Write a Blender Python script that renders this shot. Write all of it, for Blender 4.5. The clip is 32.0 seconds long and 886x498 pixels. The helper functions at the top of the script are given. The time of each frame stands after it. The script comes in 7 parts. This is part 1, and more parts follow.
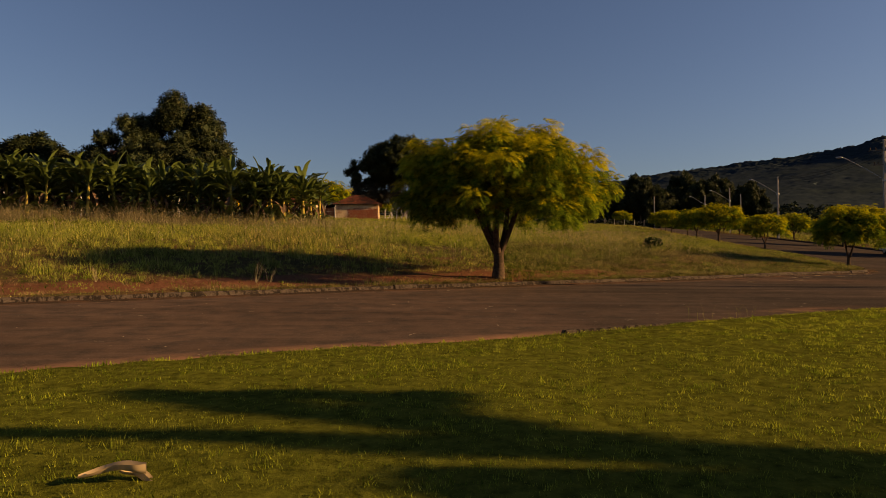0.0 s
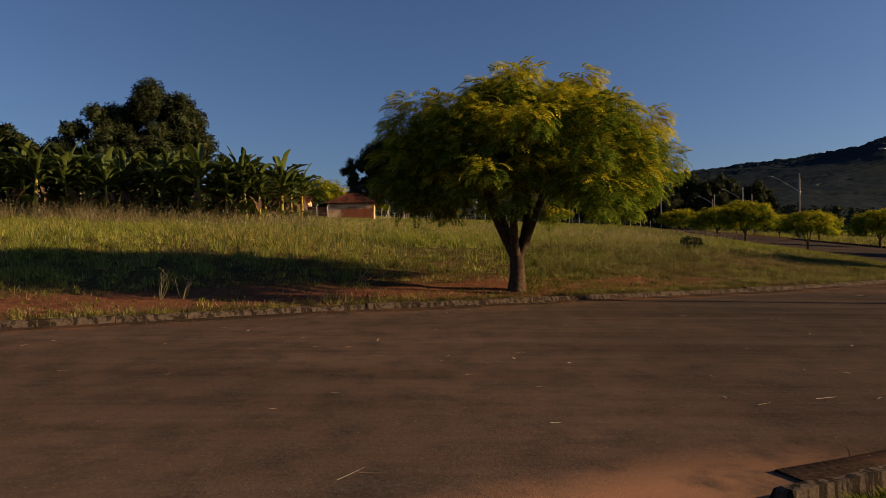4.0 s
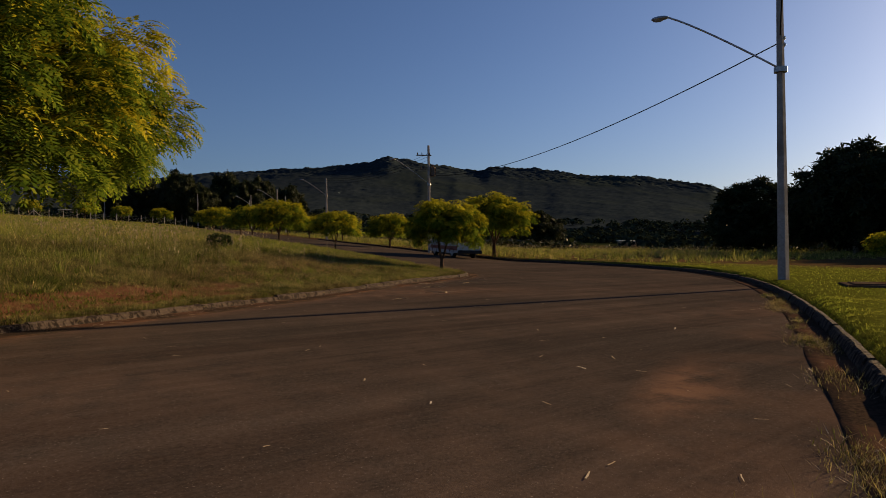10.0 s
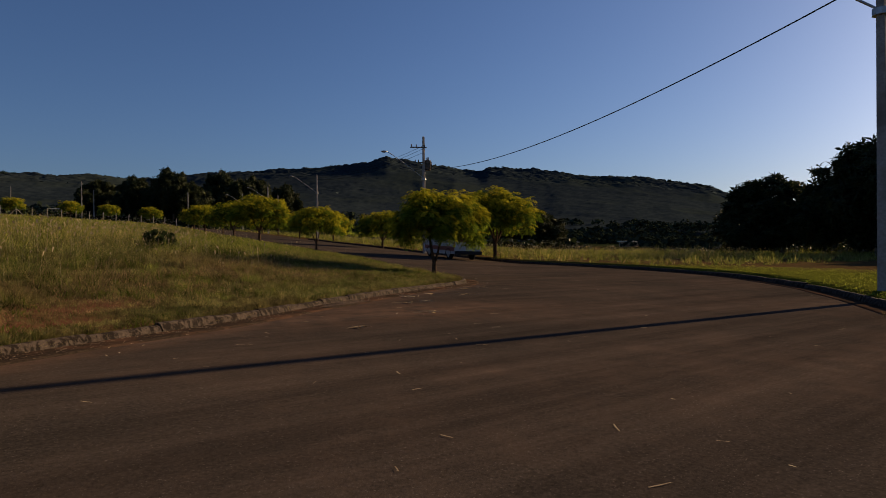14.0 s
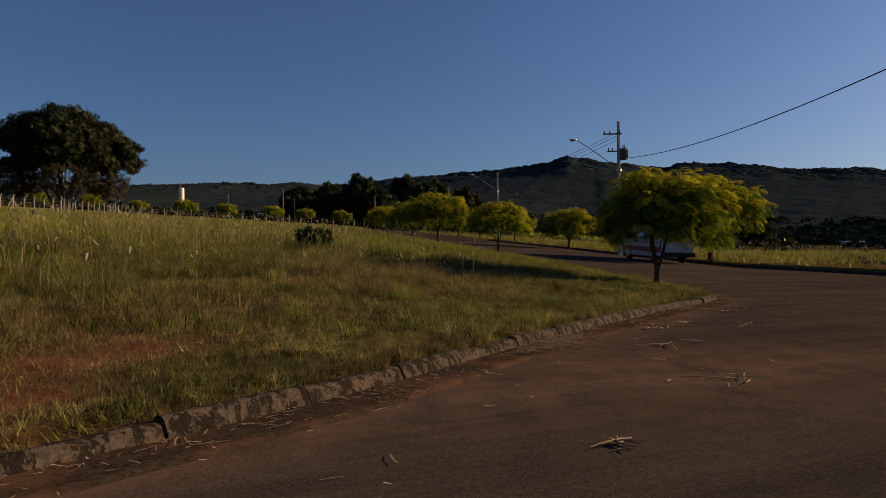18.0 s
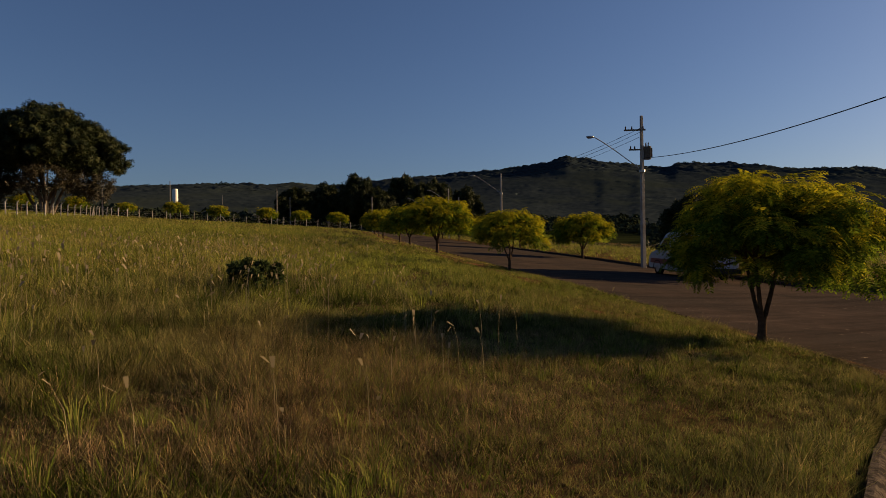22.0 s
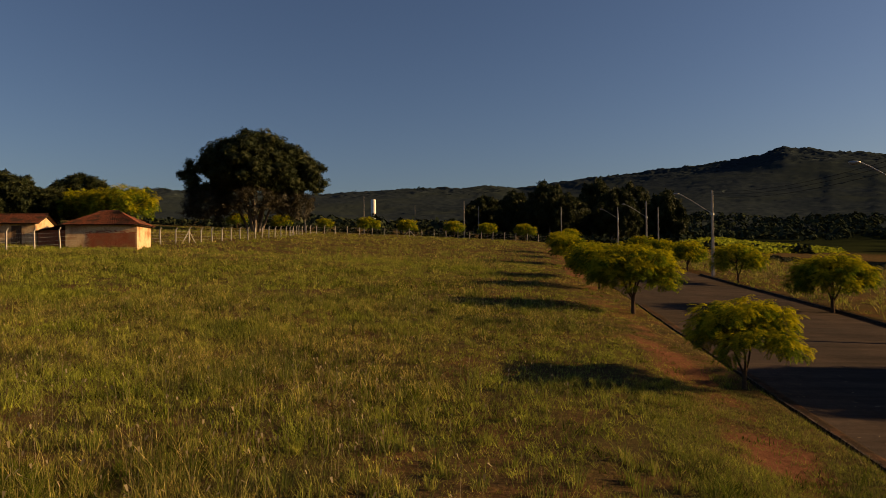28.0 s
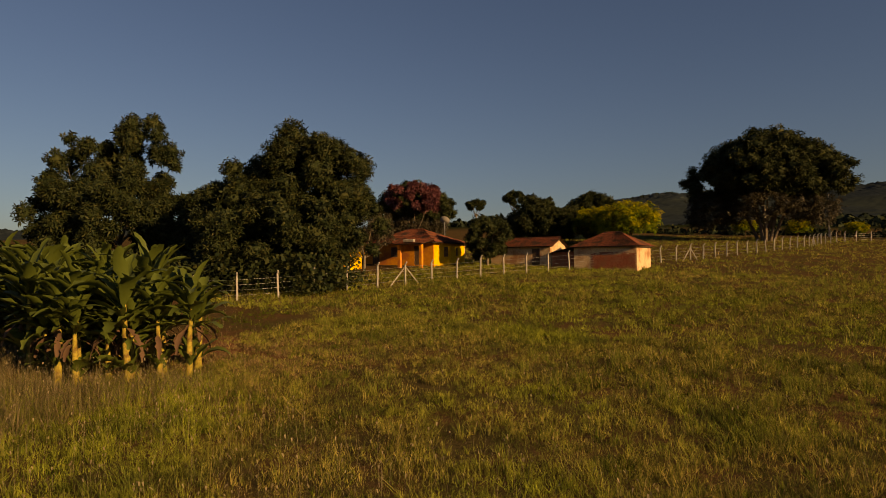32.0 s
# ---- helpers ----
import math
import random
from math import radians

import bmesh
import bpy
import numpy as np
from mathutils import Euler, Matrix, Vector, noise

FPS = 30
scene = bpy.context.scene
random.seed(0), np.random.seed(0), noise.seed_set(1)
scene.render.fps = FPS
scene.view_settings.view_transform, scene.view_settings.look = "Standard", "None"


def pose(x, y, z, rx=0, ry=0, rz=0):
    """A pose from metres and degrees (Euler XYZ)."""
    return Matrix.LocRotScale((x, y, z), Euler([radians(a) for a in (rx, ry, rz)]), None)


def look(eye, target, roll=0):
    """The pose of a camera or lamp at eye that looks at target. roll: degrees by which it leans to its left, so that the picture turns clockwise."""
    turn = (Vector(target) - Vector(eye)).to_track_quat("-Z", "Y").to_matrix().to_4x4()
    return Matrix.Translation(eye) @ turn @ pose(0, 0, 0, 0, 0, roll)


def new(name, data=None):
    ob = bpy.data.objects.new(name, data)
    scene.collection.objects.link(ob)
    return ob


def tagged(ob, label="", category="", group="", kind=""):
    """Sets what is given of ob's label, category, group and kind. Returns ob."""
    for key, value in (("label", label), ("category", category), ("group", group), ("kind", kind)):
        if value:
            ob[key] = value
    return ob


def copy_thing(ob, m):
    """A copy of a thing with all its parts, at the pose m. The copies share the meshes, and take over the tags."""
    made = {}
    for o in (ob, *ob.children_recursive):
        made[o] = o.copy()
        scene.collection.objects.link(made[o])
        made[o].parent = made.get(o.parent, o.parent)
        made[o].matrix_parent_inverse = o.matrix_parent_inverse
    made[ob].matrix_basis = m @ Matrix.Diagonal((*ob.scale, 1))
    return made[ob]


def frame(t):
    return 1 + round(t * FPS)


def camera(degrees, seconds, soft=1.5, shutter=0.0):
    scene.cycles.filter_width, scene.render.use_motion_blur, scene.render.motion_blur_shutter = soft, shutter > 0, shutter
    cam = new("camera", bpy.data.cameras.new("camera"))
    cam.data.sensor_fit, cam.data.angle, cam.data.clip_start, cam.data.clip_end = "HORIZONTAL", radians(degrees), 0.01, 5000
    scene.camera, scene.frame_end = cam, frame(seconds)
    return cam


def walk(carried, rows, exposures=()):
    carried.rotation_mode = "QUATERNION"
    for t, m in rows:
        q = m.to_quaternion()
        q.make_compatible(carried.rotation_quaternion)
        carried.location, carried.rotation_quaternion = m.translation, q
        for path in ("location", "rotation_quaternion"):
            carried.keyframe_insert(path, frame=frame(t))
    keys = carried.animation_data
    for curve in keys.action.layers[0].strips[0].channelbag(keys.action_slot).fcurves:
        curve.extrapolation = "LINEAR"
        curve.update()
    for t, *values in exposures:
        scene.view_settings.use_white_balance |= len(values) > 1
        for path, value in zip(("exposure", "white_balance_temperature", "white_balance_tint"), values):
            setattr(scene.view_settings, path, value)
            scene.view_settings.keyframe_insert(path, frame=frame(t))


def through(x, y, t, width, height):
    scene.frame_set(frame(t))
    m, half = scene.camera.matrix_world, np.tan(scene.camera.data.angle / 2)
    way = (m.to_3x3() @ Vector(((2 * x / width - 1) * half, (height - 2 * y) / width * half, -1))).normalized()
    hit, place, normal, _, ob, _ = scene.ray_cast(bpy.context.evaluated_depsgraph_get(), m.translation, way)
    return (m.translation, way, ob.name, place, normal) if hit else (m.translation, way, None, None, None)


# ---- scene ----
cam = camera(69.4, 32.0, soft=0.75, shutter=0.08)
# seconds, place of the eye in metres, yaw, pitch and roll in degrees
ROWS = [
    (0.0, 0.000, 0.128, 1.120, -0.03, 0.35, 0.63),
    (0.5, 0.029, 0.845, 1.127, -0.03, 0.36, 0.65),
    (1.0, 0.049, 1.625, 1.127, -0.02, 0.36, 0.66),
    (1.5, 0.072, 2.437, 1.134, -0.03, 0.38, 0.67),
    (2.0, 0.079, 3.204, 1.136, -0.04, 0.40, 0.66),
    (2.5, 0.085, 3.887, 1.144, -0.03, 0.42, 0.66),
    (4.5, 0.077, 6.113, 1.138, -0.01, 0.52, 0.67),
    (5.0, 0.054, 6.459, 1.129, -0.46, 0.52, 0.68),
    (5.5, 0.057, 6.815, 1.123, -6.82, 0.42, 0.68),
    (6.0, 0.110, 7.163, 1.130, -19.10, 0.23, 0.71),
    (6.5, 0.248, 7.506, 1.134, -35.46, 0.03, 0.77),
    (7.0, 0.441, 7.782, 1.127, -39.53, -0.03, 0.86),
    (7.5, 0.651, 8.049, 1.117, -39.56, -0.03, 0.86),
    (8.0, 0.898, 8.327, 1.118, -39.57, -0.05, 0.85),
    (8.5, 1.187, 8.650, 1.111, -39.60, -0.05, 0.83),
    (9.0, 1.450, 8.965, 1.105, -39.62, -0.06, 0.81),
    (9.5, 1.757, 9.319, 1.114, -39.62, -0.05, 0.80),
    (10.0, 2.075, 9.685, 1.114, -39.61, -0.02, 0.82),
    (10.5, 2.417, 10.083, 1.109, -39.63, -0.02, 0.83),
    (11.0, 2.820, 10.493, 1.107, -39.65, 0.00, 0.81),
    (11.5, 3.185, 10.922, 1.121, -39.70, 0.01, 0.77),
    (12.0, 3.561, 11.359, 1.116, -39.73, 0.00, 0.77),
    (12.5, 3.951, 11.793, 1.110, -39.76, 0.01, 0.77),
    (13.0, 4.376, 12.227, 1.112, -39.77, 0.02, 0.76),
    (13.5, 4.815, 12.706, 1.103, -39.79, 0.02, 0.77),
    (14.0, 5.272, 13.223, 1.109, -39.73, 0.03, 0.76),
    (14.5, 5.731, 13.785, 1.108, -36.95, 0.08, 0.76),
    (15.0, 6.150, 14.346, 1.100, -31.39, 0.20, 0.78),
    (15.5, 6.485, 14.919, 1.095, -26.35, 0.26, 0.74),
    (17.5, 7.413, 17.172, 1.100, -23.74, 0.33, 0.76),
    (18.0, 7.641, 17.783, 1.117, -23.78, 0.34, 0.70),
    (18.5, 7.861, 18.391, 1.106, -23.77, 0.35, 0.70),
    (19.0, 8.136, 19.025, 1.116, -23.77, 0.36, 0.71),
    (19.5, 8.452, 19.681, 1.115, -23.79, 0.39, 0.71),
    (20.0, 8.756, 20.342, 1.122, -23.80, 0.38, 0.72),
    (20.5, 9.054, 20.963, 1.127, -23.80, 0.38, 0.70),
    (21.0, 9.315, 21.584, 1.134, -23.82, 0.39, 0.70),
    (21.5, 9.534, 22.171, 1.413, -23.84, 0.37, 0.77),
    (22.0, 9.780, 22.728, 1.899, -23.84, 0.33, 0.80),
    (22.5, 10.062, 23.293, 2.374, -23.85, 0.30, 0.84),
    (23.0, 10.383, 23.880, 2.798, -23.87, 0.34, 0.84),
    (23.5, 10.701, 24.453, 3.317, -23.89, 0.38, 0.86),
    (24.0, 10.994, 25.057, 3.948, -23.93, 0.38, 0.83),
    (24.5, 11.234, 25.630, 4.807, -23.96, 0.26, 0.60),
    (26.5, 12.217, 27.568, 5.039, -19.68, 0.39, 0.88),
    (27.0, 12.392, 28.144, 5.056, -14.91, 0.46, 0.79),
    (27.5, 12.543, 28.659, 5.076, -10.30, 0.51, 0.72),
    (28.0, 12.603, 29.152, 5.051, -6.77, 0.57, 0.70),
    (28.5, 12.668, 29.631, 5.040, -3.84, 0.63, 0.74),
    (29.0, 12.711, 30.103, 5.065, -0.85, 0.69, 0.76),
    (29.5, 12.735, 30.623, 5.141, 2.29, 0.74, 0.76),
    (30.0, 12.702, 31.177, 5.339, 6.53, 0.80, 0.80),
    (30.5, 12.611, 31.764, 5.673, 11.38, 0.88, 0.82),
    (31.0, 12.466, 32.364, 6.089, 18.21, 0.97, 0.79),
    (31.5, 12.300, 32.973, 6.582, 28.58, 1.11, 0.68),
    (32.0, 12.109, 33.564, 6.966, 36.49, 1.21, 0.64),
]
EXPOSURES = [(0.0, 0.25, 9000, 15), (2.0, 0.11, 8000, 15), (5.0, 0.12, 6700, 10), (9.0, 0.08, 6800, 10), (13.0, -0.05, 6400, 10), (19.0, -0.10, 6500, 10), (22.0, -0.05, 7100, 10),
             (24.0, 0.12, 8900, 14), (28.0, 0.0, 8500, 11), (30.0, -0.08, 9100, 13), (32.0, -0.24, 10300, 15)]
walk(cam, [(t, pose(x, y, z, 90 + pitch, roll, yaw)) for t, x, y, z, yaw, pitch, roll in ROWS], EXPOSURES)

# ---- light: a low, warm evening sun and a clear sky ----
SUN_AZ, SUN_EL = 93.8, 16.0                       # degrees clockwise from +y, degrees above the horizon
sun_dir = Vector((math.sin(radians(SUN_AZ)) * math.cos(radians(SUN_EL)),
                  math.cos(radians(SUN_AZ)) * math.cos(radians(SUN_EL)), math.sin(radians(SUN_EL))))
world = bpy.data.worlds.new("sky")
scene.world = world
world.use_nodes = True
sky = world.node_tree.nodes.new("ShaderNodeTexSky")
sky.sky_type = "NISHITA"
sky.sun_disc = False
sky.sun_elevation, sky.sun_rotation = radians(SUN_EL), radians(SUN_AZ)
sky.air_density, sky.dust_density, sky.ozone_density = 1.0, 0.9, 4.0
back = world.node_tree.nodes["Background"]
back.inputs["Strength"].default_value = 0.07
hue = world.node_tree.nodes.new("ShaderNodeMix")
hue.data_type, hue.blend_type = "RGBA", "MULTIPLY"
hue.inputs[0].default_value, hue.inputs[7].default_value = 1.0, (0.92, 0.95, 1.15, 1)
world.node_tree.links.new(sky.outputs["Color"], hue.inputs[6])
world.node_tree.links.new(hue.outputs[2], back.inputs["Color"])
lamp = bpy.data.lights.new("sun", "SUN")
lamp.energy, lamp.angle, lamp.color = 8.2, radians(0.6), (1.0, 0.70, 0.38)
sun = new("sun", lamp)
sun.matrix_world = look(tuple(sun_dir * 200), (0, 0, 0))

rng = np.random.default_rng(7)


# ---- materials ----
def material(name, rough=0.8, metal=0.0):
    m = bpy.data.materials.new(name)
    m.use_nodes = True
    b = m.node_tree.nodes["Principled BSDF"]
    b.inputs["Roughness"].default_value = rough
    b.inputs["Metallic"].default_value = metal
    b.inputs["Specular IOR Level"].default_value = 0.5 if metal or rough < 0.6 else 0.0
    return m, m.node_tree, b


def noise_node(tree, scale, detail=6.0, rough=0.6, vec=None):
    n = tree.nodes.new("ShaderNodeTexNoise")
    n.inputs["Scale"].default_value, n.inputs["Detail"].default_value = scale, detail
    n.inputs["Roughness"].default_value = rough
    if vec is None:
        c = tree.nodes.new("ShaderNodeTexCoord")
        vec = c.outputs["Object"]
    tree.links.new(vec, n.inputs["Vector"])
    return n.outputs["Fac"]


def ramp(tree, fac, stops):
    r = tree.nodes.new("ShaderNodeValToRGB")
    while len(r.color_ramp.elements) < len(stops):
        r.color_ramp.elements.new(0.5)
    for e, (p, c) in zip(r.color_ramp.elements, stops):
        e.position, e.color = p, (*c, 1)
    tree.links.new(fac, r.inputs["Fac"])
    return r.outputs["Color"]


def mix(tree, fac, a, b, mode="MIX"):
    x = tree.nodes.new("ShaderNodeMix")
    x.data_type, x.blend_type = "RGBA", mode
    for sock, v in ((x.inputs[0], fac), (x.inputs[6], a), (x.inputs[7], b)):
        if isinstance(v, (int, float)):
            sock.default_value = v
        elif isinstance(v, tuple):
            sock.default_value = (*v, 1)
        else:
            tree.links.new(v, sock)
    return x.outputs[2]


def bump(tree, b, height, strength=0.4, distance=0.02):
    n = tree.nodes.new("ShaderNodeBump")
    n.inputs["Strength"].default_value, n.inputs["Distance"].default_value = strength, distance
    tree.links.new(height, n.inputs["Height"])
    tree.links.new(n.outputs["Normal"], b.inputs["Normal"])


def grained(name, dark, light, scale, rough=0.85, relief=0.4, depth=0.01, patch=None, patch_scale=0.5, metal=0.0):
    """Two-scale noise colour with fine relief; patch: a third colour in large soft stains."""
    m, t, b = material(name, rough, metal)
    fine = noise_node(t, scale)
    col = ramp(t, fine, [(0.3, dark), (0.7, light)])
    if patch:
        big = noise_node(t, patch_scale, 4.0)
        col = mix(t, ramp(t, big, [(0.48, (0, 0, 0)), (0.62, (1, 1, 1))]), col, patch)
    t.links.new(col, b.inputs["Base Color"])
    if relief:
        bump(t, b, fine, relief, depth)
    return m


def leaf_material(name, stops, through=0.35, rough=0.5, patch=None, patch_scale=0.2, patch2=None, shine=0.25, mottle=0.0):
    """Thin leaf: colour varies from leaf to leaf, some light comes through."""
    m, t, b = material(name, rough)
    g = t.nodes.new("ShaderNodeNewGeometry")
    col = ramp(t, g.outputs["Random Per Island"], stops)
    if patch:
        big = noise_node(t, patch_scale, 3.0, 0.6, g.outputs["Position"])
        col = mix(t, ramp(t, big, [(0.42, (0, 0, 0)), (0.6, (1, 1, 1))]), col, patch)
    if patch2:
        big = noise_node(t, patch_scale * 2.7, 4.0, 0.6, g.outputs["Position"])
        col = mix(t, ramp(t, big, [(0.50, (0, 0, 0)), (0.64, (0.85, 0.85, 0.85))]), col, patch2)
    if mottle:
        tuft = ramp(t, noise_node(t, mottle, 5.0, 0.7, g.outputs["Position"]), [(0.36, (0.20, 0.20, 0.20)), (0.50, (0.85, 0.85, 0.85)), (0.64, (1.75, 1.7, 1.6))])
        col = mix(t, 1.0, col, tuft, "MULTIPLY")
    t.links.new(col, b.inputs["Base Color"])
    b.inputs["Specular IOR Level"].default_value = shine if shine > 0.1 else 0.0
    tr = t.nodes.new("ShaderNodeBsdfTranslucent")
    t.links.new(col, tr.inputs["Color"])
    s = t.nodes.new("ShaderNodeMixShader")
    s.inputs[0].default_value = through
    t.links.new(b.outputs[0], s.inputs[1])
    t.links.new(tr.outputs[0], s.inputs[2])
    t.links.new(s.outputs[0], t.nodes["Material Output"].inputs["Surface"])
    return m


# two tones of one foliage: sunlit yellow and shaded green, set by colour
M_LEAF_LIT_YELLOW = leaf_material("lit_yellow_leaflets", [(0.0, (0.19, 0.205, 0.016)), (0.5, (0.33, 0.315, 0.020)), (1.0, (0.48, 0.39, 0.030))], 0.4, 0.75, shine=0.05)
M_LEAF_SHADED_GREEN = leaf_material("shaded_green_leaflets", [(0.0, (0.040, 0.072, 0.009)), (0.5, (0.090, 0.135, 0.014)), (1.0, (0.19, 0.22, 0.022))], 0.42, 0.75, shine=0.05)
M_LEAF_DARK = leaf_material("dark_leaves", [(0.0, (0.013, 0.021, 0.009)), (0.6, (0.027, 0.037, 0.013)), (1.0, (0.050, 0.052, 0.018))], 0.14, 0.65, shine=0.12)
M_LEAF_BROWN = leaf_material("dull_leaves", [(0.0, (0.030, 0.030, 0.018)), (1.0, (0.065, 0.054, 0.034))], 0.15)
M_LEAF_PURPLE = leaf_material("purple_blossom", [(0.0, (0.05, 0.02, 0.025)), (1.0, (0.14, 0.045, 0.05))], 0.15)
M_LEAF_BANANA = leaf_material("banana_leaf", [(0.0, (0.035, 0.058, 0.013)), (0.6, (0.075, 0.100, 0.022)), (1.0, (0.22, 0.215, 0.06))], 0.25, 0.45)
M_LEAF_DRY = leaf_material("dry_leaf", [(0.0, (0.045, 0.026, 0.016)), (0.7, (0.115, 0.068, 0.042)), (1.0, (0.27, 0.19, 0.12))], 0.15, 0.9)
M_GRASS = leaf_material("field_grass", [(0.0, (0.105, 0.130, 0.031)), (0.5, (0.230, 0.220, 0.050)), (0.85, (0.370, 0.295, 0.098)), (1.0, (0.550, 0.420, 0.190))], 0.3, 0.8,
                        (0.245, 0.275, 0.050), 0.16, (0.085, 0.102, 0.031), 0.03, 3.2)
M_GRASS_DULL = leaf_material("half_dry_grass", [(0.0, (0.080, 0.104, 0.028)), (0.45, (0.170, 0.180, 0.050)), (0.8, (0.280, 0.235, 0.095)), (1.0, (0.460, 0.360, 0.180))], 0.3, 0.8,
                             (0.175, 0.145, 0.060), 0.35, (0.060, 0.072, 0.022), 0.03, 4.5)
M_DRY_GRASS = leaf_material("dry_grass", [(0.0, (0.070, 0.070, 0.022)), (0.6, (0.150, 0.120, 0.056)), (1.0, (0.250, 0.190, 0.112))], 0.25, 0.7)
M_GRASS_GREEN = leaf_material("green_weeds", [(0.0, (0.035, 0.055, 0.008)), (0.6, (0.075, 0.105, 0.014)), (1.0, (0.120, 0.140, 0.021))], 0.25, 0.8, shine=0.05, mottle=3.0)
M_RED_GRASS = leaf_material("parched_grass", [(0.0, (0.130, 0.090, 0.050)), (0.6, (0.250, 0.165, 0.098)), (1.0, (0.380, 0.270, 0.130))], 0.2, 0.9, shine=0.03, mottle=3.5)
M_LAWN = leaf_material("lawn_grass", [(0.0, (0.070, 0.105, 0.012)), (0.6, (0.190, 0.240, 0.025)), (1.0, (0.37, 0.38, 0.065))], 0.5, 0.9, (0.205, 0.222, 0.034), 0.9, (0.105, 0.150, 0.017), 0.02, 13.0)
M_GRASS_LUSH = leaf_material("lush_grass", [(0.0, (0.085, 0.115, 0.022)), (0.6, (0.175, 0.195, 0.039)), (1.0, (0.320, 0.280, 0.098))], 0.3, 0.8, shine=0.05)
M_SHRUB = leaf_material("shrub_leaves", [(0.0, (0.025, 0.042, 0.017)), (0.6, (0.055, 0.078, 0.028)), (1.0, (0.095, 0.110, 0.042))], 0.2, 0.7, shine=0.1)
M_SEED = leaf_material("grass_seed_heads", [(0.0, (0.20, 0.16, 0.09)), (1.0, (0.36, 0.29, 0.18))], 0.4, 0.8)
M_STRAW = leaf_material("straw_litter", [(0.0, (0.20, 0.14, 0.08)), (0.7, (0.36, 0.27, 0.16)), (1.0, (0.55, 0.47, 0.34))], 0.1, 0.8)
M_WOODS = leaf_material("far_woods", [(0.0, (0.014, 0.021, 0.016)), (0.7, (0.027, 0.037, 0.023)), (1.0, (0.048, 0.057, 0.028))], 0.03, 1.0, shine=0.0)
M_BARK = grained("bark", (0.035, 0.024, 0.017), (0.10, 0.068, 0.048), 14, 0.95, 0.8, 0.02)
M_BARK_GREY = grained("grey_bark", (0.08, 0.065, 0.05), (0.20, 0.165, 0.13), 9, 0.95, 0.8, 0.03)
M_STEM = grained("banana_stem", (0.16, 0.13, 0.03), (0.38, 0.30, 0.07), 6, 0.7, 0.3, 0.01, (0.12, 0.07, 0.03), 2.5)
M_CONCRETE = grained("concrete", (0.24, 0.22, 0.20), (0.36, 0.34, 0.31), 18, 0.9, 0.4, 0.006, (0.20, 0.175, 0.15), 0.9)
M_KERB = grained("kerb_concrete", (0.030, 0.022, 0.017), (0.125, 0.092, 0.070), 7, 1.0, 0.9, 0.02, (0.060, 0.036, 0.025), 0.9)


def streaked_kerb():
    """Kerb concrete with dark runs down its face, no two stones alike."""
    m, t, b = material("streaked_kerb", 1.0)
    b.inputs["Specular IOR Level"].default_value = 0.05
    pos = t.nodes.new("ShaderNodeNewGeometry").outputs["Position"]
    stretch = t.nodes.new("ShaderNodeMapping")
    stretch.inputs["Scale"].default_value = (1, 1, 0.12)
    t.links.new(pos, stretch.inputs["Vector"])
    run, fine = noise_node(t, 14, 5, 0.7, stretch.outputs["Vector"]), noise_node(t, 40, 6, 0.7, pos)
    col = ramp(t, fine, [(0.3, (0.034, 0.026, 0.021)), (0.7, (0.115, 0.088, 0.070))])
    col = mix(t, ramp(t, run, [(0.47, (0.95, 0.95, 0.95)), (0.53, (0, 0, 0))]), col, (0.016, 0.012, 0.010))
    t.links.new(col, b.inputs["Base Color"])
    bump(t, b, fine, 0.8, 0.012)
    return m


M_KERB_FACE = streaked_kerb()
M_STEEL = grained("galvanised_steel", (0.30, 0.30, 0.30), (0.42, 0.42, 0.42), 25, 0.45, 0.1, 0.002, None, 1, 0.8)
M_BLACK = grained("black_rubber", (0.012, 0.012, 0.012), (0.025, 0.024, 0.023), 30, 0.75, 0.2, 0.002)
M_WIRE = grained("cable", (0.015, 0.015, 0.015), (0.03, 0.03, 0.03), 30, 0.7, 0)


# the bluish lift of distant haze is put into the canopy's colour
M_HILL = grained("hazy_blue_canopy", (0.013, 0.020, 0.025), (0.031, 0.041, 0.046), 0.10, 1.0, 0.12, 1.0, (0.027, 0.036, 0.034), 0.006)


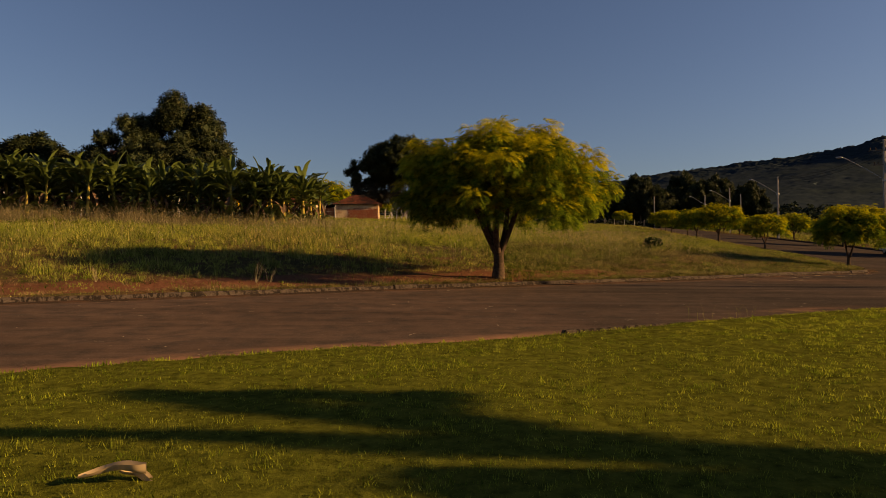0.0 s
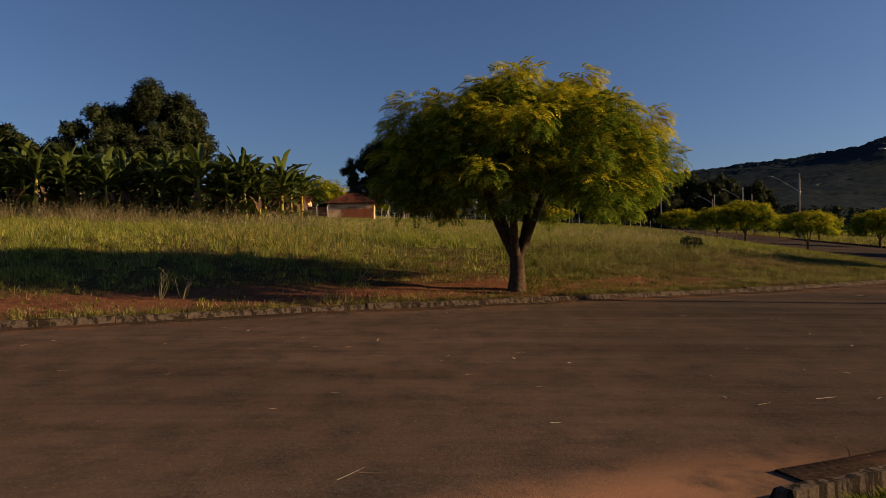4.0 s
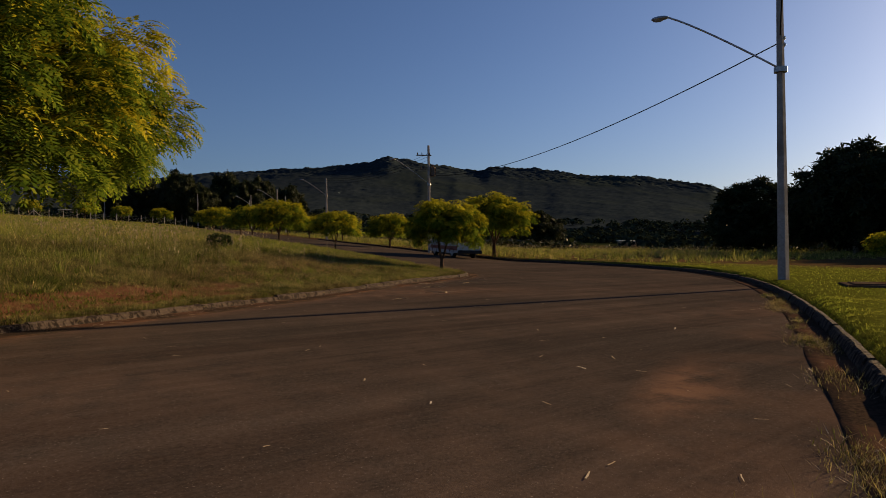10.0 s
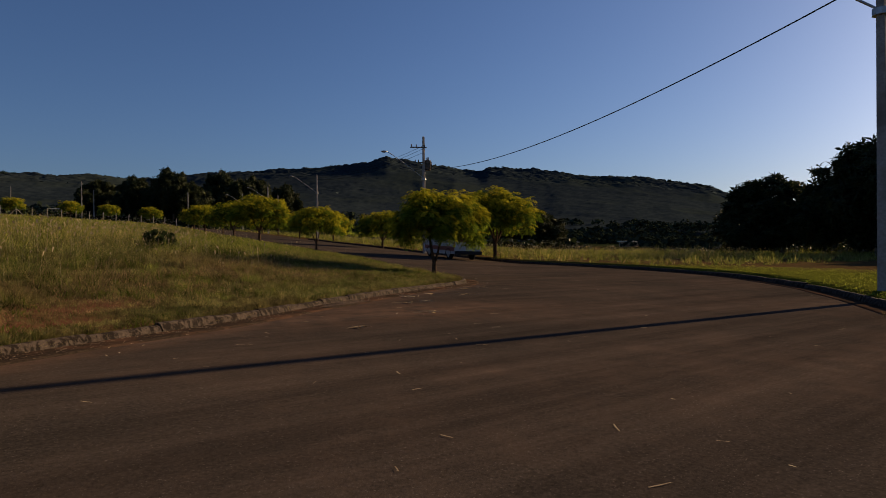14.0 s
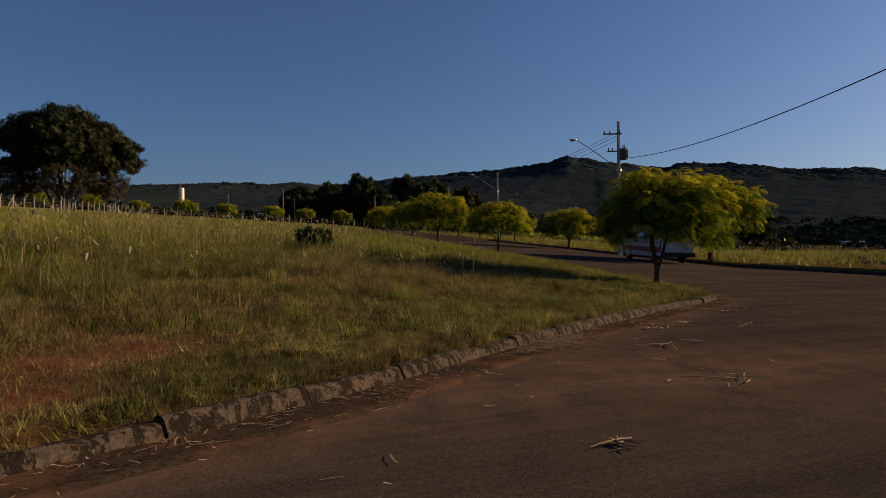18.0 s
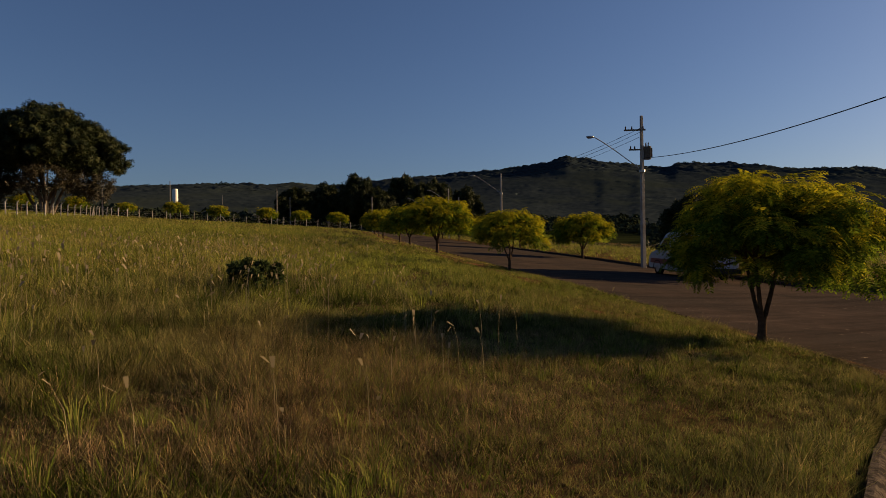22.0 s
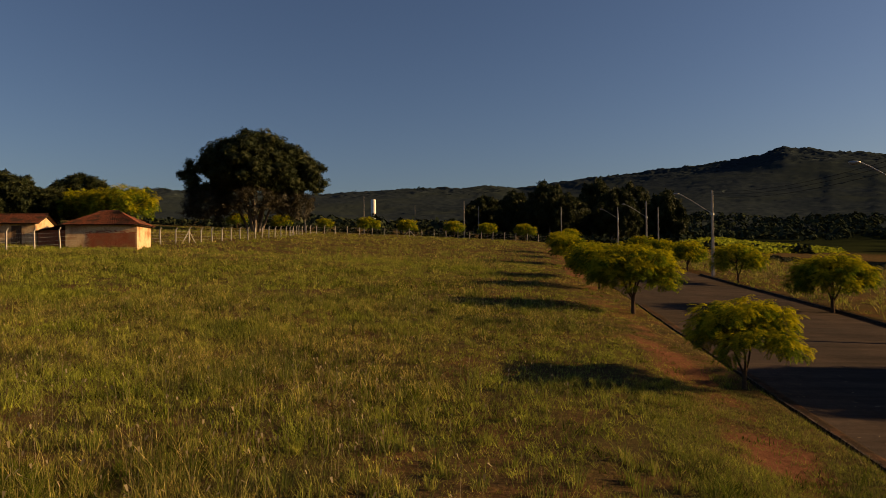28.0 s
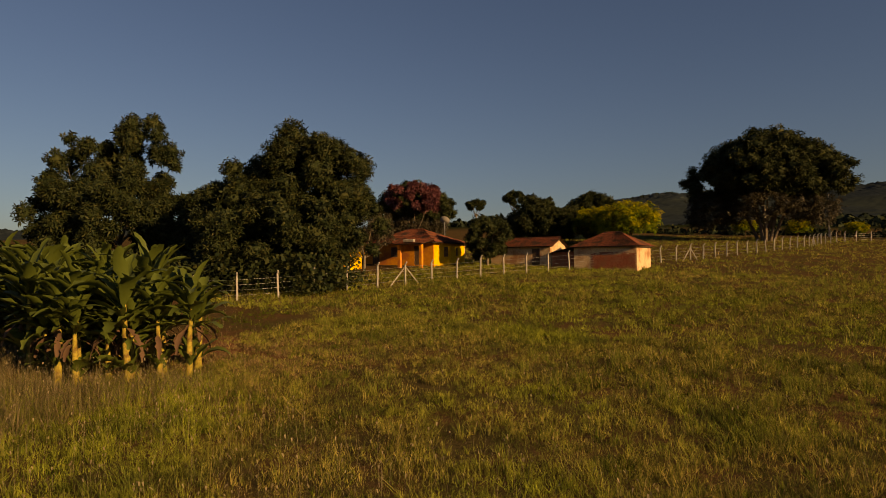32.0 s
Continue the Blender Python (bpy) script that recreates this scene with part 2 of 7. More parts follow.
def ground_material():
    m, t, b = material("soil_and_grass", 0.95)
    pos = t.nodes.new("ShaderNodeNewGeometry").outputs["Position"]
    fine, mid = noise_node(t, 9, 8, 0.7, pos), noise_node(t, 0.5, 5, 0.6, pos)
    soil = ramp(t, fine, [(0.3, (0.078, 0.034, 0.020)), (0.7, (0.18, 0.080, 0.046))])
    thatch = ramp(t, fine, [(0.3, (0.022, 0.019, 0.010)), (0.7, (0.105, 0.080, 0.034))])
    straw = ramp(t, fine, [(0.3, (0.030, 0.019, 0.010)), (0.7, (0.145, 0.082, 0.040))])
    turf = ramp(t, fine, [(0.3, (0.030, 0.034, 0.006)), (0.7, (0.115, 0.120, 0.020))])
    grass = mix(t, ramp(t, mid, [(0.42, (0, 0, 0)), (0.62, (1, 1, 1))]), thatch, straw)
    a = t.nodes.new("ShaderNodeAttribute")
    a.attribute_name = "cover"
    x = t.nodes.new("ShaderNodeSeparateColor")
    t.links.new(a.outputs["Color"], x.inputs["Color"])
    col = mix(t, x.outputs[1], grass, turf)
    woods = ramp(t, noise_node(t, 0.05, 8, 0.7, pos), [(0.35, (0.010, 0.014, 0.007)), (0.65, (0.022, 0.028, 0.011))])
    clear = ramp(t, noise_node(t, 0.006, 4, 0.6, pos), [(0.66, (0, 0, 0)), (0.70, (0.6, 0.6, 0.6))])
    woods = mix(t, clear, woods, (0.075, 0.085, 0.028))
    col = mix(t, x.outputs[2], col, woods)
    col = mix(t, x.outputs[0], col, soil)
    t.links.new(col, b.inputs["Base Color"])
    bump(t, b, fine, 0.7, 0.05)
    return m


def asphalt_material():
    m, t, b = material("worn_asphalt", 1.0)
    b.inputs["Specular IOR Level"].default_value = 0.0
    pos = t.nodes.new("ShaderNodeNewGeometry").outputs["Position"]
    fine, mid, big = noise_node(t, 34, 6, 0.75, pos), noise_node(t, 2.2, 6, 0.65, pos), noise_node(t, 0.28, 5, 0.6, pos)
    col = ramp(t, fine, [(0.3, (0.0255, 0.022, 0.0195)), (0.7, (0.064, 0.0525, 0.0465))])
    dust = mix(t, ramp(t, mid, [(0.35, (0.2, 0.2, 0.2)), (0.75, (1, 1, 1))]), (0, 0, 0),
               ramp(t, big, [(0.40, (0, 0, 0)), (0.62, (0.55, 0.55, 0.55))]))
    col = mix(t, dust, col, (0.112, 0.078, 0.061))
    turn = t.nodes.new("ShaderNodeMapping")
    turn.inputs["Rotation"].default_value = (0, 0, radians(-27))
    turn.inputs["Scale"].default_value = (0.10, 1.6, 1)
    t.links.new(pos, turn.inputs["Vector"])
    streak = noise_node(t, 1.0, 5, 0.65, turn.outputs["Vector"])
    lanes = t.nodes.new("ShaderNodeMapping")
    lanes.inputs["Rotation"].default_value = (0, 0, radians(-27))
    lanes.inputs["Scale"].default_value = (0.5, 9.0, 1)
    t.links.new(pos, lanes.inputs["Vector"])
    scuff = noise_node(t, 1.0, 6, 0.75, lanes.outputs["Vector"])
    col = mix(t, 1.0, col, ramp(t, scuff, [(0.30, (0.88, 0.88, 0.87)), (0.70, (1.13, 1.12, 1.12))]), "MULTIPLY")
    chips = ramp(t, noise_node(t, 75, 2, 0.5, pos), [(0.66, (0, 0, 0)), (0.73, (0.7, 0.7, 0.7))])
    col = mix(t, chips, col, (0.17, 0.145, 0.125))
    col = mix(t, 1.0, col, ramp(t, streak, [(0.32, (0.76, 0.76, 0.76)), (0.66, (1.2, 1.18, 1.15))]), "MULTIPLY")
    a = t.nodes.new("ShaderNodeAttribute")
    a.attribute_name = "cover"
    x = t.nodes.new("ShaderNodeSeparateColor")
    t.links.new(a.outputs["Color"], x.inputs["Color"])
    edge = mix(t, ramp(t, mid, [(0.3, (0, 0, 0)), (0.55, (1, 1, 1))]), (0, 0, 0), x.outputs[0])
    col = mix(t, edge, col, (0.25, 0.135, 0.082))
    t.links.new(col, b.inputs["Base Color"])
    bump(t, b, fine, 0.45, 0.007)
    return m


M_GROUND, M_ASPHALT = ground_material(), asphalt_material()


# ---- mesh helpers ----
def link_mesh(name, verts, faces, mat, parent=None, smooth=False, label=""):
    """A mesh from arrays: verts (n, 3), faces (m, 3 or 4) or a list of such; mat one material or a list of (material, index array)."""
    me = bpy.data.meshes.new(name)
    verts = np.asarray(verts, dtype=np.float32)
    blocks = faces if isinstance(faces, list) else [faces]
    blocks = [np.asarray(f, dtype=np.int32) for f in blocks if len(f)]
    me.vertices.add(len(verts))
    me.vertices.foreach_set("co", verts.ravel())
    total = sum(f.size for f in blocks)
    me.loops.add(total)
    me.loops.foreach_set("vertex_index", np.concatenate([f.ravel() for f in blocks]))
    sizes = np.concatenate([np.full(len(f), f.shape[1], dtype=np.int32) for f in blocks])
    me.polygons.add(len(sizes))
    me.polygons.foreach_set("loop_start", np.concatenate([[0], np.cumsum(sizes)[:-1]]).astype(np.int32))
    if isinstance(mat, list):
        for m, _ in mat:
            me.materials.append(m)
        me.polygons.foreach_set("material_index", np.concatenate([np.full(k, i, dtype=np.int32) for i, (_, k) in enumerate(mat)]))
    else:
        me.materials.append(mat)
    if smooth:
        me.polygons.foreach_set("use_smooth", np.ones(len(sizes), dtype=bool))
    me.update(calc_edges=True)
    ob = new(name, me)
    if parent:
        ob.parent = parent
    if label:
        ob["label"] = label
    return ob


def part(name, bm, mat, parent=None, label="", smooth=False):
    me = bpy.data.meshes.new(name)
    bmesh.ops.recalc_face_normals(bm, faces=bm.faces)
    if smooth:
        for f in bm.faces:
            f.smooth = True
    bm.to_mesh(me)
    bm.free()
    me.materials.append(mat)
    ob = new(name, me)
    if parent:
        ob.parent = parent
    if label:
        ob["label"] = label
    return ob


def box(bm, lo, hi, m=None, bevel=0.0):
    c = [(a + b) / 2 for a, b in zip(lo, hi)]
    s = [b - a for a, b in zip(lo, hi)]
    k = Matrix.Translation(c) @ Matrix.Diagonal((*s, 1))
    r = bmesh.ops.create_cube(bm, size=1, matrix=(m @ k) if m else k)
    if bevel:
        es = list({e for v in r["verts"] for e in v.link_edges})
        bmesh.ops.bevel(bm, geom=es, offset=bevel, segments=1, affect="EDGES")
    return bm


def rod(bm, a, b, r1, r2=None, n=8):
    a, b = Vector(a), Vector(b)
    d = b - a
    m = Matrix.Translation((a + b) / 2) @ d.to_track_quat("Z", "Y").to_matrix().to_4x4()
    bmesh.ops.create_cone(bm, cap_ends=True, segments=n, radius1=r1, radius2=r1 if r2 is None else r2, depth=d.length, matrix=m)
    return bm


def tube(points, radii, n=8):
    """Verts and quads of a tube along points."""
    pts = np.asarray(points, dtype=float)
    tang = np.gradient(pts, axis=0)
    tang /= np.linalg.norm(tang, axis=1)[:, None] + 1e-9
    ref = np.where(np.abs(tang[:, 2:3]) > 0.9, [[1.0, 0, 0]], [[0, 0, 1.0]])
    e1 = np.cross(tang, ref)
    e1 /= np.linalg.norm(e1, axis=1)[:, None] + 1e-9
    for i in range(1, len(e1)):
        if e1[i] @ e1[i - 1] < 0:
            e1[i] = -e1[i]
    e2 = np.cross(tang, e1)
    a = np.linspace(0, 2 * np.pi, n, endpoint=False)
    v = pts[:, None] + np.asarray(radii)[:, None, None] * (np.cos(a)[None, :, None] * e1[:, None] + np.sin(a)[None, :, None] * e2[:, None])
    k = len(pts)
    i, j = np.meshgrid(np.arange(k - 1), np.arange(n), indexing="ij")
    f = np.stack([i * n + j, i * n + (j + 1) % n, (i + 1) * n + (j + 1) % n, (i + 1) * n + j], -1).reshape(-1, 4)
    return v.reshape(-1, 3), f


def join(pieces):
    vs, fs, o = [], [], 0
    for v, f in pieces:
        vs.append(v)
        fs.append(np.asarray(f) + o)
        o += len(v)
    return np.concatenate(vs), np.concatenate(fs)


def holder(name, x, y, z, label, category, group="", turn=0.0):
    e = new(name)
    e.matrix_basis = pose(x, y, z, 0, 0, turn)
    return tagged(e, label, category, group)


# ---- the lie of the land ----
def step(a, b, x):
    k = np.clip((x - a) / (b - a), 0, 1)
    return k * k * (3 - 2 * k)


def lattice(x, y, scale, seed=0):
    """Smooth value noise, 0 to 1."""
    x, y = np.asarray(x, float) / scale, np.asarray(y, float) / scale
    xi, yi = np.floor(x).astype(np.int64), np.floor(y).astype(np.int64)
    u, v = x - xi, y - yi
    u, v = u * u * (3 - 2 * u), v * v * (3 - 2 * v)

    def h(a, b):
        k = (a * 374761393 + b * 668265263 + seed * 974634777) & 0x7FFFFFFF
        k = ((k ^ (k >> 13)) * 1274126177) & 0x7FFFFFFF
        return ((k ^ (k >> 16)) & 0xFFFF) / 65535.0
    return (h(xi, yi) * (1 - u) + h(xi + 1, yi) * u) * (1 - v) + (h(xi, yi + 1) * (1 - u) + h(xi + 1, yi + 1) * u) * v


def spline(points, spacing):
    """A smooth line through points, resampled at even spacing."""
    p = np.asarray(points, float)
    p = np.vstack([2 * p[0] - p[1], p, 2 * p[-1] - p[-2]])
    out = []
    for i in range(1, len(p) - 2):
        t = np.linspace(0, 1, 24, endpoint=False)[:, None]
        a, b, c, d = p[i - 1:i + 3]
        out.append(0.5 * (2 * b + (c - a) * t + (2 * a - 5 * b + 4 * c - d) * t ** 2 + (3 * b - a - 3 * c + d) * t ** 3))
    q = np.vstack(out + [p[-2:-1]])
    s = np.concatenate([[0], np.cumsum(np.linalg.norm(np.diff(q, axis=0), axis=1))])
    k = np.arange(0, s[-1], spacing)
    return np.stack([np.interp(k, s, q[:, 0]), np.interp(k, s, q[:, 1])], 1)


INNER = spline([(-75, -21), (-40, -3.5), (-20, 7.6), (-6.8, 14.0), (-2.2, 16.6), (1.3, 18.3), (6.3, 20.85), (8.75, 22.15), (11.25, 23.72), (14.84, 25.82), (17.47, 27.17),
                (18.25, 27.75), (19.1, 28.9), (19.9, 30.8), (21.2, 34.2), (22.4, 38.5), (23.3, 42.9), (25.2, 51), (28.3, 64), (36, 95), (48, 140), (58, 180), (85, 260)], 0.5)
OUTER = spline([(-75, -30.5), (-40, -13.2), (-20, -3.3), (-4.2, 6.0), (0.2, 8.0), (4.9, 10.05), (8.6, 11.7), (12.0, 13.25), (17.1, 15.8), (22.2, 18.75), (26.8, 22.0),
                (31.0, 26.2), (34.0, 31.2), (35.8, 37), (37.0, 45), (38.3, 54.2), (40.8, 63.8), (42.8, 73), (46, 88), (58, 138), (68, 180), (95, 260)], 0.5)
ROAD_LOOP = np.vstack([INNER, OUTER[::-1]])


def to_line(x, y, line):
    """Distance to a line."""
    x, y = np.asarray(x, float), np.asarray(y, float)
    best = np.full(x.shape, 1e9)
    flat_x, flat_y, flat = x.ravel(), y.ravel(), best.ravel()
    for a in range(0, len(flat_x), 20000):
        dx = flat_x[a:a + 20000, None] - line[None, ::2, 0]
        dy = flat_y[a:a + 20000, None] - line[None, ::2, 1]
        i = np.argmin(dx * dx + dy * dy, axis=1) * 2
        d = np.full(len(i), 1e9)
        for k in (-2, -1, 0, 1):
            p, q = line[np.clip(i + k, 0, len(line) - 2)], line[np.clip(i + k, 0, len(line) - 2) + 1]
            e = q - p
            px, py = flat_x[a:a + 20000] - p[:, 0], flat_y[a:a + 20000] - p[:, 1]
            t = np.clip((px * e[:, 0] + py * e[:, 1]) / (e ** 2).sum(1), 0, 1)
            d = np.minimum(d, np.hypot(px - t * e[:, 0], py - t * e[:, 1]))
        flat[a:a + 20000] = d
    return flat.reshape(x.shape)


def in_road(x, y):
    x, y = np.asarray(x, float), np.asarray(y, float)
    inside = np.zeros(x.shape, bool)
    loop = ROAD_LOOP[::2]
    for (ax, ay), (bx, by) in zip(loop, np.roll(loop, -1, axis=0)):
        if ay == by:
            continue
        c = ((ay > y) != (by > y)) & (x < (bx - ax) * (y - ay) / (by - ay) + ax)
        inside ^= c
    return inside


def road_level(x, y):
    q, s = -0.447 * x + 0.894 * y, 0.894 * x + 0.447 * y
    b = -0.2 + 0.025 * np.clip(q, -40, 60) - 0.005 * np.clip(s, -80, 60)
    a = 0.97 - 0.0495 * (np.clip(x, -160, 160) - 23.3) + 0.0628 * (y - 46.3)
    return b + np.maximum(0, a - b) * step(0, 12, q - 16)


# skyline: degrees clockwise from +y, degrees above the eye
SKYLINE = [(-75, 3.0), (-50, 3.0), (-30, 4.1), (-25, 5.0), (-17, 5.9), (-4, 5.6), (4.3, 6.1), (11.8, 6.25), (14, 6.0), (20, 6.75), (24, 7.0), (28.6, 7.3), (32, 7.6),
           (35, 8.35), (38.5, 7.7), (43.4, 6.9), (44.2, 7.3), (48.6, 6.95), (53, 6.2), (57, 6.1), (59.5, 5.6), (63, 5.0), (65.5, 3.6), (72, 2.2), (90, 1.5), (180, 1.2)]
HUB, NEAR_R, FAR_R = (12.0, 30.0), 260.0, 1300.0


def land(x, y):
    """Height of the open ground away from the road's edges, out to the hills."""
    dx, dy = x - HUB[0], y - HUB[1]
    r = np.hypot(dx, dy)
    az = np.degrees(np.arctan2(dx, dy))
    k = np.minimum(1, NEAR_R / np.maximum(r, 1))
    near = road_level(HUB[0] + dx * k, HUB[1] + dy * k)
    t = np.clip((r - NEAR_R) / (FAR_R - NEAR_R), 0, 1.35)
    line = [np.interp(az + o, [p[0] for p in SKYLINE], [p[1] for p in SKYLINE]) for o in (0, -6, -3, 3, 6)]
    soft = (line[1] + line[2] + line[3] + line[4]) / 4
    top = 5 + FAR_R * np.tan(np.radians(soft + (line[0] - soft) * step(0.72, 0.99, t)))
    rough = (lattice(x, y, 240, 3) - 0.5) * 34 * np.minimum(t, 1) * (1 - np.clip(t, 0, 1) ** 4)
    top = top - 6
    return near + (top - near) * np.where(t < 1, t ** 1.7, 1 - 0.6 * (t - 1)) + rough * (top > 40)


def ground(x, y):
    """The ground with its verges: kerb height beside the road, field rising behind it."""
    x, y = np.asarray(x, float), np.asarray(y, float)
    h = land(x, y)
    di, do = to_line(x, y, INNER), to_line(x, y, OUTER)
    road = in_road(x, y)
    d = np.where(road, -np.minimum(di, do), np.minimum(di, do))
    field = di < do
    up = -0.08 + 0.20 * step(0.0, 0.35, d) + np.where(field, 0.26 * step(0.3, 5, d), 0.02 + 0.09 * step(0.5, 5.5, x) * step(60, 40, y) * step(0.02, 0.3, d))
    near = step(400, 200, np.hypot(x - HUB[0], y - HUB[1]))
    rough = (lattice(x, y, 1.7, 1) - 0.5) * 0.10 + (lattice(x, y, 0.6, 2) - 0.5) * 0.05
    return h - 28 * step(440, 580, np.hypot(x - HUB[0], y - HUB[1])) + up * near + rough * step(0.4, 2.0, d) * near * np.where(field, 1, 0.35)


# the same ground and distances looked up from tables, for the many points of grass and litter
T_X0, T_Y0, T_STEP = -64.0, -8.0, 0.2
T_XS, T_YS = T_X0 + T_STEP * np.arange(985), T_Y0 + T_STEP * np.arange(960)
tx, ty = np.meshgrid(T_XS, T_YS)
TABLE_IN, TABLE_OUT = to_line(tx, ty, INNER), to_line(tx, ty, OUTER)
TABLE_SIDE = np.where(in_road(tx, ty), -1.0, 1.0) * np.minimum(TABLE_IN, TABLE_OUT)
TABLE_Z = ground(tx, ty)


def looked_up(table, x, y):
    u = np.clip((np.asarray(x, float) - T_X0) / T_STEP, 0, table.shape[1] - 1.001)
    v = np.clip((np.asarray(y, float) - T_Y0) / T_STEP, 0, table.shape[0] - 1.001)
    i, j = u.astype(int), v.astype(int)
    u, v = u - i, v - j
    return (table[j, i] * (1 - u) + table[j, i + 1] * u) * (1 - v) + (table[j + 1, i] * (1 - u) + table[j + 1, i + 1] * u) * v


def dry_mask(x, y):
    """Parched ground between the kerb and the taller grass."""
    di = looked_up(TABLE_IN, x, y)
    return step(1.2, 2.4, di) * step(6.2, 3.6, di) * step(5, 8, x) * step(20, 14, x) * step(0.28, 0.55, 0.5 * lattice(x, y, 2.3, 95) + 0.5 * lattice(x, y, 0.7, 96)) * (looked_up(TABLE_SIDE, x, y) > 0)


def soil_mask(x, y):
    """Bare red earth beside the kerb and along the second stretch of road."""
    di, do = looked_up(TABLE_IN, x, y), looked_up(TABLE_OUT, x, y)
    n = 0.6 * lattice(x, y, 2.3, 5) + 0.4 * lattice(x, y, 0.7, 6)
    west = step(11, 3, x)
    a = step(0.35, 0.8, di) * step(3.2, 1.9, di) * (0.22 + 0.98 * west)
    b = 0.64 * step(0.8, 1.7, di) * step(3.8, 2.4, di) * step(29, 34, y)
    c = 0.75 * np.exp(-((x - 7.2) ** 2 / 2.4 + (y - 23.4) ** 2 / 0.8)) + 0.8 * np.exp(-((x + 13) ** 2 + (y - 46.5) ** 2) / 18) + 0.9 * np.exp(-((x - 1.6) ** 2 + (y - 20) ** 2) / 3)
    c = c + 0.40 * dry_mask(x, y) + 0.85 * np.exp(-((x + 13.5) ** 2 / 22 + (y - 49) ** 2 / 16))
    m = np.maximum(np.maximum(a * (di < do), b * (di < do)), c)
    return np.clip((m + n - 1.02) * 3, 0, 1) * (looked_up(TABLE_SIDE, x, y) > 0)


def grid_axis(lo, hi, fine, ends, grow=1.25):
    a = list(np.arange(lo, hi + 1e-6, fine))
    for sign in (1, -1):
        s, out = fine, []
        p = hi if sign > 0 else lo
        while abs(p) < ends:
            s *= grow
            p += sign * s
            out.append(p)
        a = a + out if sign > 0 else out[::-1] + a
    return np.array(a)


def sheet(name, xs, ys, height, mat, cover=None):
    x, y = np.meshgrid(xs, ys)
    z = height(x, y)
    v = np.stack([x, y, z], -1).reshape(-1, 3)
    w = len(xs)
    i, j = np.meshgrid(np.arange(len(ys) - 1), np.arange(w - 1), indexing="ij")
    k = i * w + j
    f = np.stack([k, k + 1, k + w + 1, k + w], -1).reshape(-1, 4)
    ob = link_mesh(name, v, f, mat, smooth=True)
    if cover is not None:
        c = ob.data.attributes.new("cover", "FLOAT_COLOR", "POINT")
        c.data.foreach_set("color", cover(x, y).reshape(-1, 4).astype(np.float32).ravel())
    return ob


def ground_cover(x, y):
    di, do = to_line(x, y, INNER), to_line(x, y, OUTER)
    r = np.hypot(x - HUB[0], y - HUB[1])
    turf = (do < di) * step(40, 33, x) * step(130, 60, r)
    return np.stack([soil_mask(x, y) * step(200, 100, r), turf, step(185, 240, r), np.ones_like(x)], -1)


gx, gy = grid_axis(-14, 46, 0.3, 4300, 1.12), grid_axis(-3, 76, 0.3, 4300, 1.12)
tagged(sheet("ground", gx, gy, ground, M_GROUND, ground_cover), "grassy field, lawn and red earth running out to wooded hills", "ground", kind="structure")


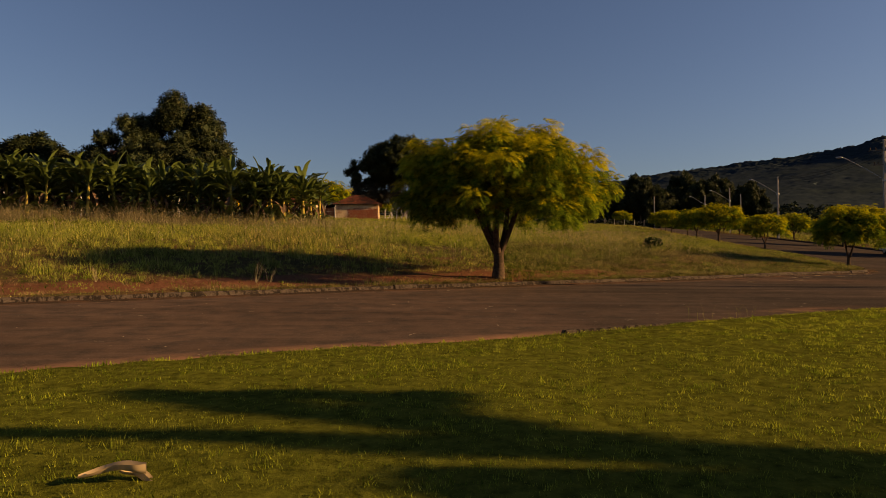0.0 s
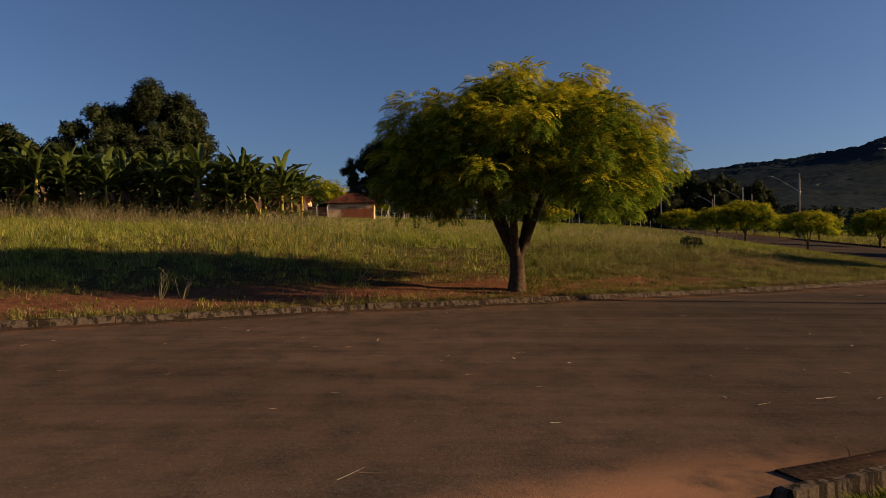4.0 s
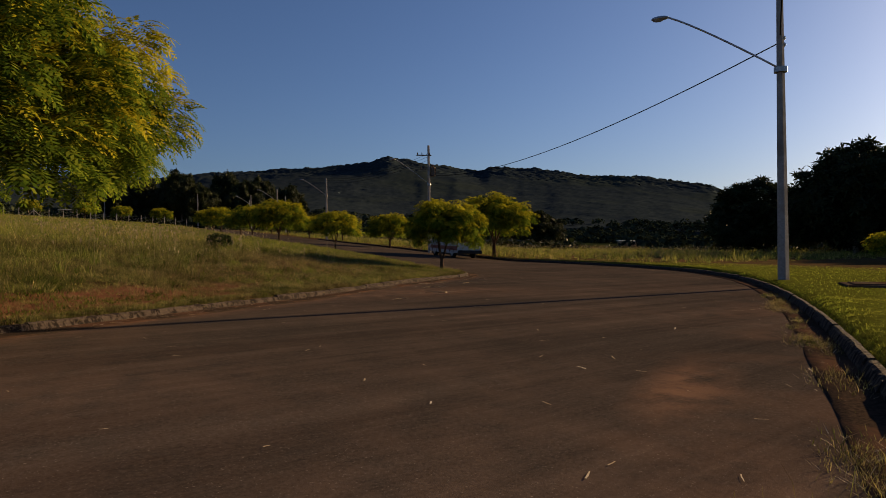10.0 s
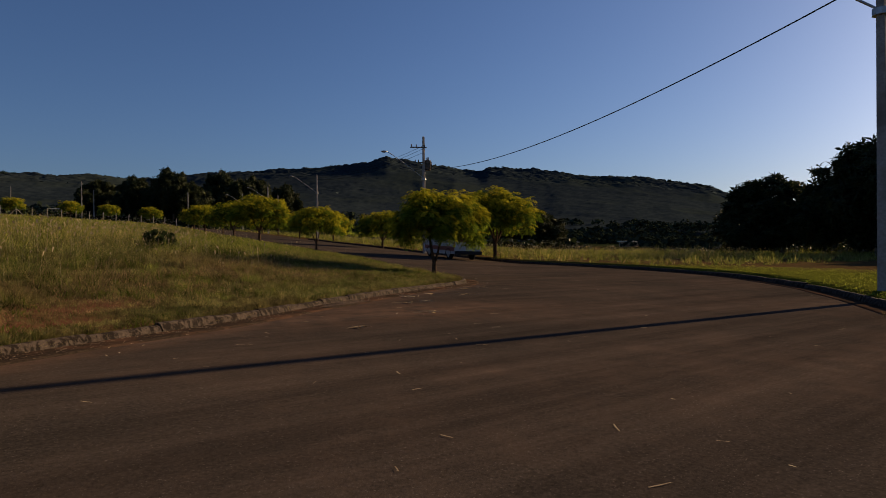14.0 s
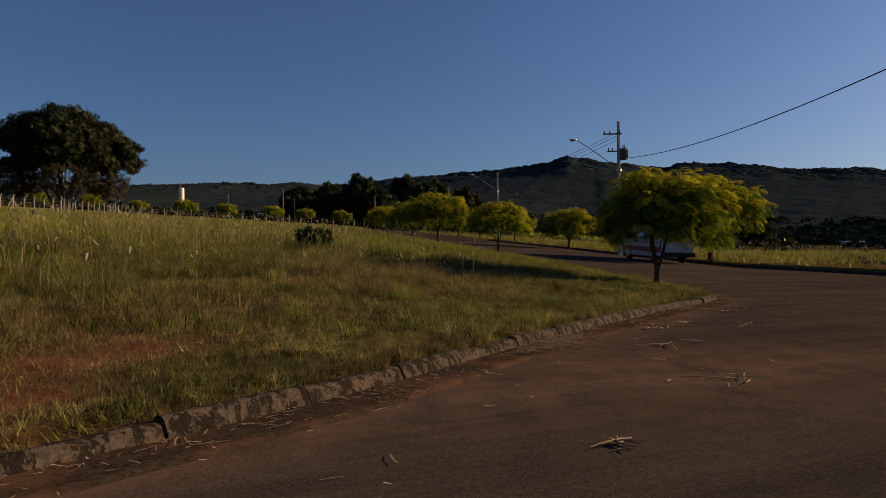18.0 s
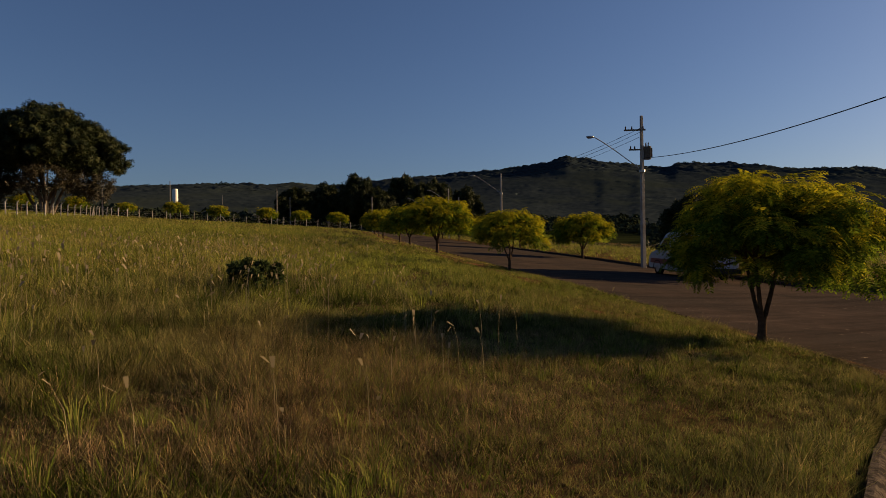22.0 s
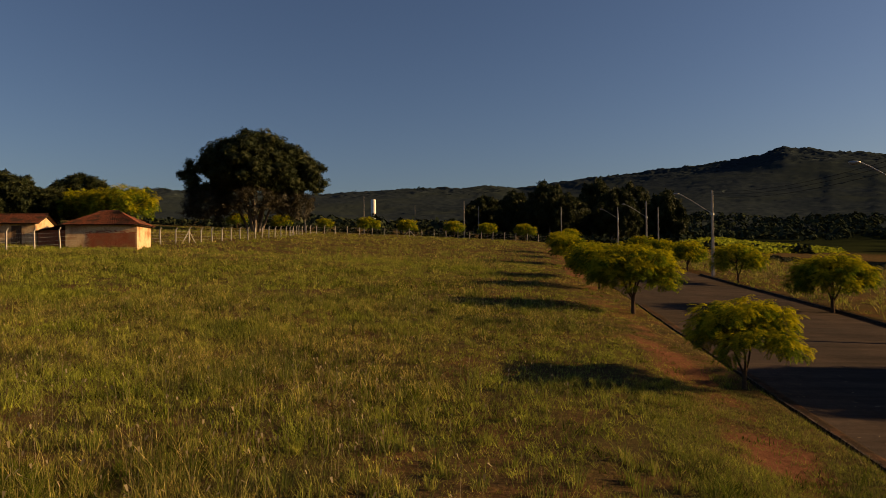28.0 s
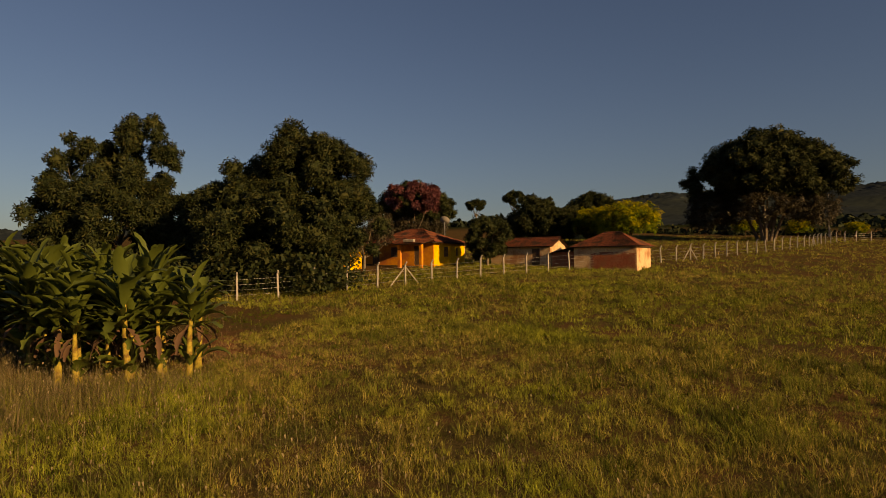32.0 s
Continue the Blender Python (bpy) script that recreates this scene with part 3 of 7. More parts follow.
def build_road():
    """Asphalt between the two kerb lines."""
    n = 1100
    s = np.concatenate([[0], np.cumsum(np.linalg.norm(np.diff(INNER, axis=0), axis=1))])
    so = np.concatenate([[0], np.cumsum(np.linalg.norm(np.diff(OUTER, axis=0), axis=1))])
    # pair the two kerbs by matching control stations
    pair_in = np.array([(-75, -21), (-6.8, 14.0), (11.4, 23.55), (18.25, 27.75), (19.9, 30.8), (23.3, 42.9), (28.3, 64), (36, 95), (85, 260)])
    pair_out = np.array([(-75, -30.5), (-2.0, 7.0), (17.1, 15.8), (29.5, 24.5), (33.2, 29.8), (37.0, 45), (40.8, 63.8), (46, 88), (95, 260)])
    fi = [s[np.argmin(((INNER - p) ** 2).sum(1))] for p in pair_in]
    fo = [so[np.argmin(((OUTER - p) ** 2).sum(1))] for p in pair_out]
    k = np.linspace(0, len(fi) - 1, n)
    si, sq = np.interp(k, np.arange(len(fi)), fi), np.interp(k, np.arange(len(fo)), fo)
    a = np.stack([np.interp(si, s, INNER[:, 0]), np.interp(si, s, INNER[:, 1])], 1)
    b = np.stack([np.interp(sq, so, OUTER[:, 0]), np.interp(sq, so, OUTER[:, 1])], 1)
    w = np.array([0, 0.02, 0.05, 0.1, 0.16] + list(np.linspace(0.2, 0.8, 33)) + [0.84, 0.9, 0.95, 0.98, 1.0])
    p = a[:, None] * (1 - w[None, :, None]) + b[:, None] * w[None, :, None]
    x, y = p[..., 0], p[..., 1]
    z = road_level(x, y) + 0.012 * (lattice(x, y, 3.0, 8) - 0.5)
    v = np.stack([x, y, z], -1).reshape(-1, 3)
    i, j = np.meshgrid(np.arange(n - 1), np.arange(len(w) - 1), indexing="ij")
    q = i * len(w) + j
    ob = link_mesh("road", v, np.stack([q, q + len(w), q + len(w) + 1, q + 1], -1).reshape(-1, 4), M_ASPHALT, smooth=True)
    do, di = to_line(x, y, OUTER), to_line(x, y, INNER)
    edge = np.maximum(step(0.75, 0.3, do + 0.35 * (lattice(x, y, 1.6, 9) - 0.5)) * step(3.2, 0.8, x), 0.25 * step(0.8, 0.3, di) * step(20, 16, x))
    edge = np.maximum(edge, 0.15 * step(0.55, 0.15, do) * step(16, 9, x))
    along, across = 0.894 * x + 0.447 * y, -0.447 * x + 0.894 * y
    edge = np.maximum(edge, 0.12 * step(2.4, 0.7, do) * step(22, 12, x) * step(0.35, 0.7, lattice(x, y, 0.9, 12)))
    edge = np.maximum(edge, 0.85 * np.exp(-((along - 11.4) ** 2 / 2.0 + (across - 7.95) ** 2 / 0.05)) * (0.4 + lattice(x, y, 0.5, 13)) + 0.2 * np.exp(-((x - 12) ** 2 / 9 + (y - 22) ** 2 / 2)))
    edge = np.maximum(edge, 0.14 * step(6, 0, x))
    c = ob.data.attributes.new("cover", "FLOAT_COLOR", "POINT")
    c.data.foreach_set("color", np.stack([edge, edge, edge, np.ones_like(edge)], -1).reshape(-1, 4).astype(np.float32).ravel())
    return tagged(ob, "worn grey-brown asphalt road dusted with red earth", "road", kind="structure")


build_road()


def at(x, y):
    return float(ground(np.array([x]), np.array([y]))[0])


# ---- trees ----
def spread(n, x0, x1, y0, y1):
    return rng.uniform(x0, x1, n), rng.uniform(y0, y1, n)


def limb(a, b, r1, r2, bend=0.15, n=6, k=7):
    """A gently crooked tapering limb from a to b."""
    a, b = np.asarray(a, float), np.asarray(b, float)
    t = np.linspace(0, 1, k)[:, None]
    off = rng.normal(0, 1, 3) * bend * np.linalg.norm(b - a)
    p = a + (b - a) * t + off * np.sin(np.pi * t) * 0.5
    p[:, 2] += 0.0
    return tube(p, r1 + (r2 - r1) * t[:, 0], n)


def frond(pairs=7):
    """A feathery compound leaf of unit length along +x, rising a little and then arching down; each leaflet a narrow pointed blade."""
    v, f = [], []
    x, z = 0.0, 0.0
    for i in range(pairs):
        t = (i + 0.5) / pairs
        a = 0.25 - 1.3 * t
        x, z = x + math.cos(a) / pairs, z + math.sin(a) / pairs
        l = 0.34 * math.sin(math.pi * (0.22 + 0.66 * t)) ** 0.8
        w = 0.42 / pairs
        for side in (-1, 1):
            o = len(v)
            d = Vector((0.45 * math.cos(a), side * 0.85, 0.45 * math.sin(a) - 0.14))
            g = Vector((math.cos(a), 0, math.sin(a)))
            p = Vector((x, 0, z))
            v += [tuple(p), tuple(p + d * l * 0.45 + g * w), tuple(p + d * l), tuple(p + d * l * 0.5 - g * w)]
            f.append((o, o + 1, o + 2, o + 3))
    return np.array(v), np.array(f)


def scatter_template(tv, tf, pos, yaw, pitch, size, roll=None):
    """Copies of a template mesh, each turned and sized, as one pair of arrays."""
    n = len(pos)
    cy, sy, cp, sp = np.cos(yaw), np.sin(yaw), np.cos(pitch), np.sin(pitch)
    roll = np.zeros(n) if roll is None else roll
    cr, sr = np.cos(roll), np.sin(roll)
    x, y, z = tv[:, 0], tv[:, 1], tv[:, 2]
    y2 = y[None] * cr[:, None] - z[None] * sr[:, None]
    z2 = y[None] * sr[:, None] + z[None] * cr[:, None]
    x3 = x[None] * cp[:, None] + z2 * sp[:, None]
    z3 = -x[None] * sp[:, None] + z2 * cp[:, None]
    x4 = x3 * cy[:, None] - y2 * sy[:, None]
    y4 = x3 * sy[:, None] + y2 * cy[:, None]
    v = np.stack([x4, y4, z3], -1) * size[:, None, None] + pos[:, None, :]
    f = tf[None] + (np.arange(n) * len(tv))[:, None, None]
    return v.reshape(-1, 3), f.reshape(-1, tf.shape[1])


def feather_tree(name, height, radius, lobes, per_lobe, size, yellow, fork=0.9, stems=4, trunk_r=0.13, label="", lean=0.0, low=0.36, leaf=0.42, pairs=7, cup=1.6, group="yellow-leaved street trees"):
    """A spreading street tree whose feathery leaves arch down from the tips of its twigs in rounded tufts, coloured
    shaded green inside and sunlit yellow on top.
    """
    e = holder(name, 0, 0, 0, label, "tree", group)
    wood = [tube([(0, 0, -0.25), (0.01, 0, 0.05), (0.03, 0.02, fork * 0.5), (0.02, 0, fork)], [trunk_r * 1.5, trunk_r * 1.25, trunk_r, trunk_r * 0.95], 10)]
    zc, hz = height * (low + 1) / 2, height * (1 - low) / 2
    tufts = []
    for i in range(lobes):
        u = (i + 0.5) / lobes
        a = i * 2.399963 + rng.normal(0, 0.3)
        el = math.asin(max(-0.85, min(1, 1 - cup * u))) + rng.normal(0, 0.10)
        rr = rng.uniform(0.78, 1.07) if i % 5 else rng.uniform(0.40, 0.70)
        rr *= 0.94 + 0.12 * math.sin(2.3 * a + 1.1) * math.cos(1.7 * el)
        wide = math.cos(el if el > 0 else el * 0.55)
        x, y = radius * rr * wide * math.cos(a) + lean, radius * rr * wide * math.sin(a)
        z = zc + hz * rr * math.sin(el)
        tufts.append((x, y, z, rr))
    for k in range(stems):
        a = k * 2 * math.pi / stems + rng.normal(0, 0.3)
        p1 = (0.25 * radius * math.cos(a), 0.25 * radius * math.sin(a), fork + 0.42 * (height - fork))
        wood.append(limb((0.02, 0, fork * 0.8), p1, trunk_r * 0.62, trunk_r * 0.36, 0.08, 7))
        near = sorted(tufts, key=lambda q: (q[0] - 3.2 * p1[0]) ** 2 + (q[1] - 3.2 * p1[1]) ** 2)
        for q in near[:max(4, lobes // stems // 2)]:
            wood.append(limb(p1, (q[0] * 0.95, q[1] * 0.95, q[2] - 0.05), trunk_r * 0.30, 0.010, 0.15, 5, 5))
    v, f = join(wood)
    link_mesh("trunk", v, f, M_BARK, e, True, "forked brown trunk")
    tv, tf = frond(pairs)
    P, Y, T, S, Q = [], [], [], [], []
    for x, y, z, rr in tufts:
        r = size * rng.uniform(0.7, 1.3)
        n = max(6, int(per_lobe * (r / size) ** 1.5))
        out = math.atan2(y, x - lean)
        # fronds spring outwards from a knot of twig tips in tiers, the upper ones nearly level, the lower ones drooping
        a = np.where(rng.uniform(0, 1, n) < 0.3, out + rng.normal(0, 0.9, n), rng.uniform(0, 2 * math.pi, n))
        tier = rng.uniform(0, 1, n)
        k = r * rng.uniform(0.0, 0.62, n)
        P.append(np.stack([x + k * np.cos(a), y + k * np.sin(a), z + r * (0.55 - 0.95 * tier) - 0.45 * k * k / r], 1))
        Y.append(a + rng.normal(0, 0.3, n))
        T.append(-0.25 + 0.6 * tier + rng.normal(0, 0.2, n))
        S.append(leaf * rng.uniform(0.75, 1.2, n) * (0.85 + 0.3 * r / size))
        # high and outer fronds get the sunlit yellow, low and inner the shaded green
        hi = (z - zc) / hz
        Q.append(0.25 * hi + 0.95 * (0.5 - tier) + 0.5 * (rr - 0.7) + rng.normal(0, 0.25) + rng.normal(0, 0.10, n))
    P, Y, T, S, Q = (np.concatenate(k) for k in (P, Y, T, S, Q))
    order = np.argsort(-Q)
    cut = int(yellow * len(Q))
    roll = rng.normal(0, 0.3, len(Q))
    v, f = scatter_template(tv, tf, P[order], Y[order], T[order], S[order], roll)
    link_mesh("crown", v, f, [(M_LEAF_LIT_YELLOW, cut * len(tf)), (M_LEAF_SHADED_GREEN, (len(Q) - cut) * len(tf))], e, False, "feathery yellow-green leaves, coloured sunlit yellow on top and shaded green inside")
    return e


def rough_ball(c, r, n=1):
    """A lumpy closed ball that stops light inside a clump of leaves."""
    bm = bmesh.new()
    bmesh.ops.create_icosphere(bm, subdivisions=2, radius=1)
    v = np.array([q.co for q in bm.verts])
    f = np.array([[q.index for q in k.verts] for k in bm.faces])
    bm.free()
    v = v * (1 + 0.18 * rng.normal(0, 1, (len(v), 1)))
    return v * r + c, f


def spray(n=6, wide=0.17):
    """A rosette of pointed leaves round the tip of a twig, unit length."""
    v, f = [], []
    for i in range(n):
        a = i * 2 * math.pi / n + 0.3 * (i % 3)
        up = 0.5 - 0.42 * (i % 3)
        d = Vector((math.cos(a) * math.cos(up), math.sin(a) * math.cos(up), math.sin(up) - 0.1))
        g = Vector((-math.sin(a), math.cos(a), 0)) * wide
        o = len(v)
        v += [(0, 0, 0), tuple(d * 0.5 + g), tuple(d - Vector((0, 0, 0.15))), tuple(d * 0.5 - g)]
        f.append((o, o + 1, o + 2, o + 3))
    return np.array(v), np.array(f)


def leafy_tree(name, height, radius, leaves, leaf, mat, label, category="tree", low=0.15, lobes=40, trunk_r=0.3, stems=5, flat=1.0, fork=0.25, bark=None, group="", core=0.62, masses=None, skirt=None, blades_per=6):
    """A broad tree: trunk, limbs, and a crown of leaf sprays gathered in uneven clumps over a few large masses
    (x, y, z, half width, half height); skirt: (material, sprays, masses) of thinner foliage below."""
    e = holder(name, 0, 0, 0, label, category, group)
    if masses is None:
        zc, hz = height * (low + 1) / 2, height * (1 - low) / 2
        masses = [(0, 0, zc, radius, hz * flat)]
    wood = [tube([(0, 0, -0.4), (0, 0, 0.1), (0.05, 0, height * fork)], [trunk_r * 1.5, trunk_r * 1.15, trunk_r * 0.8], 9)]

    def clumps_on(shapes, count, small, large):
        area = np.array([q[3] * (q[3] + q[4]) for q in shapes])
        c = []
        for (mx, my, mz, mr, mh), share in zip(shapes, area / area.sum()):
            n = max(14, int(count * share)) if len(shapes) > 1 else count
            turn = rng.uniform(0, 6.3)
            for i in range(n):
                s = 1 - 1.85 * (i + 0.5) / n
                a = turn + i * 2.399963 + rng.normal(0, 0.35)
                q = rng.uniform(small, large)
                rr = rng.uniform(0.84, 1.08) - q * 0.8
                k = math.sqrt(max(0.02, 1 - s * s))
                z = max(mz + mh * rr * s, 0.5 * q * mr)
                c.append((mx + mr * rr * k * math.cos(a), my + mr * rr * k * math.sin(a), z, q * min(mr, mh * 1.2)))
        return np.array(c)

    def foliage(c, n, material, tv, tf, size, spread_out):
        w = c[:, 3] ** 2
        pick = rng.choice(len(c), n, p=w / w.sum())
        d = rng.normal(0, 1, (n, 3))
        d /= np.linalg.norm(d, axis=1)[:, None]
        rad = c[pick, 3] * rng.uniform(spread_out, 1.08, n)
        p = c[pick, :3] + d * rad[:, None] * [1, 1, 0.85]
        yaw = np.arctan2(d[:, 1], d[:, 0]) + rng.normal(0, 0.8, n)
        return scatter_template(tv, tf, p, yaw, rng.normal(0.35, 0.5, n), size * rng.uniform(0.6, 1.35, n), rng.normal(0, 0.7, n))

    c = clumps_on(masses, lobes, 0.15, 0.31)
    for k in range(stems):
        q = c[(k * 7 + 3) % len(c)]
        wood.append(limb((0, 0, height * fork * 0.8), (q[0] * 0.85, q[1] * 0.85, q[2]), trunk_r * 0.5, trunk_r * 0.1, 0.15, 6))
    v, f = join(wood)
    link_mesh("trunk", v, f, bark or M_BARK_GREY, e, True)
    tv, tf = spray(blades_per)
    v, f = foliage(c, leaves, mat, tv, tf, leaf, 0.62)
    crown = link_mesh("crown", v, f, mat, e)
    if core:
        v, f = join([rough_ball(q[:3], q[3] * core * np.array([1, 1, 0.85])) for q in c])
        link_mesh("inner_foliage", v, f, mat, crown)
    if skirt:
        v, f = foliage(clumps_on(skirt[2], lobes // 2, 0.2, 0.4), skirt[1], skirt[0], tv, tf, leaf * 0.9, 0.2)
        link_mesh("lower_foliage", v, f, skirt[0], e, False, "thin brownish foliage on the lower boughs")
    return e


YELLOW = "street tree with feathery green foliage coloured sunlit yellow on top, on a grassy verge"
big = feather_tree("street_tree", 4.62, 2.96, 200, 66, 0.48, 0.45, 0.8, 5, 0.17, "large spreading street tree with drooping yellow-green foliage", low=0.25, leaf=0.30, lean=0.18, pairs=7)
big.matrix_basis = pose(1.7, 19.85, at(1.7, 19.85), 0, 0, -8)
young = feather_tree("street_tree", 2.95, 1.58, 74, 54, 0.35, 0.36, 0.35, 3, 0.075, "young forked street tree with yellow-green foliage at the kerb corner", low=0.22, leaf=0.28, lean=0.22, pairs=7, cup=1.55)
young.matrix_basis = pose(19.4, 30.75, at(19.4, 30.75), 0, 0, -24)
small = feather_tree("street_tree", 2.55, 1.40, 48, 46, 0.32, 0.5, 0.5, 3, 0.06, "small street tree with light yellow-green foliage on the dirt verge", low=0.30, leaf=0.28, pairs=6, cup=1.5)
small.matrix_basis = pose(23.3, 46.4, at(23.3, 46.4))
mid = feather_tree("street_tree", 3.62, 2.08, 90, 46, 0.48, 0.40, 0.9, 4, 0.10, YELLOW, low=0.28, leaf=0.33, pairs=6)
mid.matrix_basis = pose(26.4, 61.3, at(26.4, 61.3))


far_tree = feather_tree("street_tree", 3.62, 2.08, 66, 30, 0.52, 0.40, 0.9, 4, 0.10, YELLOW, low=0.28, leaf=0.42, pairs=4)
far_tree.matrix_basis = pose(28.6, 72, at(28.6, 72), 0, 0, 200) @ Matrix.Diagonal((0.9, 0.9, 0.9, 1))


def again(src, x, y, size=1.0, turn=0.0, label=""):
    ob = copy_thing(src, pose(x, y, at(x, y), 0, 0, turn) @ Matrix.Diagonal((size, size, size, 1)))
    if label:
        ob["label"] = label
    return ob


again(mid, 37.7, 46.3, 1.36, 70, "street tree with dark green and yellow foliage beside the parked van")
again(mid, 40.6, 64.9, 1.0, 150)
for x, y, s, a in ((45.0, 82, 0.95, 30), (30.4, 79.5, 0.8, 310), (34.0, 95, 0.95, 90), (37.8, 108.5, 0.7, 15), (48.2, 97, 0.95, 120),
                   (51.5, 111, 0.9, 240), (54.5, 124, 0.95, 300), (41.0, 120, 0.95, 60)):
    again(far_tree, x, y, s / 0.9, a)
for x, y, s, a in ((-6, 172, 0.95, 0), (3, 178, 0.8, 40), (13, 176, 1.0, 90), (22, 178, 0.95, 200), (33, 178, 1.0, 130), (41, 179, 0.95, 10), (50, 178, 1.0, 70), (60, 176, 0.95, 250), (-16, 176, 0.9, 320)):
    again(far_tree, x, y, s * 1.1 / 0.9, a)
again(far_tree, -23.5, 130, 2.2, 45, "broad tree in full yellow foliage behind the sheds")
again(far_tree, -30, 134, 1.9, 200, "broad tree in full yellow foliage behind the sheds")
again(far_tree, 52, 23.5, 0.65, 10)

mango = leafy_tree("mango_tree", 13.3, 8.0, 20000, 0.35, M_LEAF_DARK, "tall dense dark green mango tree behind the fence", lobes=150, fork=0.2,
                   masses=((1.6, 0, 7.7, 5.4, 5.7), (-3.6, 0.5, 5.6, 4.6, 4.7), (4.3, -0.5, 5.0, 3.8, 4.6), (-0.8, -1.5, 4.0, 6.2, 4.0), (0.5, 2.5, 6.0, 5.0, 5.0), (-5.6, -1.0, 3.2, 2.8, 3.0)))
mango.matrix_basis = pose(-29.3, 68.6, at(-29.3, 68.6), 0, 0, 36)
stepped = leafy_tree("mango_tree", 15.2, 8.5, 14000, 0.43, M_LEAF_DARK, "tall dark green tree with an uneven crown behind the bananas", lobes=130, fork=0.2,
                     masses=((2.2, 0, 9.6, 4.2, 5.7), (-3.2, 0, 8.3, 4.2, 5.2), (-5.4, 0.5, 4.6, 3.9, 4.4), (5.2, 0, 4.3, 4.2, 3.9), (0, -1.5, 4.8, 6.2, 4.6)))
stepped.matrix_basis = pose(-54.3, 66.9, at(-54.3, 66.9), 0, 0, 64) @ Matrix.Diagonal((1, 1, 1.1, 1))
far_mango = leafy_tree("mango_tree", 12.2, 7.8, 8000, 0.62, M_LEAF_DARK, "large dark round-crowned tree beyond the lawn", low=0.02, lobes=110,
                       masses=((0.8, 0.5, 6.6, 6.0, 5.6), (-3.6, -1.2, 4.8, 4.6, 4.4), (3.4, 2.4, 4.6, 4.8, 4.6), (1.5, -3.6, 4.2, 4.4, 4.2)))
far_mango.matrix_basis = pose(92.5, 38.3, at(92.5, 38.3), 0, 0, 40) @ Matrix.Diagonal((1.15, 1.15, 1.1, 1))
ob = copy_thing(far_mango, pose(-46, 74, at(-46, 74), 0, 0, 250) @ Matrix.Diagonal((0.62, 0.62, 0.64, 1)))
ob["label"] = "dark round-crowned tree behind the bananas"
great = leafy_tree("great_tree", 22.0, 15.0, 21000, 0.60, M_LEAF_DARK, "very large spreading dark tree at the far fence", lobes=280, trunk_r=0.55, stems=12, fork=0.10,
                   masses=((-0.5, 0, 14.4, 10.2, 7.4), (-9.0, 0.5, 11.6, 5.8, 4.4), (6.0, -0.5, 13.0, 7.2, 5.6), (10.8, 0, 11.8, 4.2, 4.8), (-1.5, -4, 13.4, 9.0, 5.0), (0, 6, 12.5, 9.0, 4.5)),
                   skirt=(M_LEAF_BROWN, 3800, ((-9.0, 0, 6.0, 5.5, 4.6), (7.5, 0, 6.2, 4.6, 4.4), (0, -5, 6.4, 6.5, 3.2))))
wood = [limb((dx * 0.5, dy, -0.3), (dx * 2.6, dy * 2, 10.5), 0.30, 0.16, 0.06, 8) for dx, dy in ((-2.4, 0.6), (-1.2, -1.0), (-0.3, -1.4), (1.2, -0.8), (2.2, 0.4))]
v, f = join(wood)
link_mesh("stem", v, f, M_BARK_GREY, great, True, "pale grey stems spreading from the base")
great.matrix_basis = pose(-9.7, 162, at(-9.7, 162), 0, 0, 10) @ Matrix.Diagonal((1, 1, 0.93, 1))
yard = leafy_tree("yard_tree", 5.4, 2.6, 2600, 0.30, M_LEAF_DARK, "small dense dark tree in front of the yellow house", low=0.08, lobes=30, trunk_r=0.14)
yard.matrix_basis = pose(-24.5, 91, at(-24.5, 91))
bare = leafy_tree("yard_tree", 6.5, 3.8, 1500, 0.26, M_LEAF_BROWN, "thin brownish half-bare tree in the yard", low=0.25, lobes=34, trunk_r=0.14, stems=8, core=0)
bare.matrix_basis = pose(-31.5, 79.5, at(-31.5, 79.5))
ob = copy_thing(great, pose(-60, 122, at(-60, 122), 0, 0, 30) @ Matrix.Diagonal((0.55, 0.55, 0.55, 1)))
purple = leafy_tree("flowering_tree", 11, 6.0, 3200, 0.5, M_LEAF_PURPLE, "broad tree in purple-red blossom behind the house", low=0.45, lobes=34, trunk_r=0.3)
purple.matrix_basis = pose(-57, 119, at(-57, 119))
tall = leafy_tree("tall_tree", 12, 3.4, 1500, 0.7, M_LEAF_DARK, "slender tree with a small round crown far behind the house", low=0.62, lobes=14, trunk_r=0.22, fork=0.5)
tall.matrix_basis = pose(-87, 205, at(-87, 205))
copy_thing(tall, pose(-98, 200, at(-98, 200), 0, 0, 60) @ Matrix.Diagonal((0.95, 0.95, 0.8, 1)))
for x, y, s, a, h in ((97, 36, 1.2, 80, 1.1), (100, 52, 1.1, 140, 0.9), (110, 26, 1.3, 200, 1.0), (92, 22, 1.15, 30, 1.05), (128, 40, 1.2, 300, 0.8)):
    copy_thing(far_mango, pose(x, y, at(x, y), 0, 0, a) @ Matrix.Diagonal((s * 0.95, s * 0.95, s * h * 0.82, 1)))["label"] = "large dark round-crowned tree beyond the lawn"
for x, y, s, a in ((118, 128, 1.0, 20), (-34, 139, 0.75, 50), (-40, 132, 0.7, 150)):
    copy_thing(far_mango, pose(x, y, at(x, y), 0, 0, a) @ Matrix.Diagonal((s * 0.9, s * 0.9, s * 0.9, 1)))["label"] = "dark round-crowned tree among lower bushes"

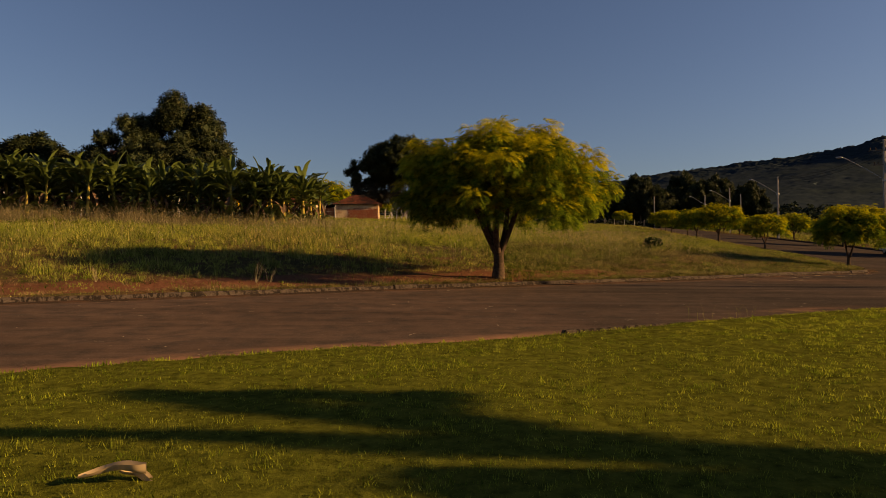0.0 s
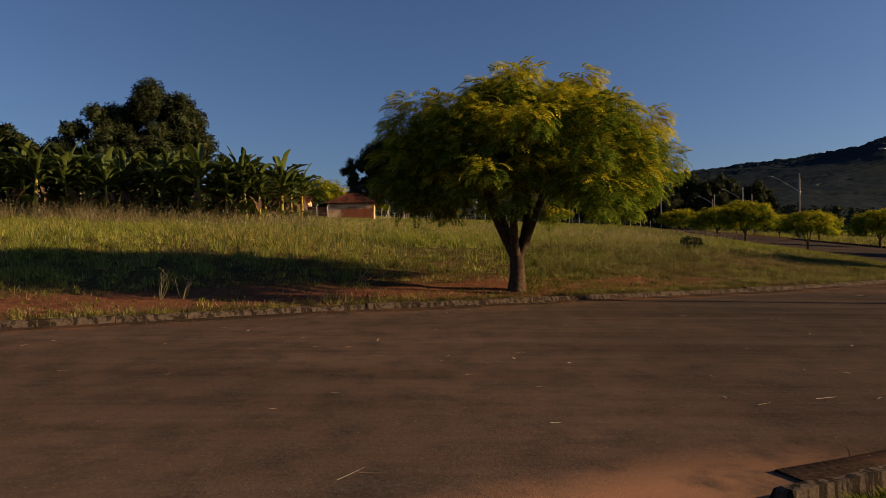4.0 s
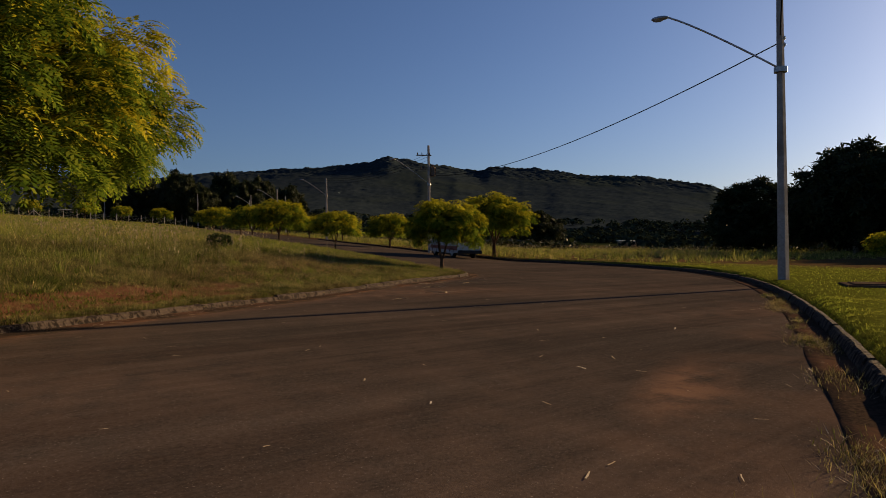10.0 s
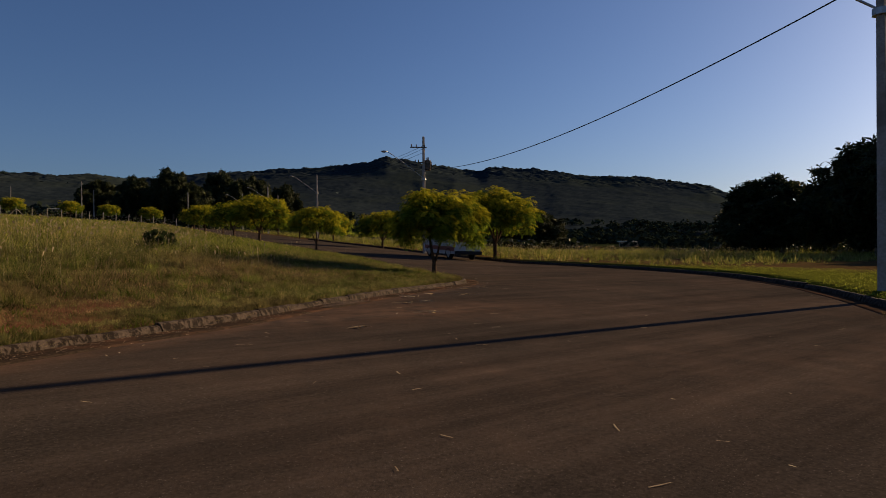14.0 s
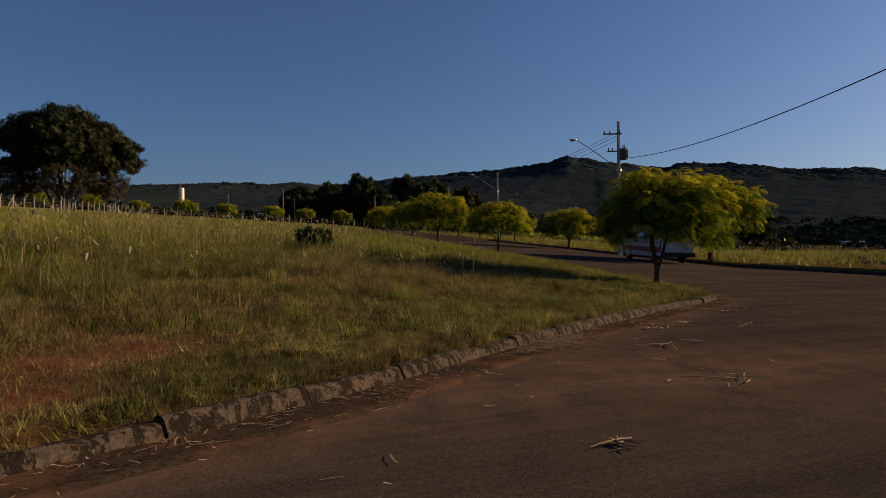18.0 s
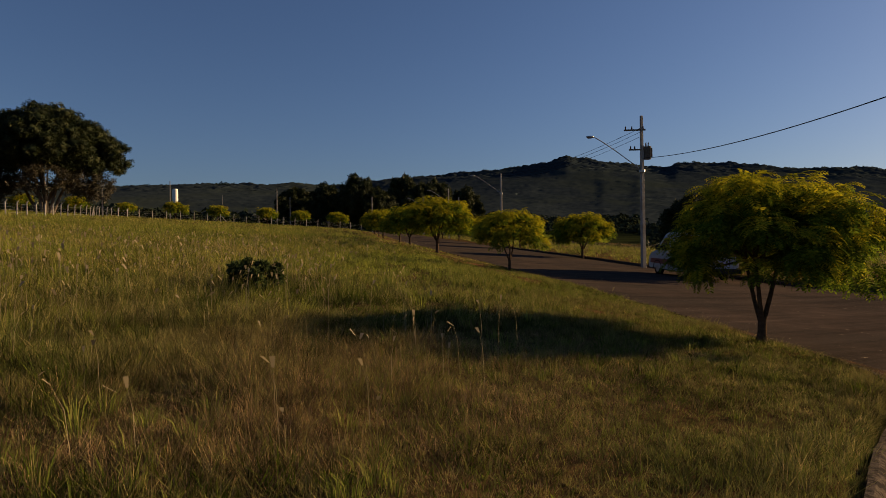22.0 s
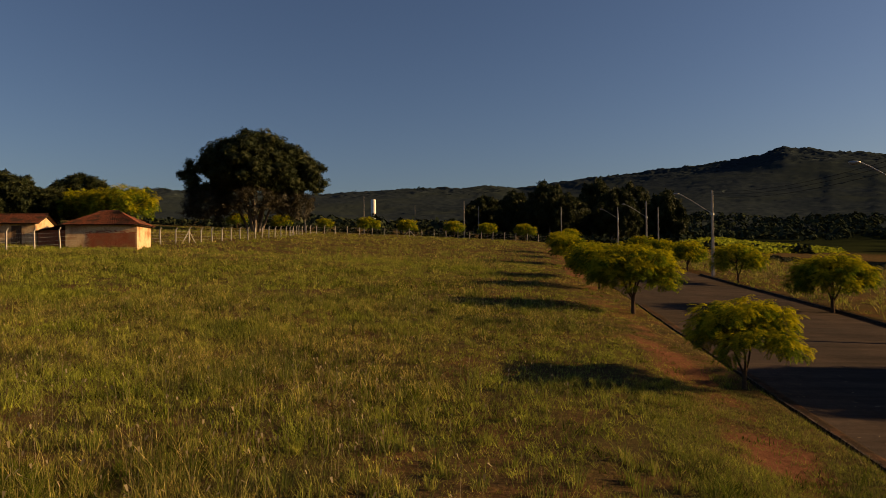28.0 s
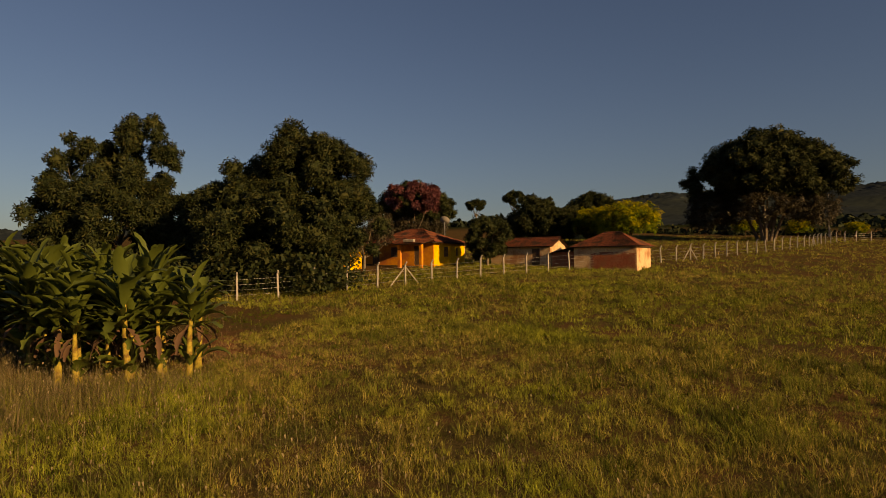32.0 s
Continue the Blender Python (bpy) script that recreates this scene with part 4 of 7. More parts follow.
# tall flat-topped trees of the valley behind the rows of street trees
for az, r, h, a in ((10.5, 232, 0.95, 20), (13.5, 215, 1.05, 70), (16.5, 205, 1.25, 110), (18.2, 228, 1.1, 200), (20.2, 240, 1.5, 300), (22.0, 212, 1.2, 10), (23.8, 250, 1.5, 140), (26.0, 236, 1.25, 260),
                   (46.8, 150, 0.95, 330), (49.2, 158, 0.85, 90), (51.5, 152, 0.68, 180)):
    x, y = HUB[0] + r * math.sin(radians(az)), HUB[1] + r * math.cos(radians(az))
    copy_thing(far_mango, pose(x, y, at(x, y), 0, 0, a) @ Matrix.Diagonal((0.95, 0.95, 1.05 * h, 1)))["label"] = "tall dark tree in the valley woods"

shrub = leafy_tree("shrub", 0.62, 0.52, 900, 0.10, M_SHRUB, "low dark green shrub in the tall grass", "shrub", low=0.0, lobes=16, trunk_r=0.02)
shrub.matrix_basis = pose(11.35, 34.7, at(11.35, 34.7))


# ---- bananas ----
def banana_leaf(r, a, z0, up, bow, L, W, e, mat, label=""):
    """One broad leaf from height z0, rising at angle up and bowing over, its edges torn."""
    t = np.linspace(0, 1, 11)
    el = up - bow * t ** 1.6
    d = np.concatenate([[0], np.cumsum(np.cos(el[:-1]))]) * L / 10
    z = np.concatenate([[0], np.cumsum(np.sin(el[:-1]))]) * L / 10
    w = W * np.sin(np.pi * np.clip((t - 0.14) / 0.9, 0, 1)) ** 0.55 + 0.014
    fold = r.uniform(0.2, 0.95)
    vs = []
    for k in range(11):
        px, py = d[k] * math.cos(a), d[k] * math.sin(a)
        tear = np.where(r.uniform(0, 1, 2) < 0.28, r.uniform(0.25, 0.6, 2), r.uniform(0.75, 1.1, 2))
        nx, nz = -math.sin(el[k]), math.cos(el[k])
        for s, m in ((-1, tear[0]), (0, 0), (1, tear[1])):
            up_k = abs(s) * w[k] * fold * m
            vs.append((px - math.sin(a) * s * w[k] * m + nx * math.cos(a) * up_k, py + math.cos(a) * s * w[k] * m + nx * math.sin(a) * up_k, z0 + z[k] + nz * up_k))
    fs = [(k * 3 + s, k * 3 + s + 1, k * 3 + s + 4, k * 3 + s + 3) for k in range(10) for s in range(2)]
    link_mesh("leaf", np.array(vs), np.array(fs), mat, e, True, label)


def banana_plant(height, leaves, seed):
    r = np.random.default_rng(seed)
    e = holder("banana_plant", 0, 0, 0, "banana plant with broad torn leaves and a yellowish stem", "banana plant", "bananas by the fence")
    v, f = tube([(0, 0, -0.1), (0.02, 0, 0.3), (0.0, 0.03, height * 0.3), (0.03, 0, height * 0.52)], [0.15, 0.13, 0.10, 0.06], 9)
    link_mesh("stem", v, f, M_STEM, e, True, "yellowish fibrous stem")
    for i in range(leaves):
        a = i * 2.4 + r.normal(0, 0.3)
        if i < leaves * 0.55:
            up, bow = r.uniform(0.85, 1.5), r.uniform(0.6, 1.9)
            z0, L = height * r.uniform(0.44, 0.54), height * r.uniform(0.34, 0.46)
        else:
            up, bow = r.uniform(0.3, 0.95), r.uniform(0.8, 1.7)
            z0, L = height * r.uniform(0.34, 0.50), height * r.uniform(0.30, 0.42)
        banana_leaf(r, a, z0, up, bow, L, height * r.uniform(0.034, 0.050), e, M_LEAF_BANANA)
    for i in range(4):
        a = i * 1.6 + r.normal(0, 0.4)
        banana_leaf(r, a, height * r.uniform(0.02, 0.12), r.uniform(0.7, 1.35), r.uniform(0.5, 1.6), height * r.uniform(0.22, 0.34), height * r.uniform(0.045, 0.065), e, M_LEAF_BANANA)
    for i in range(3):
        banana_leaf(r, i * 2.2 + seed, height * r.uniform(0.34, 0.46), -0.5, 1.0, height * r.uniform(0.22, 0.32), height * 0.025, e, M_LEAF_DRY, "brown hanging dead leaf")
    return e


BANANAS = [banana_plant(4.7, 20, 1), banana_plant(4.3, 19, 2), banana_plant(5.0, 21, 3), banana_plant(3.7, 17, 4)]
spots = []
for i in range(170):
    u = rng.uniform(0, 1)
    x, y = -11.2 - 24 * u + rng.normal(0, 0.6), 45.2 + 4.5 * u + rng.uniform(-2.2, 2.4) - 6 * u * u
    if all((x - a) ** 2 + (y - b) ** 2 > 0.5 for a, b in spots):
        spots.append((x, y))
spots += [(-10.6, 44.6), (-11.3, 45.6), (-12.1, 44.1), (-11.9, 46.9), (-9.7, 44.9), (-9.4, 45.8), (-10.2, 46.4), (-8.9, 46.6), (-9.9, 47.6), (-11.0, 43.8)]
for i, (x, y) in enumerate(spots):
    m = pose(x, y, at(x, y), rng.normal(0, 3), rng.normal(0, 3), rng.uniform(0, 360))
    s = rng.uniform(0.85, 1.15)
    if i < 4:
        BANANAS[i].matrix_basis = m
    else:
        copy_thing(BANANAS[i % 4], m @ Matrix.Diagonal((s, s, s, 1)))


# ---- poles and cables ----
def pole(name, height, label, w0=0.30, w1=0.17):
    e = holder(name, 0, 0, 0, label, "utility pole", "concrete poles along the road")
    bm = bmesh.new()
    box(bm, (-0.5, -0.5, 0), (0.5, 0.5, 1))
    for v in bm.verts:
        k = (w0 if v.co.z < 0.5 else w1) * (1.0 if abs(v.co.x) else 1)
        v.co = Vector((v.co.x * k, v.co.y * k * 0.8, -0.4 if v.co.z < 0.5 else height))
    bmesh.ops.bevel(bm, geom=list(bm.edges), offset=0.02, segments=1, affect="EDGES")
    part("shaft", bm, M_CONCRETE, e, "tapered grey concrete shaft")
    return e


def lamp_arm(e, height, ang, reach=3.2, rise=2.1):
    dx, dy = math.sin(radians(ang)), math.cos(radians(ang))
    t = np.linspace(0, 1, 10)
    k = np.stack([t * reach * dx, t * reach * dy, height + rise * (1 - (1 - t) ** 1.12)], 1)
    v, f = tube(k, np.full(10, 0.03), 7)
    arm = link_mesh("lamp_arm", v, f, M_STEEL, e, True, "curved galvanised lamp arm")
    bm = bmesh.new()
    c = k[-1] + np.array([dx, dy, 0]) * 0.22
    bmesh.ops.create_uvsphere(bm, u_segments=12, v_segments=8, radius=1, matrix=Matrix.Translation(c) @ Matrix.Rotation(-radians(ang), 4, "Z") @ Matrix.Diagonal((0.11, 0.28, 0.075, 1)))
    part("lamp_head", bm, M_STEEL, e, "grey street lamp head", True)
    bm = bmesh.new()
    bmesh.ops.create_uvsphere(bm, u_segments=10, v_segments=6, radius=1, matrix=Matrix.Translation(c + np.array([dx * 0.05, dy * 0.05, -0.05])) @ Matrix.Rotation(-radians(ang), 4, "Z") @ Matrix.Diagonal((0.08, 0.18, 0.06, 1)))
    part("lens", bm, M_CONCRETE, e, "pale lamp lens", True)
    bm = bmesh.new()
    rod(bm, (0, 0, height - 0.1), (0, 0, height + 0.05), 0.19, n=10)
    part("clamp", bm, M_STEEL, e, "steel band")
    return k


P0, P1, P2 = (22.11, 17.94), (37.8, 54.7), (46.9, 89.4)
lamp_pole = pole("street_lamp", 9.0, "tall grey concrete pole with a street lamp, on the lawn's edge")
lamp_pole.matrix_basis = pose(*P0, at(*P0))
lamp_arm(lamp_pole, 6.3, -24)
bm = bmesh.new()
for z in (7.05, 7.25):
    bmesh.ops.create_uvsphere(bm, u_segments=8, v_segments=6, radius=0.07, matrix=Matrix.Translation((0.15, -0.03, z)))
    rod(bm, (0, 0, z), (0.15, -0.03, z), 0.02)
part("insulator", bm, M_STEEL, lamp_pole, "bracket with insulators")


def transformer(e, h):
    bm = bmesh.new()
    rod(bm, (0.42, 0, h - 0.45), (0.42, 0, h + 0.35), 0.26, n=14)
    t = part("transformer", bm, M_BARK_GREY, e, "grey oil-filled transformer tank")
    bm = bmesh.new()
    for k in range(8):
        a = k * math.pi / 4
        box(bm, (0.24, -0.015, -0.35), (0.33, 0.015, 0.25), Matrix.Translation((0.42, 0, h)) @ Matrix.Rotation(a, 4, "Z"))
    part("fin", bm, M_BARK_GREY, t)
    bm = bmesh.new()
    for k in (-0.13, 0, 0.13):
        rod(bm, (0.42, k, h + 0.35), (0.42, k, h + 0.62), 0.035, 0.02, 7)
    part("bushing", bm, M_BARK, t, "brown porcelain bushings")
    for z, l in ((h + 1.35, 1.1), (h + 0.1, 0.8)):
        bm = bmesh.new()
        box(bm, (-0.06, -0.25, z), (0.04, l, z + 0.09), Matrix.Rotation(radians(62), 4, "Z"), 0.01)
        c = part("crossarm", bm, M_BARK_GREY, e, "timber crossarm")
        bm = bmesh.new()
        for k in (l - 0.1, l * 0.55, -0.1):
            p = Matrix.Rotation(radians(62), 4, "Z") @ Vector((0, k, z + 0.09))
            rod(bm, p, p + Vector((0, 0, 0.2)), 0.05, 0.03, 7)
        part("insulator", bm, M_BARK, c, "brown pin insulators")


big_pole = pole("utility_pole", 9.7, "concrete pole with a transformer, crossarms and a street lamp")
big_pole.matrix_basis = pose(*P1, at(*P1))
lamp_arm(big_pole, 6.2, -75)
transformer(big_pole, 7.4)
for p in (P2, (55.5, 123.5), (64.5, 157)):
    e = pole("street_lamp", 8.6, "distant concrete pole with a street lamp beside the road")
    e.matrix_basis = pose(*p, at(*p))
    lamp_arm(e, 6.2, -75)
for p in ((58, 175), (36, 182), (12, 184), (-2, 185), (70, 150), (78, 190), (96, 240), (48, 230), (30, 260), (-14, 240)):
    e = pole("utility_pole", 8.8, "distant plain concrete pole")
    e.matrix_basis = pose(*p, at(*p))


def cable(a, b, sag, r=0.02):
    t = np.linspace(0, 1, 40)[:, None]
    p = np.asarray(a) * (1 - t) + np.asarray(b) * t
    p[:, 2] -= sag * 4 * (t * (1 - t))[:, 0]
    v, f = tube(p, np.full(40, r), 6)
    return tagged(link_mesh("power_cable", v, f, M_WIRE, smooth=True), "dark twisted power cable hanging between poles", "cable", "overhead cables")


top = lambda p, h: (p[0], p[1], at(*p) + h)
cable(top(P0, 7.1), top(P1, 7.0), 1.15, 0.019)
BACK = (-14.5, 2.4)
cable(top(P0, 7.3), top(BACK, 7.6), 1.1, 0.018)
for z in (8.4, 8.7, 8.95):
    cable(top(P1, z), top(P2, z - 0.4), 0.7, 0.012)
e = pole("utility_pole", 9.0, "concrete pole further back along the lawn")
e.matrix_basis = pose(*BACK, at(*BACK))


# ---- far woods ----
def crowns(name, x, y, z, size, per, leaf, mat, label, category):
    """Many small round crowns as loose shells of leaf sprays."""
    n = len(x)
    d = rng.normal(0, 1, (n, per, 3))
    d /= np.linalg.norm(d, axis=2)[..., None]
    d[..., 2] = np.abs(d[..., 2]) * 1.05 - 0.25
    wide = rng.uniform(0.8, 1.3, (n, 1, 1))
    p = np.stack([x, y, z + size * 0.35], 1)[:, None] + d * size[:, None, None] * rng.uniform(0.7, 1.08, (n, per, 1)) * np.concatenate([wide, wide, 1 / wide], 2)
    tv = np.array([(-0.5, -0.1, 0), (0.1, -0.45, 0.06), (0.5, 0.05, 0.1), (-0.1, 0.45, -0.1)])
    yaw = (np.arctan2(d[..., 1], d[..., 0]) + rng.normal(0, 0.5, (n, per))).ravel()
    pit = (1.2 - d[..., 2] + rng.normal(0, 0.4, (n, per))).ravel()
    v, f = scatter_template(tv, np.array([[0, 1, 2, 3]]), p.reshape(-1, 3), yaw, pit, np.repeat(size * leaf, per) * rng.uniform(0.6, 1.3, n * per))
    return tagged(link_mesh(name, v, f, mat), label, category, kind="stuff")


def woods():
    """Trees of the valley and of the lower slopes."""
    n = 3300
    az = np.radians(rng.uniform(-42, 84, n))
    r = np.where(np.degrees(az) > 24, rng.uniform(225, 600, n), rng.uniform(235, 600, n))
    x, y = HUB[0] + r * np.sin(az), HUB[1] + r * np.cos(az)
    keep = (lattice(x, y, 60, 11) > 0.25) & ~((np.abs(np.degrees(az) - 56) < 2.6) & (r < 265)) & ~((np.abs(np.degrees(az) - 35.5) < 7.5) & (r < 350)) & (to_line(x, y, np.vstack([INNER[-200:], OUTER[-200:]])) > 12)
    x, y, r = x[keep], y[keep], r[keep]
    crowns("woods", x, y, land(x, y), rng.uniform(1.8, 4.2, len(x)) * (0.75 + r / 900), 36, 0.54, M_WOODS, "dark woodland in the valley below the hills", "woods")


def hill_woods():
    """The closed canopy over the hills: an uneven sheet of crowns."""
    az = np.radians(np.arange(-82, 100, 0.21))
    r = np.concatenate([np.arange(470, 1200, 7.0), np.arange(1200, 1330, 4.0)])
    A, R = np.meshgrid(az, r)
    A = A + rng.normal(0, 0.0009, A.shape)
    R = R + rng.normal(0, 1.6, R.shape)
    x, y = HUB[0] + R * np.sin(A), HUB[1] + R * np.cos(A)
    clear = step(0.62, 0.70, lattice(x, y, 170, 71)) * step(0.35, 0.5, lattice(x, y, 60, 72)) * (R < 1150)
    z = land(x, y) + (1 - 0.25 * clear) * (rng.uniform(0, 1, R.shape) ** 2 * (0.8 + 3.3 * step(1150, 1290, R)) + (2.0 + 4.0 * step(1150, 1290, R)) * lattice(x, y, 28, 73)) - 2.0
    z = np.where(R < 500, z - 22, z)
    w = len(az)
    i, j = np.meshgrid(np.arange(len(r) - 1), np.arange(w - 1), indexing="ij")
    q = i * w + j
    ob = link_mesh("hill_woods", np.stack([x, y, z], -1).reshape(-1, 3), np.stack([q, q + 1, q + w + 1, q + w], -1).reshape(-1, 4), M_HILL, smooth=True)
    tagged(ob, "dark wooded hills tinted with blue haze, with a few grassy clearings", "hills", kind="stuff")
    # trees standing up along the ridge, some of them close together
    n = 420
    az = np.radians(rng.uniform(-34, 66, n))
    az = az[lattice(np.degrees(az), az * 0, 2.5, 77) > 0.45]
    rr = rng.uniform(1285, 1310, len(az))
    x, y = HUB[0] + rr * np.sin(az), HUB[1] + rr * np.cos(az)
    crowns("ridge_trees", x, y, land(x, y) + 0.6, rng.uniform(1.8, 5.2, len(az)) * rng.uniform(0.6, 1.1, len(az)), 40, 0.5, M_WOODS, "trees on the skyline of the hills", "trees")


woods()
hill_woods()


# ---- kerbs ----
M_GUTTER = grained("gutter_concrete", (0.018, 0.014, 0.011), (0.060, 0.042, 0.031), 30, 1.0, 0.5, 0.008, (0.080, 0.045, 0.030), 1.6)


def kerb_stone_mesh():
    """A metre of kerb: sloping worn face, rounded top edge, chipped a little."""
    bm = bmesh.new()
    prof = [(0.0, -0.12), (0.0, 0.02), (0.04, 0.10), (0.075, 0.125), (0.13, 0.125), (0.14, -0.12)]
    xs = [-0.499, -0.49, -0.25, -0.05, 0.12, 0.3, 0.49, 0.499]
    rows = []
    for i, x in enumerate(xs):
        e = 0.012 if i in (0, len(xs) - 1) else 0.0
        rows.append([bm.verts.new((x, p[0] + e + (0.006 * math.sin(9 * x) if 0 < k < 4 else 0), p[1] - e * (p[1] > 0) + (0.005 * math.sin(13 * x + k) if k in (2, 3) else 0)))
                     for k, p in enumerate(prof)])
    for a, b in zip(rows, rows[1:]):
        for k in range(len(prof)):
            bm.faces.new((a[k], a[(k + 1) % len(prof)], b[(k + 1) % len(prof)], b[k]))
    bm.faces.new(rows[0])
    bm.faces.new(rows[-1][::-1])
    bmesh.ops.recalc_face_normals(bm, faces=bm.faces)
    me = bpy.data.meshes.new("kerb_stone")
    bm.to_mesh(me)
    bm.free()
    me.materials.append(M_KERB_FACE)
    return me


STONE = kerb_stone_mesh()


def kerb(name, line, side, label, pick, jitter, gutter=True, drop=0.012):
    e = tagged(new(name), label, "kerb", kind="structure")
    s = np.concatenate([[0], np.cumsum(np.linalg.norm(np.diff(line, axis=0), axis=1))])
    k = np.arange(0.5, s[-1], 1.0)
    x, y = np.interp(k, s, line[:, 0]), np.interp(k, s, line[:, 1])
    x0, y0, x1, y1 = (np.interp(k + o, s, line[:, i]) for o in (-0.45, 0.45) for i in (0, 1))
    r = random.Random(len(name))
    for i in range(len(k)):
        if not pick(x[i], y[i]):
            continue
        ob = new("kerb_stone", STONE)
        ang = math.degrees(math.atan2(y1[i] - y0[i], x1[i] - x0[i])) + (0 if side > 0 else 180)
        z = float(road_level(x[i], y[i]))
        dz = math.degrees(math.atan2(float(road_level(x1[i], y1[i]) - road_level(x0[i], y0[i])), 0.9)) * side
        ob.matrix_basis = pose(x[i], y[i], z + r.uniform(-1, 1) * jitter - drop, r.uniform(-3, 3), -dz + r.uniform(-0.6, 0.6), ang + r.uniform(-1.0, 1.0))
        ob.parent = e
    if not gutter:
        return e
    # gutter strip along the foot of the kerb
    t = np.gradient(line, axis=0)
    t /= np.linalg.norm(t, axis=1)[:, None]
    nrm = np.stack([-t[:, 1], t[:, 0]], 1) * -side
    ok = np.array([pick(a, b) for a, b in line])
    sel = np.where(ok)[0]
    sel = np.arange(sel[0], sel[-1] + 1)
    w = np.array([-0.06, 0.0, 0.12, 0.25, 0.36, 0.40])
    h = np.array([0.02, 0.018, 0.012, 0.012, 0.016, -0.02])
    p = line[sel][:, None] + nrm[sel][:, None] * (w[None, :, None] + (0.05 * (lattice(sel * 0.5, sel * 0, 1.3, 4) - 0.5))[:, None, None] * (w > 0.3)[None, :, None])
    z = road_level(p[..., 0], p[..., 1]) + h
    v = np.concatenate([p, z[..., None]], -1).reshape(-1, 3)
    i, j = np.meshgrid(np.arange(len(sel) - 1), np.arange(len(w) - 1), indexing="ij")
    q = i * len(w) + j
    link_mesh("gutter", v, np.stack([q, q + 1, q + len(w) + 1, q + len(w)], -1).reshape(-1, 4), M_GUTTER, e, True, "dark gutter strip, stained along the field, toned as kerb shade along the lawn")
    return e


kerb("kerb_inner", INNER, 1, "weathered concrete kerb along the field, stained with red earth", lambda x, y: x > -16 and y < 66, 0.014)
# the dark gutter strip on this side paints in the shade below the kerb
kerb("kerb_outer", OUTER, -1, "weathered concrete kerb along the lawn", lambda x, y: x > 1.6 and y < 92, 0.012, True, -0.02)


# ---- fence of concrete posts ----
FENCE = spline([(-62, 44), (-44, 50), (-30, 55), (-24.2, 60.5), (-22, 68), (-20.2, 76), (-18, 84), (-13.2, 97), (-9.2, 108), (-5.5, 122), (-1.5, 140), (4.2, 166), (30, 171), (56, 174)], 0.25)


def concrete_post(tip):
    bm = bmesh.new()
    box(bm, (-0.06, -0.06, -0.3), (0.06, 0.06, 1.65), None, 0.012)
    if tip:
        box(bm, (-0.05, -0.05, 0), (0.05, 0.05, 0.32), Matrix.Translation((0, 0, 1.62)) @ Matrix.Rotation(radians(40), 4, "X"), 0.01)
    return bm


fence = holder("fence", 0, 0, 0, "wire fence on pale concrete posts with bent tips and braces", "fence")
post_mesh = None
fs = np.concatenate([[0], np.cumsum(np.linalg.norm(np.diff(FENCE, axis=0), axis=1))])
stations = np.arange(0, fs[-1], 2.75)
tops = []
for i, s in enumerate(stations):
    x, y = np.interp(s, fs, FENCE[:, 0]), np.interp(s, fs, FENCE[:, 1])
    x2, y2 = np.interp(s + 0.3, fs, FENCE[:, 0]), np.interp(s + 0.3, fs, FENCE[:, 1])
    ang = math.degrees(math.atan2(y2 - y, x2 - x))
    z = at(x, y)
    if post_mesh is None:
        ob = part("post", concrete_post(True), M_CONCRETE, fence)
        post_mesh = ob.data
    else:
        ob = new("post", post_mesh)
        ob.parent = fence
    ob.matrix_basis = pose(x, y, z + rng.normal(0, 0.04), rng.normal(0, 1.5), rng.normal(0, 1.5), ang)
    tops.append((x, y, z))
    if i % 14 == 6:
        for sgn in (-1, 1):
            bm = bmesh.new()
            d = Vector((math.cos(radians(ang)), math.sin(radians(ang)), 0)) * sgn
            rod(bm, Vector((x, y, z - 0.1)) + d * 1.5, Vector((x, y, z + 1.35)) + d * 0.08, 0.055, n=6)
            part("brace", bm, M_CONCRETE, fence)
tops = np.array(tops)
for h in (0.35, 0.7, 1.05, 1.4):
    v, f = tube(tops + [0, 0, h], np.full(len(tops), 0.006), 4)
    link_mesh("wire", v, f, M_STEEL, fence)

# ---- buildings beyond the fence ----
M_PLASTER = grained("stained_plaster", (0.42, 0.30, 0.18), (0.60, 0.45, 0.29), 5, 0.9, 0.3, 0.01, (0.30, 0.16, 0.09), 0.6)
M_YELLOW = grained("yellow_paint", (0.55, 0.32, 0.02), (0.72, 0.45, 0.03), 3, 0.85, 0.2, 0.005, (0.50, 0.24, 0.03), 0.5)
M_ORANGE = grained("orange_paint", (0.45, 0.17, 0.03), (0.60, 0.25, 0.04), 3, 0.85, 0.2, 0.005, (0.35, 0.12, 0.04), 0.6)
M_BRICK = grained("old_brick", (0.20, 0.060, 0.036), (0.33, 0.115, 0.066), 4, 0.9, 0.5, 0.01, (0.25, 0.11, 0.066), 1.1)
M_TILE = grained("clay_roof_tiles", (0.055, 0.022, 0.017), (0.18, 0.062, 0.038), 5, 0.95, 0.5, 0.02, (0.04, 0.026, 0.022), 0.9)
M_DARKROOM = grained("dark_opening", (0.012, 0.010, 0.008), (0.02, 0.018, 0.015), 3, 0.9, 0)
M_TIMBER = grained("old_timber", (0.06, 0.04, 0.03), (0.14, 0.10, 0.07), 8, 0.85, 0.4, 0.01)


